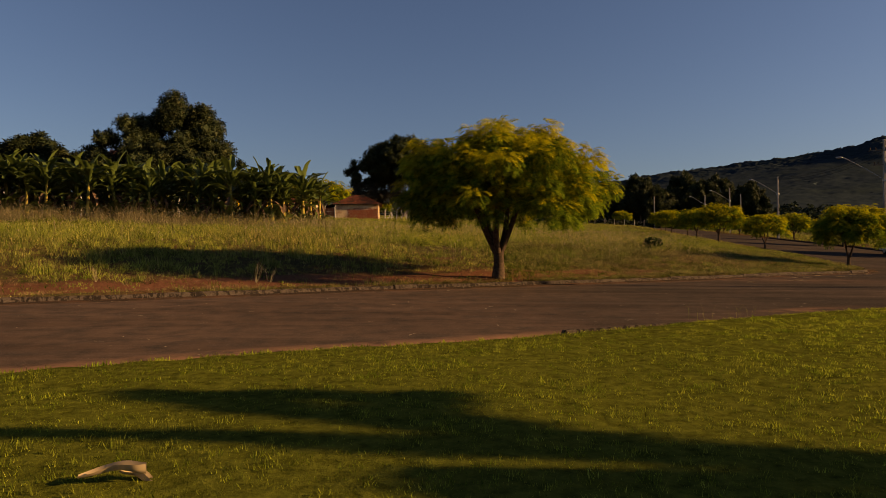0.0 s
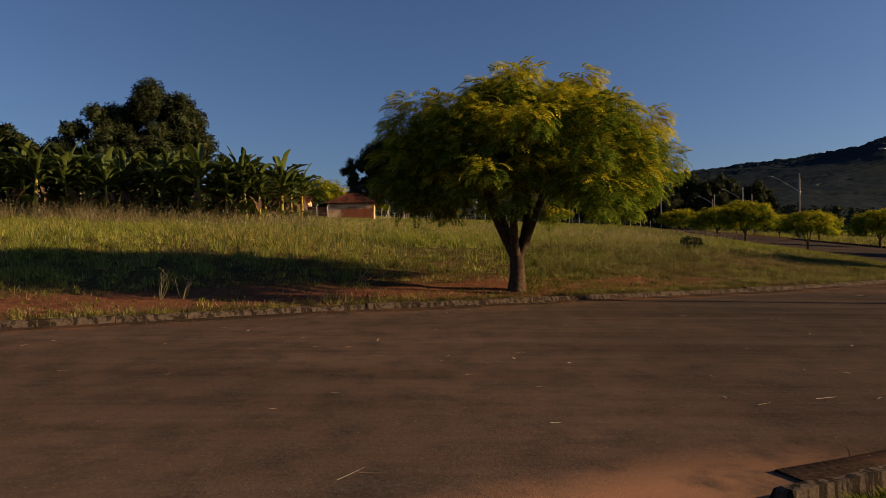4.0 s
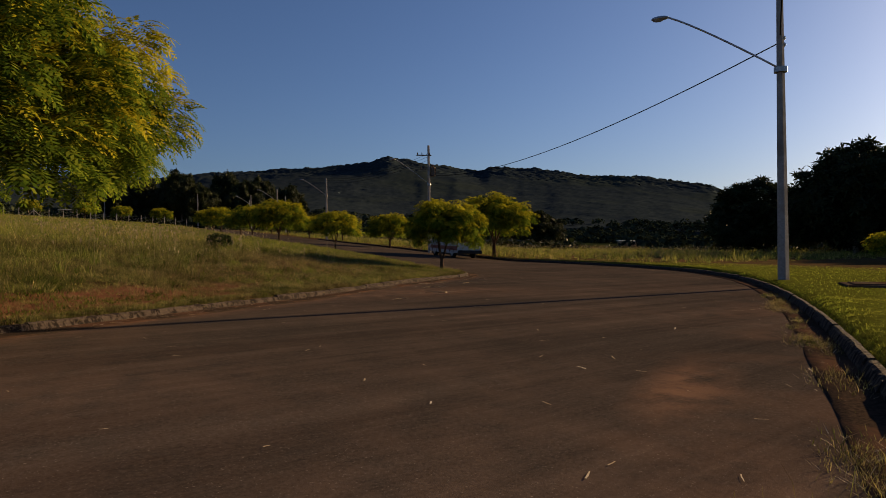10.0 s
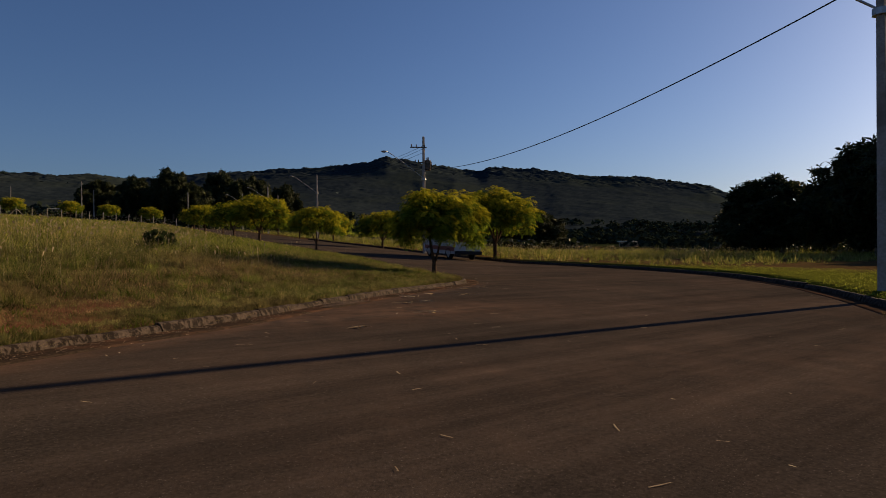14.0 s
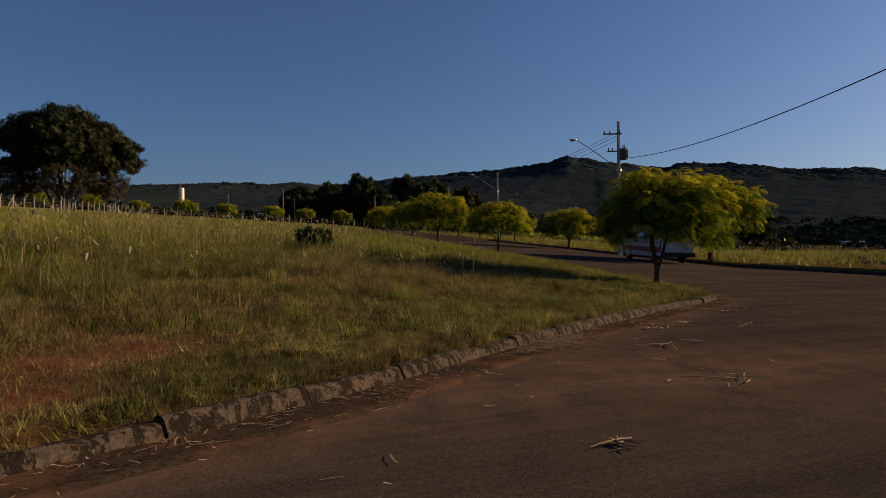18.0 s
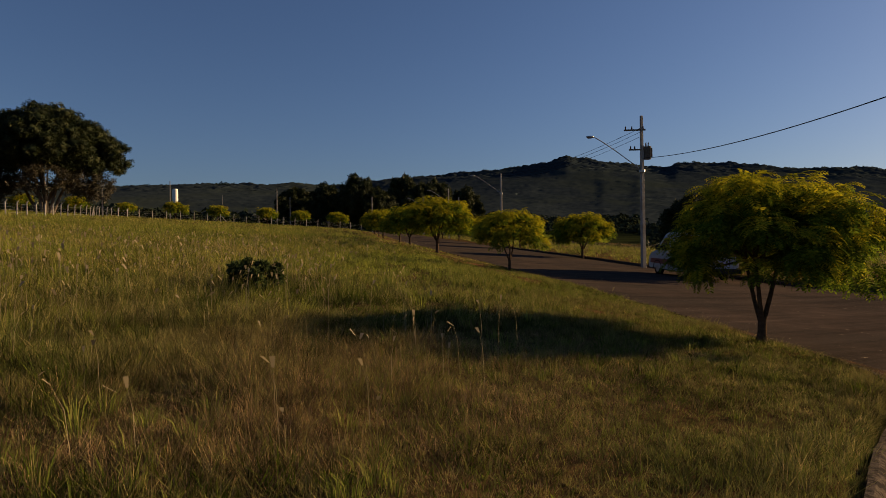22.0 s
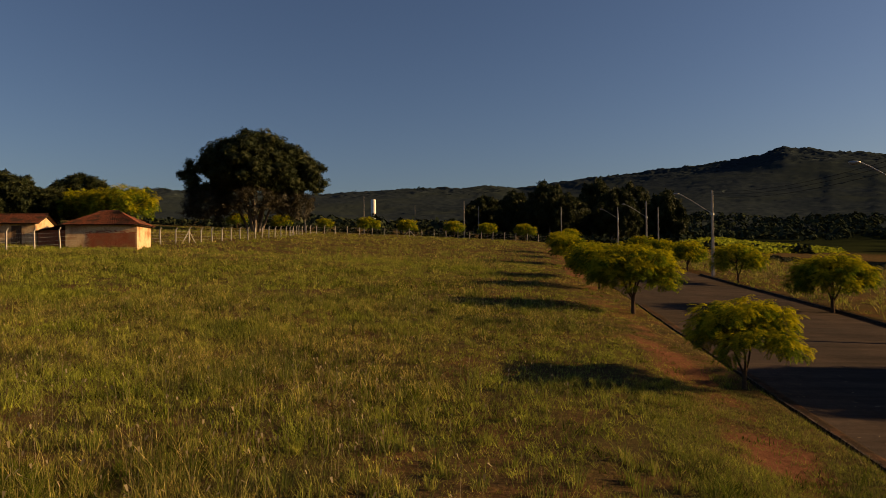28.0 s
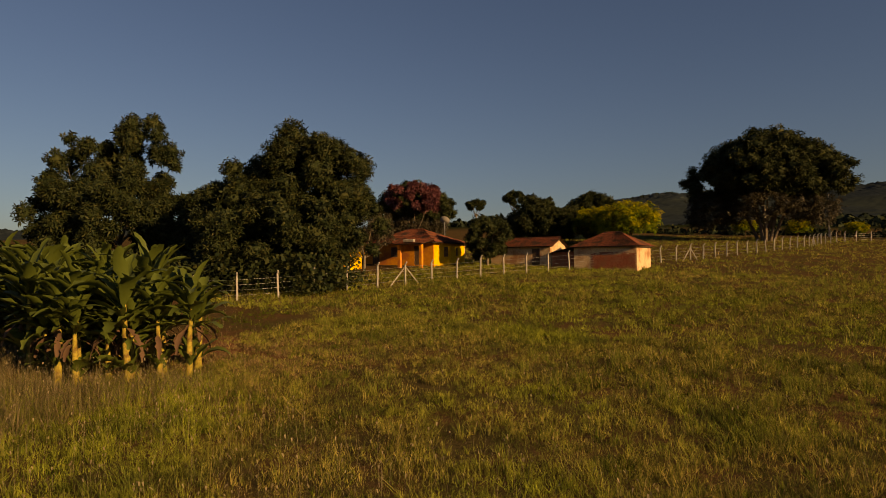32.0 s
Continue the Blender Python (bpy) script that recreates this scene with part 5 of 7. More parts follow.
def tiled_slope(a, b, c, d, parent, pitch=0.24, rows=0.38):
    """A roof slope of half-round tiles: eave a-b, ridge d-c, courses stepping over one another."""
    a, b, c, d = (np.asarray(p, float) for p in (a, b, c, d))
    width, length = np.linalg.norm(b - a), np.linalg.norm((d + c) / 2 - (a + b) / 2)
    nu, nv = max(4, int(width / pitch) * 4), max(2, int(length / rows))
    u = np.linspace(0, 1, nu + 1)
    vv = np.sort(np.concatenate([np.linspace(0, 1, nv + 1), np.linspace(0, 1, nv + 1)[1:-1] - 1e-3]))
    n = np.cross(b - a, (d + c) / 2 - (a + b) / 2)
    n /= np.linalg.norm(n)
    if n[2] < 0:
        n = -n
    U, V = np.meshgrid(u, vv)
    low, hi = a + (b - a) * U[..., None], d + (c - d) * U[..., None]
    p = low + (hi - low) * V[..., None]
    course = (V * nv) % 1.0
    k = 0.06 * np.abs(np.sin(np.pi * U * width / pitch)) + 0.035 * (1 - course)
    p = p + n * k[..., None]
    w = nu + 1
    i, j = np.meshgrid(np.arange(len(vv) - 1), np.arange(nu), indexing="ij")
    q = i * w + j
    link_mesh("roof_slope", p.reshape(-1, 3), np.stack([q, q + 1, q + w + 1, q + w], -1).reshape(-1, 4), M_TILE, parent, False)
    # underside board
    bm = bmesh.new()
    vs = [bm.verts.new(q) for q in (a - n * 0.05, b - n * 0.05, c - n * 0.05, d - n * 0.05, a, b, c, d)]
    if np.linalg.norm(c - d) < 0.05:
        bm.faces.new((vs[0], vs[1], vs[2]))
    else:
        bm.faces.new(vs[:4])
    part("roof_board", bm, M_TIMBER, parent)


def wall_with_openings(name, length, height, thick, openings, mat, parent, m, label=""):
    """A wall along +x from 0 to length, outer face at y = 0, with real openings (x0, x1, z0, z1)."""
    bm = bmesh.new()
    xs = sorted({0, length, *[k for o in openings for k in o[:2]]})
    zs = sorted({-0.4, height, *[k for o in openings for k in o[2:]]})
    for x0, x1 in zip(xs, xs[1:]):
        for z0, z1 in zip(zs, zs[1:]):
            cx, cz = (x0 + x1) / 2, (z0 + z1) / 2
            if not any(o[0] < cx < o[1] and o[2] < cz < o[3] for o in openings):
                box(bm, (x0, 0, z0), (x1, thick, z1), m)
    bmesh.ops.remove_doubles(bm, verts=bm.verts, dist=0.001)
    return part(name, bm, mat, parent, label)


def house_shell(name, x, y, turn, wx, wy, wall, rise, label, mats, openings, hip=1.0, over=0.45, category="house", drop=0.1):
    """A small tiled house: four walls (south, east, north, west), hipped or gabled roof; mats for each wall."""
    e = holder(name, x, y, at(x, y) - drop, label, category, "", turn)
    corners = [(0, 0, 0), (wx, 0, 90), (wx, wy, 180), (0, wy, 270)]
    for (cx, cy, a), length, mat, ops in zip(corners, (wx, wy, wx, wy), mats, openings):
        trim = 0 if a in (0, 180) else 0.15
        wall_with_openings("wall", length - 2 * trim, wall, 0.15, ops, mat, e, pose(cx, cy, 0, 0, 0, a) @ pose(trim, 0, 0))
    o = over
    k = wy / 2 * hip
    z0, z1 = wall - 0.08, wall + rise
    A, B, C, D = (-o, -o, z0), (wx + o, -o, z0), (wx + o, wy + o, z0), (-o, wy + o, z0)
    R0, R1 = ((k if hip else -o), wy / 2, z1), (wx - (k if hip else -o), wy / 2, z1)
    tiled_slope(A, B, R1, R0, e)
    tiled_slope(C, D, R0, R1, e)
    if hip:
        tiled_slope(B, C, R1, R1, e)
        tiled_slope(D, A, R0, R0, e)
    else:
        for gx in (0.0, wx - 0.12):
            bm = bmesh.new()
            for px in (gx, gx + 0.12):
                for q in ((0.0, wall), (wy, wall), (wy / 2, z1 - 0.12)):
                    bm.verts.new((px, *q))
            bm.verts.ensure_lookup_table()
            v = bm.verts
            bm.faces.new((v[0], v[1], v[2]))
            bm.faces.new((v[5], v[4], v[3]))
            for i, j in ((0, 1), (1, 2), (2, 0)):
                bm.faces.new((v[i], v[j], v[j + 3], v[i + 3]))
            part("gable", bm, mats[1], e)
    v, f = tube([R0, R1] if hip < 1 or abs(wx - wy) > 0.1 else [R0, (R0[0] + 0.1, R0[1], R0[2])], [0.11, 0.11], 8)
    link_mesh("ridge_tiles", v + [0, 0, 0.06], f, M_TILE, e, True)
    bm = bmesh.new()
    box(bm, (0.2, 0.2, -0.3), (wx - 0.2, wy - 0.2, 0.06))
    part("floor", bm, M_CONCRETE, e)
    return e


def filled_opening(e, m, x0, x1, z0, z1, kind, mat):
    """A plank door or shutter set back in its opening, with a frame."""
    d = []
    bm = bmesh.new()
    for lo, hi in (((x0, 0.02, z0), (x0 + 0.06, 0.10, z1)), ((x1 - 0.06, 0.02, z0), (x1, 0.10, z1)), ((x0 + 0.06, 0.02, z1 - 0.06), (x1 - 0.06, 0.10, z1))):
        box(bm, lo, hi, m)
    fr = part(kind, bm, M_TIMBER, e)
    n = max(3, int((x1 - x0) / 0.16))
    for i in range(n):
        a, b = x0 + 0.06 + (x1 - x0 - 0.12) * i / n, x0 + 0.06 + (x1 - x0 - 0.12) * (i + 1) / n
        bm = bmesh.new()
        box(bm, (a + 0.004, 0.06, z0), (b - 0.004, 0.085, z1 - 0.06), m)
        part("plank", bm, mat, fr)


shed = house_shell("brick_shed", -15.6, 93.2, 4, 6.3, 5.0, 2.25, 1.35, "small old shed of plastered brick with a hipped tile roof",
                   (M_PLASTER, M_PLASTER, M_PLASTER, M_PLASTER), ([], [], [], []), 0.9, 0.4, "shed")
# bare brick where the plaster has fallen from the front
bm = bmesh.new()
r = random.Random(3)
for row in range(19):
    z = 0.05 + row * 0.085
    for i in range(20):
        x = 1.75 + i * 0.225 + (0.11 if row % 2 else 0)
        if x > 6.05 or (row > 15 and r.random() < 0.5) or (i == 0 and r.random() < 0.5):
            continue
        box(bm, (x, -0.022 - r.random() * 0.008, z), (x + 0.21, 0.0, z + 0.07))
part("brickwork", bm, M_BRICK, shed, "bare red brickwork")["kind"] = "stuff"
bm = bmesh.new()
box(bm, (-2.6, 0.6, -0.4), (-0.02, 0.72, 1.75))
box(bm, (-2.6, 0.72, -0.4), (-2.48, 3.6, 1.45))
part("lean_to_wall", bm, M_BRICK, shed, "low lean-to wall of brick")
tiled_slope((-2.9, 0.3, 1.55), (0.0, 0.3, 2.25), (0.0, 3.8, 2.25), (-2.9, 3.8, 1.55), shed)

barn = house_shell("store_shed", -25.4, 93.2, 3, 7.0, 4.0, 2.0, 0.85, "low plastered store with a red tiled gable roof", (M_PLASTER,) * 4,
                   ([(4.9, 5.8, -0.1, 1.75)], [], [], []), 0, 0.35, "shed")
filled_opening(barn, pose(0, 0, 0), 4.9, 5.8, 0.0, 1.75, "door", M_TIMBER)

home = house_shell("farmhouse", -37.9, 86.2, 8, 9.0, 7.5, 2.35, 1.55, "yellow farmhouse with a dark tiled hip roof behind the fence",
                   (M_ORANGE, M_YELLOW, M_PLASTER, M_PLASTER), ([(1.2, 2.1, -0.1, 2.0), (3.6, 4.8, 0.8, 1.9), (6.6, 7.5, -0.1, 2.0)], [(2.2, 3.2, 0.8, 1.9), (5.0, 5.5, 0.9, 1.8)], [], []), 0.9, 0.6)
filled_opening(home, pose(0, 0, 0), 1.2, 2.1, 0.0, 2.0, "door", M_TIMBER)
filled_opening(home, pose(0, 0, 0), 3.6, 4.8, 0.8, 1.9, "window", M_TIMBER)
filled_opening(home, pose(0, 0, 0), 6.6, 7.5, 0.0, 2.0, "door", M_TIMBER)
filled_opening(home, pose(9.0, 0, 0, 0, 0, 90) @ pose(0.15, 0, 0), 2.2, 3.2, 0.8, 1.9, "window", M_TIMBER)
filled_opening(home, pose(9.0, 0, 0, 0, 0, 90) @ pose(0.15, 0, 0), 5.0, 5.5, 0.9, 1.8, "window", M_TIMBER)
for px in (6.3, 8.9):
    bm = bmesh.new()
    box(bm, (px - 0.17, -2.6, -0.4), (px + 0.17, -2.26, 2.15), None, 0.02)
    part("porch_pillar", bm, M_ORANGE, home)
tiled_slope((5.8, -3.0, 2.1), (9.4, -3.0, 2.1), (9.4, -0.1, 2.75), (5.8, -0.1, 2.75), home)
bm = bmesh.new()
box(bm, (7.0, -2.9, 2.3), (8.3, -2.5, 2.6), None, 0.05)
part("gutter_box", bm, M_CONCRETE, home, "pale box on the porch roof")
wing = holder("outbuilding", -38.0, 78.0, at(-38.0, 78.0) - 0.1, "low orange-painted outbuilding beside the farmhouse", "outbuilding", "", 10)
wall_with_openings("wall", 4.5, 1.9, 0.15, [(2.6, 3.6, 0.7, 1.6)], M_ORANGE, wing, pose(0, 0, 0))
wall_with_openings("wall", 3.0, 1.9, 0.15, [], M_YELLOW, wing, pose(4.5, 0.15, 0, 0, 0, 90))
wall_with_openings("wall", 3.0, 1.9, 0.15, [], M_ORANGE, wing, pose(0.15, 0.15, 0, 0, 0, 90))
tiled_slope((-0.4, -0.5, 1.85), (4.9, -0.5, 1.85), (4.9, 3.4, 2.6), (-0.4, 3.4, 2.6), wing)

dish = holder("satellite_dish", -33.9, 96.2, at(-33.9, 96.2), "large pale dish aerial on a mast behind the farmhouse", "satellite dish", "", 200)
bm = bmesh.new()
rod(bm, (0, 0, -0.3), (0, 0, 4.6), 0.05, n=8)
part("mast", bm, M_STEEL, dish)
u, w = np.meshgrid(np.linspace(0.02, 0.6, 7), np.linspace(0, 2 * np.pi, 25))
p = np.stack([u * np.cos(w), u * np.sin(w), 0.42 * u * u], -1).reshape(-1, 3) @ np.array(Matrix.Rotation(radians(50), 3, "X")).T + [0, 0, 4.75]
i, j = np.meshgrid(np.arange(24), np.arange(6), indexing="ij")
q = i * 7 + j
link_mesh("reflector", p, np.stack([q, q + 1, q + 8, q + 7], -1).reshape(-1, 4), M_CONCRETE, dish, True, "shallow pale bowl")
bm = bmesh.new()
rod(bm, (0, 0, 4.75), (0, -0.45, 5.15), 0.02)
part("feed_arm", bm, M_STEEL, dish)

# ---- far things ----
M_WHITE = grained("white_render", (0.62, 0.60, 0.56), (0.80, 0.78, 0.74), 2, 0.8, 0.1, 0.01)
z = float(land(np.array([15.5]), np.array([300.0]))[0])
tower = holder("water_tower", 15.5, 300, z, "slim white cylindrical water tower far beyond the field", "water tower")
bm = bmesh.new()
rod(bm, (0, 0, -1), (0, 0, 28.4 - z), 1.05, n=20)
part("tank", bm, M_WHITE, tower)
bm = bmesh.new()
rod(bm, (0, 0, 28.4 - z), (0, 0, 28.9 - z), 1.12, 0.9, 20)
part("cap", bm, M_WHITE, tower)
for x, y, w, d, h in ((213, 153, 9, 5, 2.4), (47, 262, 5, 4, 2.6), (40, 270, 8, 4, 3.0)):
    e = holder("farm_building", x, y, float(land(np.array([float(x)]), np.array([float(y)]))[0]), "small distant white farm building with a low roof", "building")
    bm = bmesh.new()
    box(bm, (0, 0, -0.5), (w, d, h - 0.3))
    part("wall", bm, M_PLASTER, e)
    bm = bmesh.new()
    box(bm, (-0.5, -0.5, h - 0.28), (w + 0.5, d + 0.5, h - 0.08), Matrix.Rotation(radians(2), 4, "X"))
    part("roof", bm, M_WHITE, e, "pale sheet roof")


def clumps(name, x, y, z, size, mat, label, category, per=60, leaf=0.4):
    n = len(x)
    d = rng.normal(0, 1, (n, per, 3))
    d /= np.linalg.norm(d, axis=2)[..., None]
    d[..., 2] = np.abs(d[..., 2]) - 0.1
    p = np.stack([x, y, z + size * 0.15], 1)[:, None] + d * size[:, None, None] * rng.uniform(0.6, 1.1, (n, per, 1))
    tv = np.array([(-0.5, -0.35, 0), (0.5, -0.4, 0), (0.4, 0.4, 0.1), (-0.45, 0.35, -0.1)])
    v, f = scatter_template(tv, np.array([[0, 1, 2, 3]]), p.reshape(-1, 3), rng.uniform(0, 6.3, n * per), rng.uniform(0, 1.5, n * per), np.repeat(size * leaf, per) * rng.uniform(0.6, 1.3, n * per))
    return tagged(link_mesh(name, v, f, mat), label, category, kind="stuff")


# hedge and scrub at the edge of the rough grass, and rows of a green crop behind it
t = rng.uniform(0, 1, 420)
hx, hy = 62 + 68 * t + rng.normal(0, 4, 420), 168 - 118 * t + rng.normal(0, 4, 420)
clumps("hedge", hx, hy, land(hx, hy), rng.uniform(0.8, 2.1, 420) * np.where((np.abs(t - 0.74) < 0.09) | (t < 0.5), 0.4, 1), M_LEAF_DARK, "long dark hedge at the edge of the rough grass", "hedge")
t = rng.uniform(0, 1, 130)
hx, hy = -66 + 44 * t + rng.normal(0, 1.2, 130), 54 + 9 * t + rng.normal(0, 2.2, 130) + 3.0
clumps("undergrowth", hx, hy, land(hx, hy) + 0.4, rng.uniform(1.2, 2.8, 130), M_LEAF_DARK, "dark undergrowth below the tall trees", "bushes", 480, 0.11)
t = rng.uniform(0, 1, 260)
hx, hy = -70 + 190 * t, 196 + rng.normal(0, 3, 260) - 20 * t
clumps("scrub", hx, hy, land(hx, hy), rng.uniform(0.8, 2.2, 260), M_WOODS, "low dark scrub behind the far fence", "scrub")


def crop_rows():
    xs, ys = [], []
    for i in range(36):
        k = np.arange(0, 150, 1.5)
        xs.append(96 + i * 1.5 + k * 0.30)
        ys.append(160 + i * 1.1 + k * 0.95)
    x, y = np.concatenate(xs), np.concatenate(ys)
    x, y = x + rng.normal(0, 0.2, len(x)), y + rng.normal(0, 0.2, len(y))
    clumps("crop_rows", x, y, land(x, y), rng.uniform(0.9, 1.4, len(x)), M_LAWN, "even rows of a low green crop", "crop", 9, 0.75)


crop_rows()


# ---- the parked van ----
def van():
    e = holder("van", 34.3, 47.3, float(road_level(34.3, 47.3)), "white panel van with red rear panels parked at the kerb", "van", "", -14)
    e.matrix_basis = pose(34.3, 47.3, float(road_level(34.3, 47.3)), 3.2, 1.6, -14)
    m_white, t, b = material("white_car_paint", 0.35)
    t.links.new(ramp(t, noise_node(t, 3, 5), [(0.3, (0.32, 0.32, 0.33)), (0.7, (0.40, 0.40, 0.41))]), b.inputs["Base Color"])
    m_red = grained("red_car_paint", (0.15, 0.022, 0.017), (0.21, 0.034, 0.025), 3, 0.45, 0)
    m_glass, t, b = material("tinted_glass", 0.05)
    b.inputs["Base Color"].default_value = (0.01, 0.011, 0.012, 1)
    b.inputs["Specular IOR Level"].default_value = 0.6
    m_plastic = grained("grey_plastic", (0.02, 0.02, 0.02), (0.04, 0.04, 0.04), 20, 0.7, 0.1)
    m_lamp = grained("red_lamp_glass", (0.20, 0.01, 0.01), (0.28, 0.015, 0.012), 8, 0.2, 0)
    m_plate = grained("plate_grey", (0.45, 0.45, 0.45), (0.55, 0.55, 0.55), 8, 0.5, 0)
    # side outline, y forward, z up: rear -2.5 to nose 2.5
    prof = [(-2.48, 0.42), (-2.50, 1.0), (-2.46, 1.9), (-2.40, 2.12), (-2.25, 2.22), (-0.5, 2.27), (0.75, 2.24), (1.05, 2.14), (1.72, 1.32), (2.30, 1.12), (2.50, 0.92), (2.54, 0.55), (2.45, 0.36), (1.0, 0.34), (-1.0, 0.36)]
    bm = bmesh.new()
    rings = []
    for x in (-0.97, -0.90, 0.90, 0.97):
        edge = abs(x) > 0.93
        rings.append([bm.verts.new((x * (0.90 if z > 1.3 else 1.0) if not edge else x * (0.88 + 0.12 * max(0, 1 - max(0, z - 1.2) / 1.1)), y * (0.985 if edge else 1), z - (0.05 if edge and z > 2 else 0)))
                      for y, z in prof])
    for a, c in zip(rings, rings[1:]):
        for i in range(len(prof)):
            bm.faces.new((a[i], a[(i + 1) % len(prof)], c[(i + 1) % len(prof)], c[i]))
    bm.faces.new(rings[0])
    bm.faces.new(rings[-1][::-1])
    body = part("body", bm, m_white, e, "white panel body")
    for sx in (-1, 1):
        m = pose(0, 0, 0) if sx > 0 else Matrix.Diagonal((-1, 1, 1, 1))

        def plate(name, pts, x, mat, parent, thick=0.015, label=""):
            q = bmesh.new()
            lo = [q.verts.new(m @ Vector((x - (max(0, p[1] - 1.2) * 0.1), *p))) for p in pts]
            hi = [q.verts.new(m @ Vector((x + thick - (max(0, p[1] - 1.2) * 0.1), *p))) for p in pts]
            q.faces.new(lo)
            q.faces.new(hi)
            for i in range(len(pts)):
                j = (i + 1) % len(pts)
                q.faces.new((lo[i], lo[j], hi[j], hi[i]))
            return part(name, q, mat, parent, label)
        door = plate("front_door", [(0.42, 0.50), (1.42, 0.50), (1.62, 1.25), (1.02, 2.02), (0.42, 2.06)], 0.968, m_white, e, 0.012)
        plate("door_window", [(0.50, 1.32), (1.50, 1.32), (0.98, 1.95), (0.50, 1.98)], 0.983, m_glass, door, 0.008, "dark side window")
        plate("door_handle", [(0.50, 1.10), (0.66, 1.10), (0.66, 1.16), (0.50, 1.16)], 0.982, m_plastic, door, 0.03)
        plate("side_stripe", [(-2.40, 0.60), (2.30, 0.60), (2.30, 0.84), (-2.40, 0.90)], 0.972, m_red, e, 0.012, "red stripe along the sill")
        plate("tail_lamp", [(-2.44, 0.80), (-2.32, 0.80), (-2.32, 1.25), (-2.44, 1.25)], 0.972, m_lamp, e, 0.02)
        plate("side_vent", [(-2.28, 1.58), (-2.06, 1.58), (-2.06, 1.68), (-2.28, 1.68)], 0.960, m_plastic, e, 0.015)
        plate("sliding_rail", [(-2.1, 1.36), (0.30, 1.36), (0.30, 1.39), (-2.1, 1.39)], 0.958, m_plastic, e, 0.02)
        q = bmesh.new()
        box(q, (0.98, 1.30, 1.28), (1.20, 1.42, 1.58), m, 0.03)
        part("mirror", q, m_plastic, e, "black door mirror")
        for wy in (-1.52, 1.56):
            q = bmesh.new()
            rod(q, m @ Vector((0.72, wy, 0.33)), m @ Vector((0.96, wy, 0.33)), 0.33, n=22)
            bmesh.ops.bevel(q, geom=[d for d in q.edges if len(d.link_faces) == 2 and d.calc_face_angle(0) > 1], offset=0.04, segments=2, affect="EDGES")
            wh = part("wheel", q, M_BLACK, e, "black tyre", True)
            q = bmesh.new()
            rod(q, m @ Vector((0.94, wy, 0.33)), m @ Vector((0.975, wy, 0.33)), 0.21, 0.17, 16)
            part("rim", q, M_STEEL, wh, "grey steel rim")
            q = bmesh.new()
            r0 = [(0.40 * math.cos(k * math.pi / 10), 0.33 + 0.40 * math.sin(k * math.pi / 10)) for k in range(11)]
            vs = [(q.verts.new(m @ Vector((0.965, wy + a, c))), q.verts.new(m @ Vector((0.985, wy + a, c))), q.verts.new(m @ Vector((0.985, wy + a * 1.14, 0.33 + (c - 0.33) * 1.14)))) for a, c in r0]
            for a, c in zip(vs, vs[1:]):
                q.faces.new((a[0], a[1], c[1], c[0]))
                q.faces.new((a[1], a[2], c[2], c[1]))
            part("wheel_arch", q, m_plastic, e)
        # rear door, the upper panel red
        q = bmesh.new()
        box(q, (0.015, -2.515, 0.62), (0.90, -2.49, 1.28), m, 0.01)
        rd = part("rear_door", q, m_white, e)
        q = bmesh.new()
        vs = [q.verts.new(m @ Vector(p)) for p in ((0.015, -2.535, 1.20), (0.90, -2.535, 1.20), (0.82, -2.49, 2.08), (0.015, -2.49, 2.08), (0.015, -2.50, 1.20), (0.90, -2.50, 1.20), (0.82, -2.46, 2.08), (0.015, -2.46, 2.08))]
        for k in ((0, 1, 2, 3), (7, 6, 5, 4), (0, 4, 5, 1), (1, 5, 6, 2), (2, 6, 7, 3), (3, 7, 4, 0)):
            q.faces.new([vs[i] for i in k])
        part("upper_panel", q, m_red, rd, "red upper door panel")
        q = bmesh.new()
        box(q, (0.55, 2.28, 0.78), (0.88, 2.44, 0.98), m, 0.04)
        part("headlamp", q, m_plate, e, "clear headlamp")
    for name, lo, hi, mat, label in (("rear_bumper", (-0.98, -2.68, 0.38), (0.98, -2.48, 0.62), m_plastic, "black rear bumper"), ("front_bumper", (-0.96, 2.40, 0.34), (0.96, 2.60, 0.62), m_plastic, "black front bumper"),
                                     ("number_plate", (-0.45, -2.545, 0.92), (-0.02, -2.52, 1.06), m_plate, "pale number plate"), ("plate_bar", (-0.38, -2.552, 0.97), (-0.09, -2.546, 1.01), m_plastic, "")):
        q = bmesh.new()
        box(q, lo, hi, None, 0.03 if "bumper" in name else 0.004)
        part(name, q, mat, e, label)
    q = bmesh.new()
    vs = [q.verts.new(p) for p in ((-0.80, 1.69, 1.37), (0.80, 1.69, 1.37), (0.76, 1.10, 2.10), (-0.76, 1.10, 2.10), (-0.80, 1.67, 1.35), (0.80, 1.67, 1.35), (0.76, 1.08, 2.08), (-0.76, 1.08, 2.08))]
    for k in vs:
        k.co += Vector((0, 0.03, 0.02))
    for k in ((0, 1, 2, 3), (7, 6, 5, 4), (0, 4, 5, 1), (1, 5, 6, 2), (2, 6, 7, 3), (3, 7, 4, 0)):
        q.faces.new([vs[i] for i in k])
    part("windscreen", q, m_glass, e, "dark windscreen")
    # spare wheel in a dull red cover on the rear doors
    q = bmesh.new()
    rod(q, (-0.28, -2.50, 1.66), (-0.28, -2.68, 1.63), 0.33, 0.31, 24)
    bmesh.ops.bevel(q, geom=[d for d in q.edges if len(d.link_faces) == 2 and d.calc_face_angle(0) > 1], offset=0.03, segments=2, affect="EDGES")
    spare = part("spare_wheel", q, M_BLACK, e, "spare wheel on the rear door", True)
    q = bmesh.new()
    rod(q, (-0.28, -2.682, 1.63), (-0.28, -2.70, 1.628), 0.21, 0.19, 20)
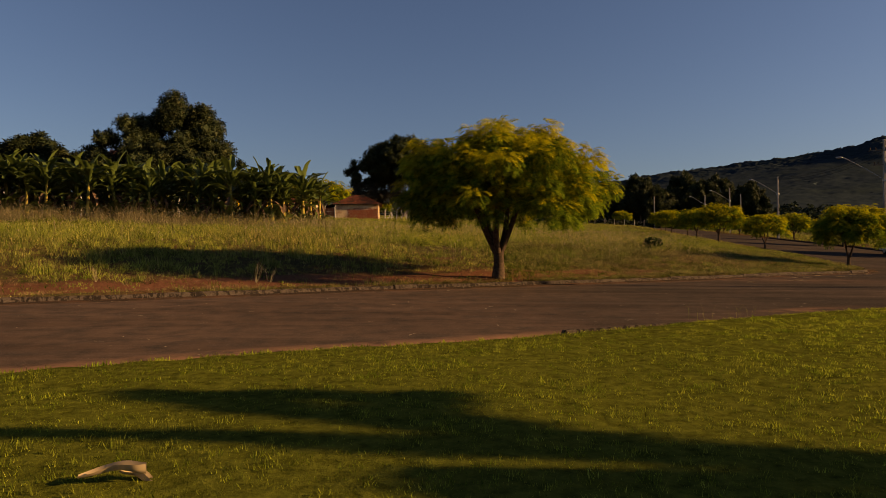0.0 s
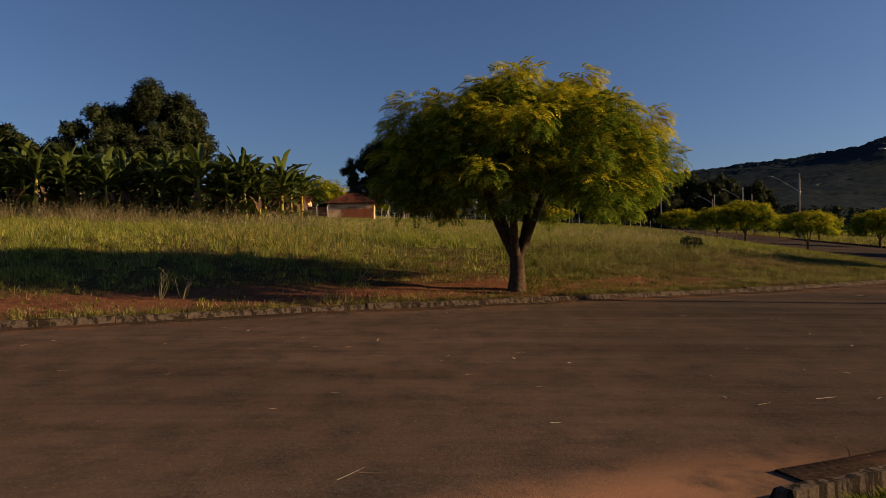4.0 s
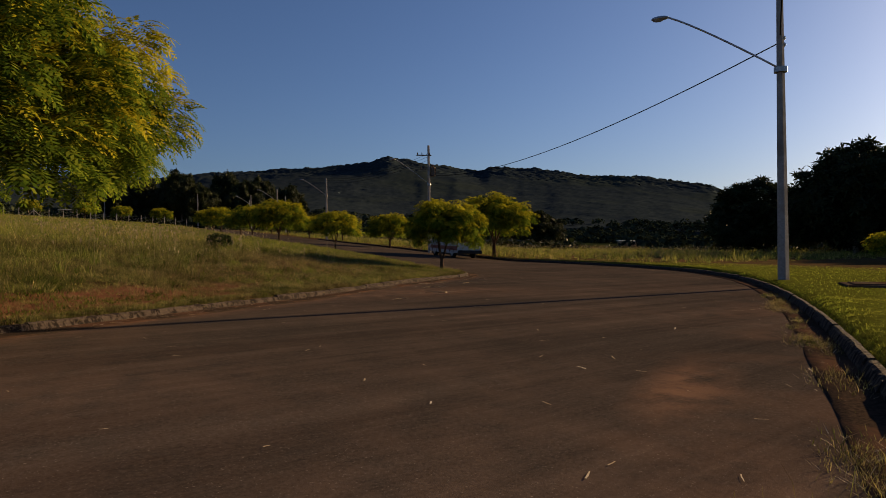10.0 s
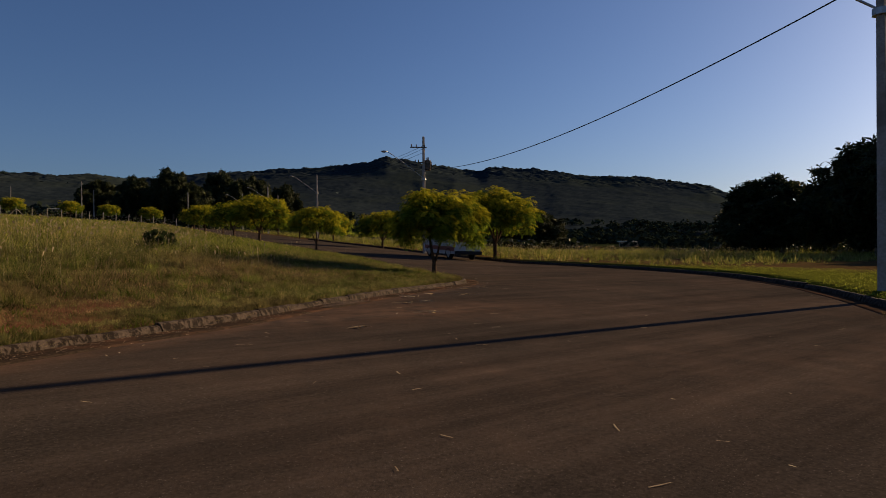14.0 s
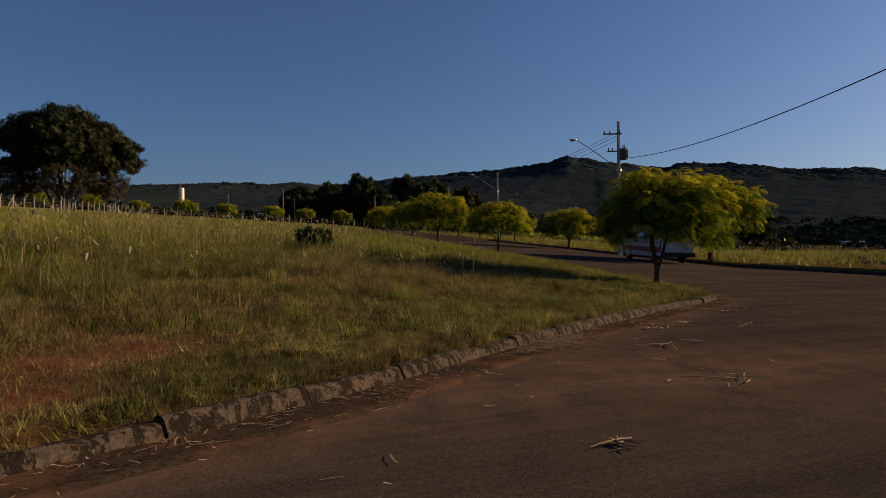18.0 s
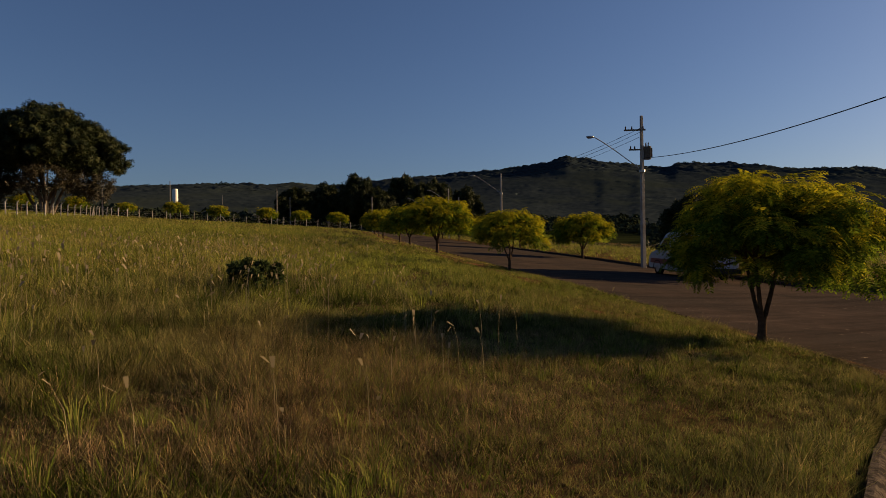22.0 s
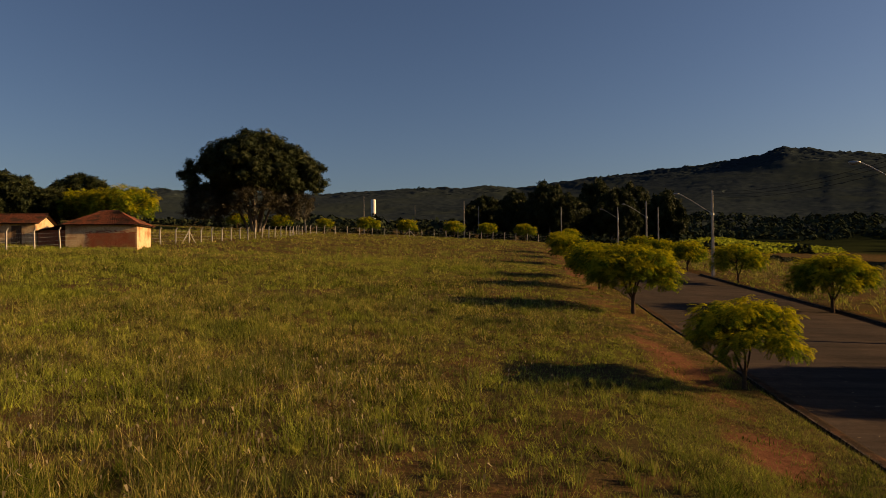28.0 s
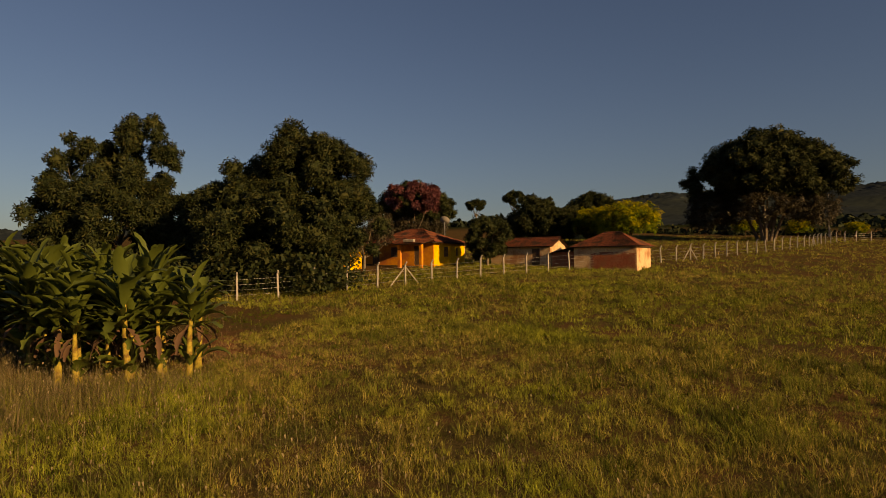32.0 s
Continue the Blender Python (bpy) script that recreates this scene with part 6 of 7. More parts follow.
    part("wheel_cover", q, m_red, spare, "dull red round cover")
    # ladder
    q = bmesh.new()
    for x in (0.38, 0.72):
        rod(q, (x, -2.62, 0.75), (x, -2.58, 2.25), 0.018, n=6)
    for z in (0.85, 1.1, 1.35, 1.6, 1.85, 2.1):
        rod(q, (0.38, -2.61, z), (0.72, -2.61, z), 0.014, n=6)
    part("ladder", q, m_plastic, e, "black rear ladder")
    q = bmesh.new()
    for x in (-0.72, 0.72):
        rod(q, (x, -2.2, 2.36), (x, 0.7, 2.38), 0.022, n=6)
        for y in (-2.1, -1.2, -0.3, 0.6):
            rod(q, (x, y, 2.20), (x, y, 2.37), 0.018, n=6)
    for y in (-2.1, -1.5, -0.9, -0.3, 0.3, 0.6):
        rod(q, (-0.72, y, 2.36), (0.72, y, 2.36), 0.018, n=6)
    part("roof_rack", q, m_plastic, e, "dark tubular roof rack")
    return e


van()


# ---- on the lawn and along the road ----
e = holder("manhole_slab", 20.8, 15.3, at(20.8, 15.3), "square concrete inspection slab set in the lawn", "manhole", "", 26)
bm = bmesh.new()
box(bm, (-0.75, -0.6, -0.1), (0.75, 0.6, 0.07), None, 0.02)
part("frame", bm, M_KERB, e)
bm = bmesh.new()
box(bm, (-0.55, -0.42, 0.072), (0.55, 0.42, 0.095), None, 0.015)
part("lid", bm, M_KERB, e, "stained concrete lid")

bm = bmesh.new()
husk = holder("dry_palm_sheath", -1.60, 3.20, at(-1.60, 3.20) + 0.025, "curled dry pale leaf sheath lying on the lawn", "dry leaf", "", 15)
u, w = np.linspace(0, 1, 12), np.linspace(-1, 1, 7)
U, W = np.meshgrid(u, w)
half = 0.055 * np.sin(np.pi * (0.12 + 0.8 * U)) * (1 + 0.3 * np.sin(9 * U))
v = 0.72 * np.stack([U * 0.42 - 0.2, W * half + 0.03 * np.sin(5 * U), 0.02 + 0.05 * W * W * (0.4 + U) + 0.05 * U * np.sin(3 * U) ** 2], -1).reshape(-1, 3)
i, j = np.meshgrid(np.arange(6), np.arange(11), indexing="ij")
q = i * 12 + j
link_mesh("blade", v, np.stack([q, q + 1, q + 13, q + 12], -1).reshape(-1, 4), M_STRAW, husk, True)
v2 = v * [0.55, 0.8, 1.0] + [0.09, 0.02, 0.02]
link_mesh("blade", v2 @ np.array(Matrix.Rotation(radians(-35), 3, "Y")), np.stack([q, q + 1, q + 13, q + 12], -1).reshape(-1, 4), M_STRAW, husk, True)

# trees on the lawn whose shadows fall across it
def open_crowned_tree(x, y, boughs):
    """A small tree of a few long leafy boughs, each a line of (sideways, height, thickness of its foliage)."""
    e = holder("lawn_tree", x, y, at(x, y), "small open-crowned tree on the lawn that throws long shadows", "tree")
    wood = [limb((0, 0, -0.2), (0, 0, 1.6), 0.07, 0.05, 0.02)]
    P = []
    for line in boughs:
        p = np.array(line, float)
        t = np.linspace(0, 1, 14)
        k = np.linspace(0, 1, len(p))
        q = np.stack([0.12 * np.sin(3 * t + len(P)), np.interp(t, k, p[:, 0]), np.interp(t, k, p[:, 1])], 1)
        wood.append(tube(q, np.linspace(0.035, 0.010, 14), 6))
        n = int(420 * np.linalg.norm(np.diff(q, axis=0), axis=1).sum() * (0.5 + 3 * p[:, 2].mean()))
        u = rng.uniform(0, 1, n)
        thick = np.interp(u, k, p[:, 2]) * (0.55 + 0.8 * lattice(u * 9, u * 0, 1.0, len(P) + 60))
        d = rng.normal(0, 0.5, (n, 3))
        P.append(np.stack([np.interp(u, t, q[:, i]) for i in range(3)], 1) + d * thick[:, None] * [1.5, 1, 1])
    v, f = join(wood)
    link_mesh("trunk", v, f, M_BARK, e, True)
    p = np.concatenate(P)
    tv, tf = spray(5, 0.2)
    v, f = scatter_template(tv, tf, p, rng.uniform(0, 6.3, len(p)), rng.normal(0.4, 0.6, len(p)), rng.uniform(0.07, 0.13, len(p)), rng.normal(0, 0.8, len(p)))
    link_mesh("crown", v, f, M_LEAF_DARK, e)
    return e


open_crowned_tree(9.9, 2.5, (((0, 1.3, 0.02), (0.2, 2.1, 0.12), (0.45, 2.41, 0.18), (0.92, 2.96, 0.19), (1.33, 3.33, 0.17), (1.8, 3.65, 0.07)),
                              ((0.92, 2.85, 0.06), (1.25, 3.05, 0.09), (1.6, 3.05, 0.13), (1.8, 2.96, 0.07)), ((1.5, 3.05, 0.05), (1.72, 3.2, 0.10), (1.82, 3.4, 0.05)),
                              ((0.45, 2.4, 0.06), (0.6, 3.0, 0.12), (0.73, 3.35, 0.13), (0.64, 3.8, 0.10)), ((0.2, 2.1, 0.03), (0.2, 2.7, 0.08), (0.15, 3.0, 0.05)),
                              ((0, 1.4, 0.03), (-0.02, 2.47, 0.12), (-0.05, 2.75, 0.13), (-0.05, 2.95, 0.07))))
low_shrub = leafy_tree("lawn_shrub", 1.6, 0.85, 700, 0.2, M_LEAF_DARK, "round dark shrub on the lawn", "shrub", low=0.1, lobes=18, trunk_r=0.05)
low_shrub.matrix_basis = pose(13.6, 9.9, at(13.6, 9.9))


def litter(name, x, y, length, width, mat, label, lift=0.004, flat=True):
    """Straws and leaf scraps lying on the road."""
    n = len(x)
    tv = np.array([(-0.5, -0.5, 0), (-0.1, -0.5, 0.06), (-0.1, 0.5, 0.08), (-0.5, 0.5, 0), (0.5, -0.3, 0.02), (0.5, 0.3, 0.0)])
    tf = np.array([[0, 1, 2, 3], [1, 4, 5, 2]])
    a = rng.uniform(0, 2 * np.pi, n)
    c, s = np.cos(a), np.sin(a)
    z = np.maximum(road_level(x, y), np.where((looked_up(TABLE_SIDE, x, y) < 0), -9, looked_up(TABLE_Z, x, y))) + lift
    X = tv[None, :, 0] * length[:, None]
    Y = tv[None, :, 1] * width[:, None] + 0.12 * length[:, None] * tv[None, :, 0] ** 2
    v = np.stack([x[:, None] + X * c[:, None] - Y * s[:, None], y[:, None] + X * s[:, None] + Y * c[:, None],
                  z[:, None] + tv[None, :, 2] * 0.12 * length[:, None] + 0.004], -1)
    f = tf[None] + (np.arange(n) * 6)[:, None, None]
    return tagged(link_mesh(name, v.reshape(-1, 3), f.reshape(-1, 4), mat), label, "litter", kind="stuff")


x, y = spread(5200, -10, 32, 6, 50)
di = looked_up(TABLE_IN, x, y)
keep = (looked_up(TABLE_SIDE, x, y) < 0) & (rng.uniform(0, 1, len(x)) < 0.28 + 0.6 * np.exp(-di / 1.5)) & (lattice(x, y, 3.5, 31) > 0.30)
x, y = x[keep], y[keep]
litter("straw_litter", x, y, rng.gamma(2.0, 0.035, len(x)) + 0.02, rng.uniform(0.006, 0.014, len(x)), M_STRAW, "scattered pale straws and twigs on the asphalt")
near = np.where((INNER[:, 0] > 0) & (INNER[:, 1] < 29))[0]
k = rng.choice(near, 800)
off = np.abs(rng.normal(0, 0.12, 800)) + 0.03
t = np.gradient(INNER, axis=0)
t /= np.linalg.norm(t, axis=1)[:, None]
x, y = INNER[k, 0] + t[k, 1] * off + rng.normal(0, 0.25, 800) * t[k, 0], INNER[k, 1] - t[k, 0] * off + rng.normal(0, 0.25, 800) * t[k, 1]
keep = (looked_up(TABLE_SIDE, x, y) < 0) & (lattice(k * 0.5, k * 0.0, 1.4, 34) > 0.4)
litter("kerb_straw", x[keep], y[keep], rng.gamma(2.0, 0.03, keep.sum()) + 0.02, rng.uniform(0.004, 0.009, keep.sum()), M_STRAW, "pale straw gathered along the foot of the kerb", 0.02)
# drifts of leaves against the kerb, thickest near the corner
near = np.where((INNER[:, 0] > -12) & (INNER[:, 1] < 32))[0]
k = rng.choice(near, 3000)
off = np.abs(rng.normal(0, 0.12, 3000)) + 0.02
t = np.gradient(INNER, axis=0)
t /= np.linalg.norm(t, axis=1)[:, None]
x, y = INNER[k, 0] + t[k, 1] * off + rng.normal(0, 0.25, 3000) * t[k, 0], INNER[k, 1] - t[k, 0] * off + rng.normal(0, 0.25, 3000) * t[k, 1]
keep = (x > -12) & (y < 32) & (looked_up(TABLE_SIDE, x, y) < 0) & (lattice(k * 0.5, k * 0, 2.2, 33) + 0.35 * np.exp(-((x - 12.2) ** 2 + (y - 23.9) ** 2) / 3) > 0.42)
litter("leaf_litter", x[keep], y[keep], rng.uniform(0.02, 0.085, keep.sum()), rng.uniform(0.005, 0.014, keep.sum()), M_LEAF_DRY, "drifts of dry brown leaves in the gutter", 0.016)
x, y = rng.normal(11.5, 0.30, 2600), rng.normal(0, 0.11, 2600)
y = 23.76 + 0.53 * (x - 11.5) + y
keep = (looked_up(TABLE_SIDE, x, y) < 0)
x, y = x[keep], y[keep]
litter("leaf_pile", x, y, rng.uniform(0.02, 0.07, len(x)), rng.uniform(0.010, 0.026, len(x)), M_LEAF_DRY, "heap of dry leaves swept against the kerb", 0.012)
litter("leaf_pile", x[::7] + 0.02, y[::7], rng.uniform(0.02, 0.08, len(x[::7])), rng.uniform(0.010, 0.026, len(x[::7])), M_LEAF_DRY, "upper leaves of the heap against the kerb", 0.04)


def twigs(spots):
    """Dry twigs dropped in loose tangles on the asphalt."""
    w = []
    for x, y, n, size in spots:
        z = float(road_level(x, y)) + 0.014
        w += [limb((x + rng.normal(0, size * 0.5), y + rng.normal(0, size * 0.5), z + rng.uniform(0, 0.01)),
                   (x + rng.normal(0, size), y + rng.normal(0, size), z + rng.uniform(0, 0.015)), 0.005, 0.002, 0.07, 5, 6) for _ in range(n)]
    v, f = join(w)
    tagged(link_mesh("dry_twigs", v, f, M_STRAW, smooth=True), "tangles of pale dry twigs lying on the asphalt", "twigs", kind="stuff")


twigs(((13.5, 24.35, 10, 0.13), (14.5, 24.75, 9, 0.14), (16.3, 25.7, 10, 0.16), (12.7, 23.2, 8, 0.12), (9.95, 20.6, 12, 0.10), (12.0, 21.6, 7, 0.2), (15.2, 24.3, 8, 0.16), (17.2, 26.0, 9, 0.16), (13.2, 23.3, 7, 0.16)))


# ---- grass ----
def blades(name, x, y, h, w, mat, label, dx, dy, segs=2):
    """Grass blades as tapering bent strips in one mesh; dx, dy: how far each tip hangs over."""
    n = len(x)
    z = looked_up(TABLE_Z, x, y)
    a = np.arctan2(dy, dx) + rng.normal(0, 0.5, n)
    s = np.stack([-np.sin(a) * w / 2, np.cos(a) * w / 2, np.zeros(n)], 1)
    base = np.stack([x, y, z - 0.02], 1)
    t = base + np.stack([dx, dy, h], 1)
    if segs == 2:
        m = base + np.stack([dx * 0.3, dy * 0.3, h * 0.65], 1)
        v = np.stack([base - s, base + s, m + s * 0.75, m - s * 0.75, t], 1).reshape(-1, 3)
        o = np.arange(n)[:, None] * 5
        f = [o + np.array([[0, 1, 2, 3]]), o + np.array([[3, 2, 4]])]
    else:
        v = np.stack([base - s, base + s, t], 1).reshape(-1, 3)
        f = np.arange(n)[:, None] * 3 + np.array([[0, 1, 2]])
    return tagged(link_mesh(name, v, f, mat), label, "grass", kind="stuff")


def field_height(x, y):
    """How tall the field's grass grows."""
    di = looked_up(TABLE_IN, x, y)
    k = 0.085 + 0.07 * step(1.5, 5, di) + 0.09 * step(5, 14, di)
    return k * (0.30 + 1.4 * lattice(x, y, 0.75, 21)) * (0.65 + 0.7 * lattice(x, y, 5, 22))


def tufts(n, per, x0, x1, y0, y1, width, segs, grow, wide, label, where=None, mat=None, name="field_grass"):
    """Field grass in tufts whose blades spread outwards."""
    x, y = spread(n, x0, x1, y0, y1)
    di, do = looked_up(TABLE_IN, x, y), looked_up(TABLE_OUT, x, y)
    keep = ~(looked_up(TABLE_SIDE, x, y) < 0) & (np.minimum(di, do) > 0.13)
    if where is not None:
        keep &= where(x, y, di, do)
    else:
        keep &= (di < do) & (rng.uniform(0, 1, n) > 0.85 * soil_mask(x, y)) & (rng.uniform(0, 1, n) < 0.35 + lattice(x, y, 1.3, 23)) & (rng.uniform(0, 1, n) > 0.9 * dry_mask(x, y))
    x, y = x[keep], y[keep]
    n = len(x)
    h = np.maximum(field_height(x, y) * rng.uniform(0.6, 1.5, n), 0.07 * rng.uniform(0.6, 1.4, n)) * grow
    a, r = rng.uniform(0, 2 * np.pi, (n, per)), rng.uniform(0, 1, (n, per))
    ox, oy = np.cos(a) * r, np.sin(a) * r
    hh = h[:, None] * rng.uniform(0.25, 1.2, (n, per)) ** 0.9
    bx, by = x[:, None] + ox * wide, y[:, None] + oy * wide
    lean = hh * rng.uniform(0.1, 1.5, (n, per))
    blades(name, bx.ravel(), by.ravel(), hh.ravel(), (width * rng.uniform(0.6, 1.3, (n, per))).ravel(), mat or M_GRASS, label, (ox * lean + rng.normal(0, 0.5, (n, per)) * hh).ravel(), (oy * lean + rng.normal(0, 0.5, (n, per)) * hh).ravel(), segs)


MIXED = "mixed green and straw-coloured field grass"
tufts(36000, 11, 2.5, 22, 19.5, 36, 0.0075, 1, 1.15, 0.10, MIXED, None, M_GRASS_DULL)
tufts(60000, 8, 2.5, 20, 20, 33, 0.006, 1, 0.95, 0.12, "parched reddish grass near the kerb", lambda x, y, di, do: (di < do) & (rng.uniform(0, 1, len(x)) < dry_mask(x, y)), M_RED_GRASS, "parched_grass")
tufts(30000, 12, -14, 26, 34, 62, 0.015, 1, 1.0, 0.24, MIXED)
tufts(19000, 10, -30, 32, 58, 96, 0.028, 1, 1.05, 0.34, MIXED)
tufts(17000, 7, -60, 60, 90, 178, 0.06, 1, 1.1, 0.45, "distant mixed field grass")
tufts(15000, 11, -22, 5, 10, 38, 0.014, 1, 1.15, 0.18, MIXED)
edge = lambda x, y, di, do: (di < do) & (di < 2.4) & (lattice(x, y, 0.9, 91) > 0.2) & (soil_mask(x, y) < 0.3)
tufts(42000, 8, -13, 24, 12, 46, 0.009, 1, 1.3, 0.08, "grass hanging over the kerb", lambda x, y, di, do: edge(x, y, di, do) & (x > 4), M_GRASS_DULL, "verge_grass")
tufts(26000, 8, -24, 5, 2, 24, 0.010, 1, 1.0, 0.09, "dry brownish grass along the kerb", lambda x, y, di, do: (di < do) & (di < 0.75 + 0.5 * lattice(x, y, 1.1, 92)) & (lattice(x, y, 0.8, 93) > 0.3), M_RED_GRASS, "verge_grass")
tufts(9000, 9, -24, 6, 2, 26, 0.010, 1, 1.1, 0.10, "dry tufts on the red earth", lambda x, y, di, do: (di < do) & (di > 0.8) & (di < 3.2) & (lattice(x, y, 0.6, 94) > 0.52), M_RED_GRASS, "verge_grass")
# short mixed grass close to the kerb corner
tufts(70000, 8, 3, 18, 19, 33, 0.0055, 1, 0.9, 0.07, "short half-dry grass behind the kerb", lambda x, y, di, do: (di < do) & (rng.uniform(0, 1, len(x)) > 0.75 * soil_mask(x, y)), M_GRASS_DULL, "short_grass")
tufts(34000, 8, 11, 23, 24, 46, 0.009, 1, 0.85, 0.08, "short green grass on the verge", lambda x, y, di, do: (di < do) & (di < 4.5) & (rng.uniform(0, 1, len(x)) > 0.85 * soil_mask(x, y)), M_GRASS_LUSH, "short_grass")


tufts(16000, 9, -18, -3, 40, 56, 0.014, 1, 0.9, 0.14, "parched reddish grass beside the bananas", lambda x, y, di, do: rng.uniform(0, 1, len(x)) < 1.3 * np.exp(-((x + 9.5) ** 2 / 14 + (y - 48) ** 2 / 16)) + 0.9 * np.exp(-((x + 12) ** 2 / 10 + (y - 42.5) ** 2 / 5)), M_RED_GRASS, "parched_grass")


def tussocks(n, per, x0, x1, y0, y1, tall, width, mat, label, patch):
    """Taller clumps of grass standing out of the field, each arching outwards."""
    x, y = spread(n, x0, x1, y0, y1)
    di, do = looked_up(TABLE_IN, x, y), looked_up(TABLE_OUT, x, y)
    keep = (di < do) & (di > 1.2) & (looked_up(TABLE_SIDE, x, y) > 0) & (lattice(x, y, 3.2, patch) + 0.4 * lattice(x, y, 9, patch + 1) > 0.66) & (soil_mask(x, y) < 0.2)
    x, y = x[keep], y[keep]
    n = len(x)
    h = tall * rng.uniform(0.55, 1.3, n) * (0.55 + 0.45 * step(1.5, 8, di[keep]))
    a, r = rng.uniform(0, 2 * np.pi, (n, per)), rng.uniform(0, 1, (n, per)) ** 0.6
    hh = h[:, None] * rng.uniform(0.5, 1.1, (n, per))
    lean = hh * (0.15 + 0.75 * r * rng.uniform(0.5, 1.2, (n, per)))
    ox, oy = np.cos(a), np.sin(a)
    blades("grass_tussock", (x[:, None] + ox * r * 0.45 * h[:, None]).ravel(), (y[:, None] + oy * r * 0.45 * h[:, None]).ravel(), hh.ravel(), np.full(n * per, width), mat, label, (ox * lean).ravel(), (oy * lean).ravel(), 2)


tussocks(900, 34, 2, 22, 22, 38, 0.30, 0.007, M_GRASS_LUSH, "arching clumps of taller green grass", 101)
tussocks(1500, 30, -14, 26, 34, 60, 0.36, 0.012, M_GRASS_LUSH, "arching clumps of taller green grass", 103)
tussocks(1500, 24, -14, 26, 30, 62, 0.34, 0.012, M_GRASS, "clumps of straw-tipped grass", 105)
tussocks(1700, 18, -30, 34, 58, 110, 0.45, 0.026, M_GRASS_LUSH, "arching clumps of taller green grass", 107)
tussocks(1000, 26, -22, 6, 16, 40, 0.40, 0.013, M_GRASS_LUSH, "arching clumps of taller green grass", 109)
tufts(12000, 8, 36, 125, 30, 160, 0.05, 1, 1.9, 0.2, "tall golden grass beyond the road", lambda x, y, di, do: (do < di) & (x > 33.5 + 0.25 * np.maximum(0, 34 - y)) & (x + 0.55 * y < 152))

weedy = lambda x, y, di, do: (di < do) & (lattice(x, y, 2.6, 81) + 0.5 * lattice(x, y, 0.8, 82) > 0.74)
tufts(26000, 9, 2, 22, 19.5, 40, 0.014, 1, 0.9, 0.10, "patches of darker green weeds in the field", weedy, M_GRASS_GREEN, "field_weeds")
tufts(24000, 8, -25, 30, 14, 85, 0.026, 1, 1.0, 0.16, "patches of darker green weeds in the field", weedy, M_GRASS_GREEN, "field_weeds")


def seed_stalks(n, x0, x1, y0, y1, tall, where):
    """Tall thin stalks with feathery heads above the grass."""
    x, y = spread(n, x0, x1, y0, y1)
    di, do = looked_up(TABLE_IN, x, y), looked_up(TABLE_OUT, x, y)
    keep = where(x, y, di, do) & ~(looked_up(TABLE_SIDE, x, y) < 0)
    x, y = x[keep], y[keep]
    n = len(x)
    h = tall * rng.uniform(0.6, 1.25, n)
    a = rng.uniform(0, 2 * np.pi, n)
    dx, dy = np.cos(a) * h * rng.uniform(0.05, 0.3, n), np.sin(a) * h * rng.uniform(0.05, 0.3, n)
    blades("grass_stalks", x, y, h, np.full(n, 0.0045), M_SEED, "tall dry grass stalks", dx, dy, 2)
    z = looked_up(TABLE_Z, x, y) + h
    tv = np.array([(0, -0.05, 0), (0.45, -0.11, -0.02), (0.45, 0.11, -0.02), (0, 0.05, 0), (1, 0, -0.18)])
    v1, f1 = scatter_template(tv, np.array([[0, 1, 2, 3]]), np.stack([x + dx * 0.9, y + dy * 0.9, z - 0.1 * h], 1), a, rng.uniform(-1.4, -0.5, n), 0.16 * rng.uniform(0.6, 1.3, n))
    tagged(link_mesh("grass_seed_heads", v1, f1, M_SEED), "pale feathery grass seed heads", "grass", kind="stuff")


seed_stalks(170, 0, 16, 24, 44, 0.9, lambda x, y, di, do: (di < do) & (di > 2.5) & (lattice(x, y, 3, 46) > 0.45))
seed_stalks(2600, -10, 13, 29, 46, 0.72, lambda x, y, di, do: (di < do) & (di > 7) & (lattice(x, y, 4, 47) > 0.35))
tufts(7000, 9, -12, 12, 30, 48, 0.011, 1, 1.9, 0.13, "taller straw-tipped grass on the rise", lambda x, y, di, do: (di < do) & (di > 7) & (lattice(x, y, 3, 48) > 0.4), M_GRASS, "tall_grass")
seed_stalks(4200, -30, 24, 22, 62, 0.55, lambda x, y, di, do: (di < do) & (di > 3) & (lattice(x, y, 4, 41) > 0.5))
seed_stalks(3400, -44, -6, 37, 46, 0.95, lambda x, y, di, do: (di < do) & (lattice(x, y, 5, 42) > 0.3) & (y > 38 + 3 * lattice(x, y, 3, 43)) & (soil_mask(x, y) < 0.4))
tufts(4600, 9, -46, -7, 38, 46, 0.02, 1, 2.6, 0.16, "tall dry grass in front of the bananas", lambda x, y, di, do: (di < do) & (y > 38 + 4 * lattice(x, y, 4, 44)) & (soil_mask(x, y) < 0.4), M_DRY_GRASS, "tall_grass")
seed_stalks(5000, 36, 100, 34, 110, 0.9, lambda x, y, di, do: (do < di) & (do > 2.0) & (x + 0.55 * y < 152) & (lattice(x, y, 6, 45) > 0.3))


def lawn(n, x0, x1, y0, y1, h, w):
    x, y = spread(n, x0, x1, y0, y1)
    di, do = looked_up(TABLE_IN, x, y), looked_up(TABLE_OUT, x, y)
    keep = ~(looked_up(TABLE_SIDE, x, y) < 0) & (do < di) & (do > 0.12)
    x, y = x[keep], y[keep]
    n = len(x)
    hh = h * rng.uniform(0.5, 1.2, n) * (0.25 + 1.5 * lattice(x, y, 0.09, 51)) * (0.7 + 0.6 * lattice(x, y, 0.5, 52))
    a = rng.uniform(0, 2 * np.pi, n)
    l = hh * rng.uniform(0.1, 0.8, n)
    blades("lawn_grass", x, y, hh, w * rng.uniform(0.6, 1.3, n), M_LAWN, "short mown green lawn grass", np.cos(a) * l, np.sin(a) * l, 1)


lawn(380000, -7, 8, 1.0, 12.5, 0.036, 0.009)
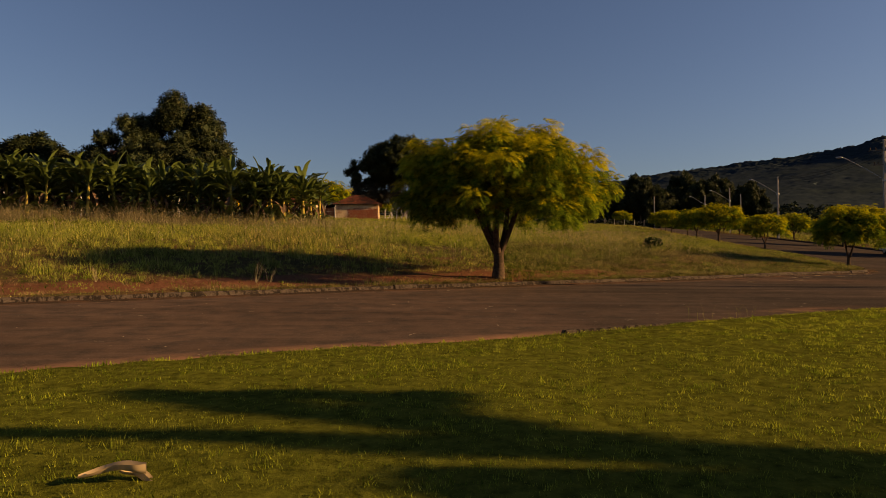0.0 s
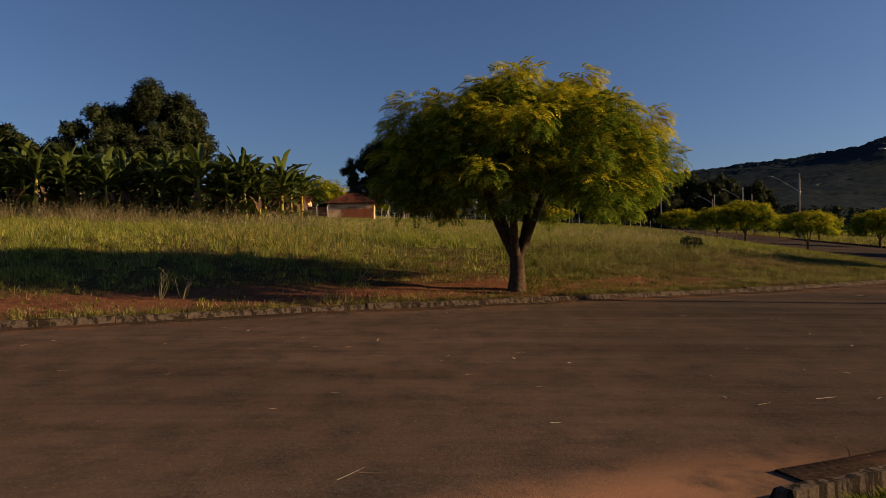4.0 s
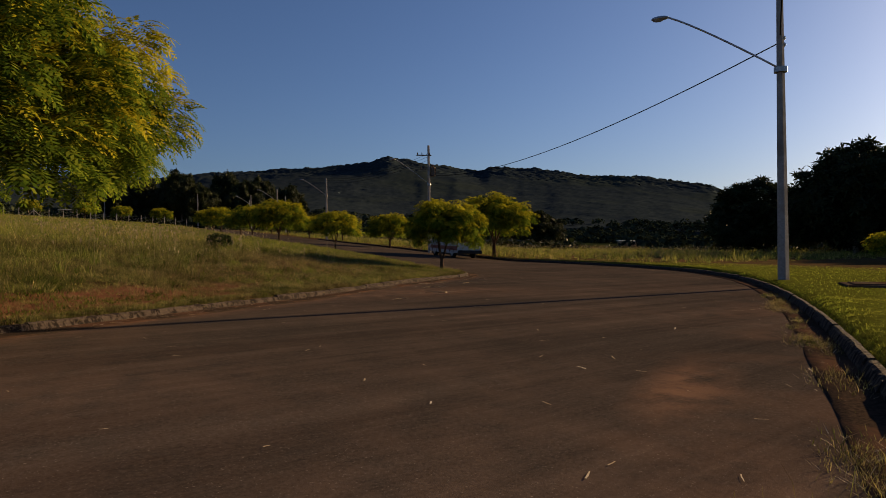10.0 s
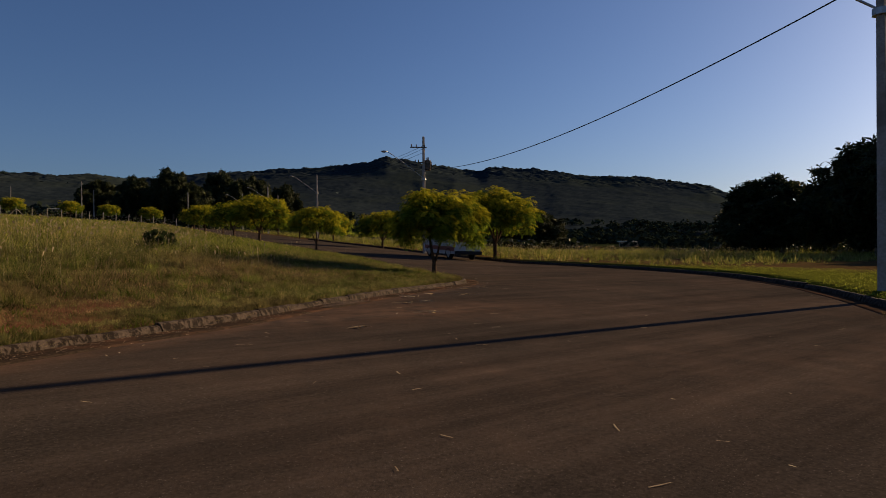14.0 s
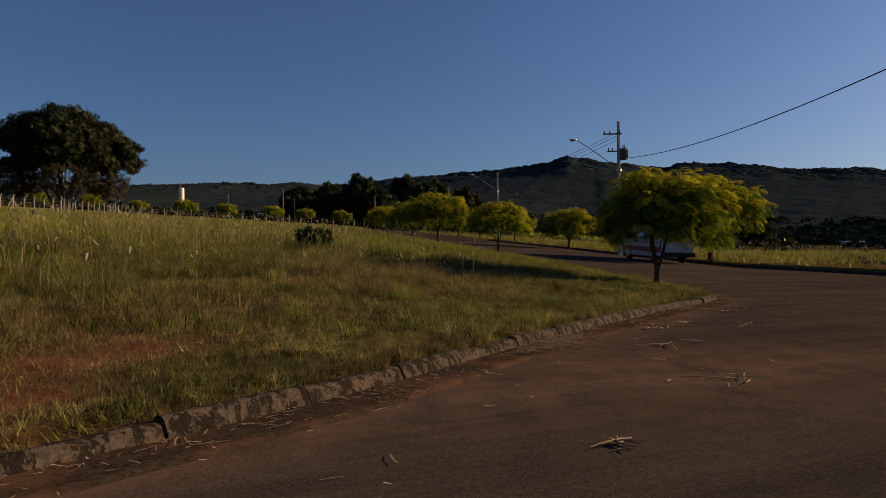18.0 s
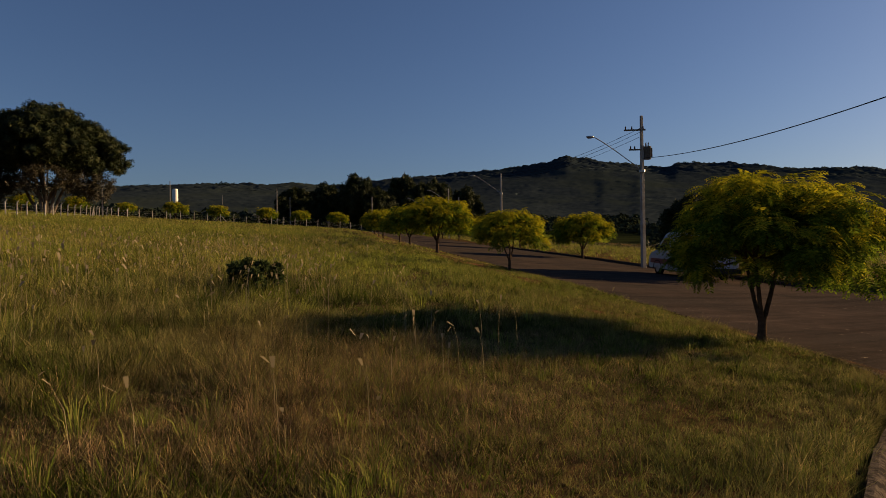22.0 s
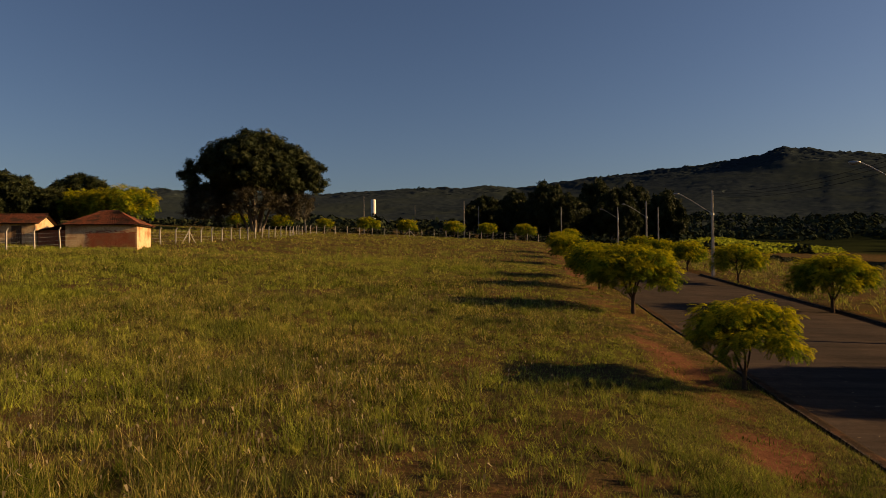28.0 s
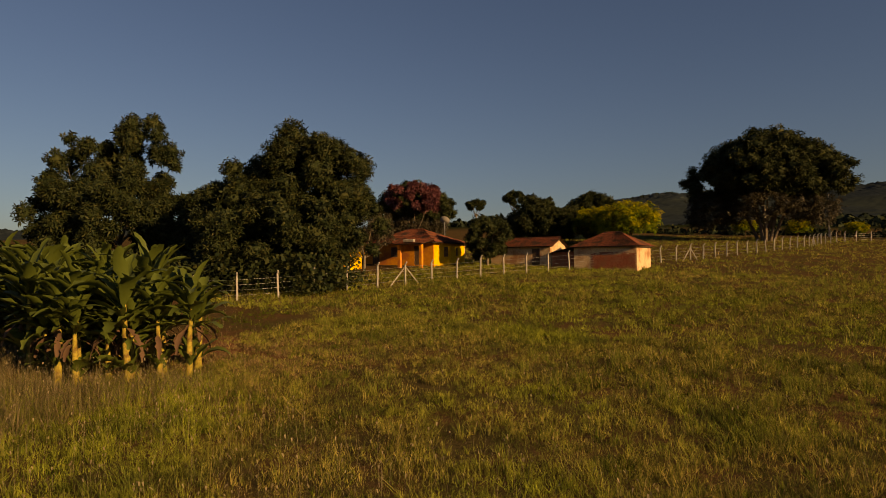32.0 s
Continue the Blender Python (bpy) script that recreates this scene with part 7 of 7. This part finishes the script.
lawn(230000, 3, 16, 5, 16, 0.032, 0.008)
lawn(90000, 12, 40, 5, 32, 0.045, 0.020)
k = rng.choice(np.where((OUTER[:, 0] > -6) & (OUTER[:, 1] < 22))[0], 15000)
t = np.gradient(OUTER, axis=0)
t /= np.linalg.norm(t, axis=1)[:, None]
o = rng.uniform(0.05, 0.26, len(k))
x, y = OUTER[k, 0] + t[k, 1] * o + t[k, 0] * rng.uniform(-0.3, 0.3, len(k)), OUTER[k, 1] - t[k, 0] * o + t[k, 1] * rng.uniform(-0.3, 0.3, len(k))
h = rng.uniform(0.015, 0.045, len(k))
blades("lawn_edge_grass", x, y, h + 0.02, np.full(len(k), 0.008), M_LAWN, "untrimmed lawn grass at the kerb", -t[k, 1] * h * 0.8, t[k, 0] * h * 0.8, 2)

# clumps of weeds and dry grass along the road's edge by the lawn
mid_k = rng.choice(np.where((OUTER[:, 0] > 2.5) & (OUTER[:, 0] < 19))[0], 26)
into = rng.uniform(0.14, 0.40, 26)
cx, cy = OUTER[mid_k, 0] - t[mid_k, 1] * into, OUTER[mid_k, 1] + t[mid_k, 0] * into
wide = rng.uniform(0.04, 0.12, 26)
pick = rng.choice(26, 6500, p=wide / wide.sum())
al, ac = rng.normal(0, 1, 6500) * wide[pick] * 3.0, rng.normal(0, 1, 6500) * wide[pick]
x, y = cx[pick] + t[mid_k[pick], 0] * al - t[mid_k[pick], 1] * ac, cy[pick] + t[mid_k[pick], 1] * al + t[mid_k[pick], 0] * ac
keep = (looked_up(TABLE_SIDE, x, y) < 0)
x, y = x[keep], y[keep]
a, h = rng.uniform(0, 6.3, len(x)), rng.gamma(2.0, 0.015, len(x)) + 0.005
blades("gutter_weeds", x, y, h + 0.09, np.full(len(x), 0.007), M_GRASS_DULL, "dry weeds growing at the road's edge", np.cos(a) * h * 0.9, np.sin(a) * h * 0.9, 2)
x, y, h = x[::3] + rng.normal(0, 0.04, len(x[::3])), y[::3] + rng.normal(0, 0.04, len(y[::3])), rng.uniform(0.01, 0.05, len(x[::3]))
a = rng.uniform(0, 6.3, len(x))
blades("gutter_straw", x, y, h + 0.085, np.full(len(x), 0.009), M_STRAW, "dead straw lying among the weeds", np.cos(a) * 0.12, np.sin(a) * 0.12, 2)
x, y = rng.normal(5.0, 0.6, 30), rng.normal(10.55, 0.2, 30)
a, h = rng.uniform(0, 6.3, len(x)), rng.uniform(0.2, 0.5, len(x))
blades("tall_weeds", x, y, h, np.full(len(x), 0.003), M_GRASS, "thin dry weeds at the road's edge", np.cos(a) * h * 0.35, np.sin(a) * h * 0.35, 2)

# grass and straw hanging over the field's kerb
k = rng.choice(np.where((INNER[:, 0] > -6) & (INNER[:, 1] < 32))[0], 26000)
k = k[lattice(k * 0.5, k * 0.0, 1.1, 98) > 0.35]
t = np.gradient(INNER, axis=0)
t /= np.linalg.norm(t, axis=1)[:, None]
o, l = rng.uniform(0.08, 0.34, len(k)), rng.uniform(-0.3, 0.3, len(k))
x, y = INNER[k, 0] - t[k, 1] * o + t[k, 0] * l, INNER[k, 1] + t[k, 0] * o + t[k, 1] * l
h = rng.uniform(0.05, 0.16, len(k))
over = h * rng.uniform(0.1, 1.3, len(k))
blades("kerb_grass", x, y, h, np.full(len(k), 0.007), M_GRASS_DULL, "grass and straw hanging over the kerb", t[k, 1] * over + rng.normal(0, 0.03, len(k)), -t[k, 0] * over + rng.normal(0, 0.03, len(k)), 2)

# bare dead weeds standing on the red earth
for x, y, tall in ((-4.95, 17.05, 0.55), (-4.6, 17.2, 0.4), (-8.4, 15.6, 0.35)):
    e = holder("dead_weed", x, y, at(x, y), "bare dead weed with forked grey stalks on the red earth", "weed")
    stalks = []
    for i in range(5):
        a, l = rng.uniform(0, 6.3), tall * rng.uniform(0.6, 1.1)
        tip = (0.35 * l * math.cos(a), 0.35 * l * math.sin(a), l)
        stalks.append(limb((0, 0, -0.03), tip, 0.007, 0.004, 0.15, 5))
        stalks.append(limb((tip[0] * 0.6, tip[1] * 0.6, l * 0.6), (tip[0] * 1.5, tip[1] * 0.4, l * 0.95), 0.004, 0.002, 0.1, 5))
    v, f = join(stalks)
    link_mesh("stalk", v, f, M_SEED, e, True)
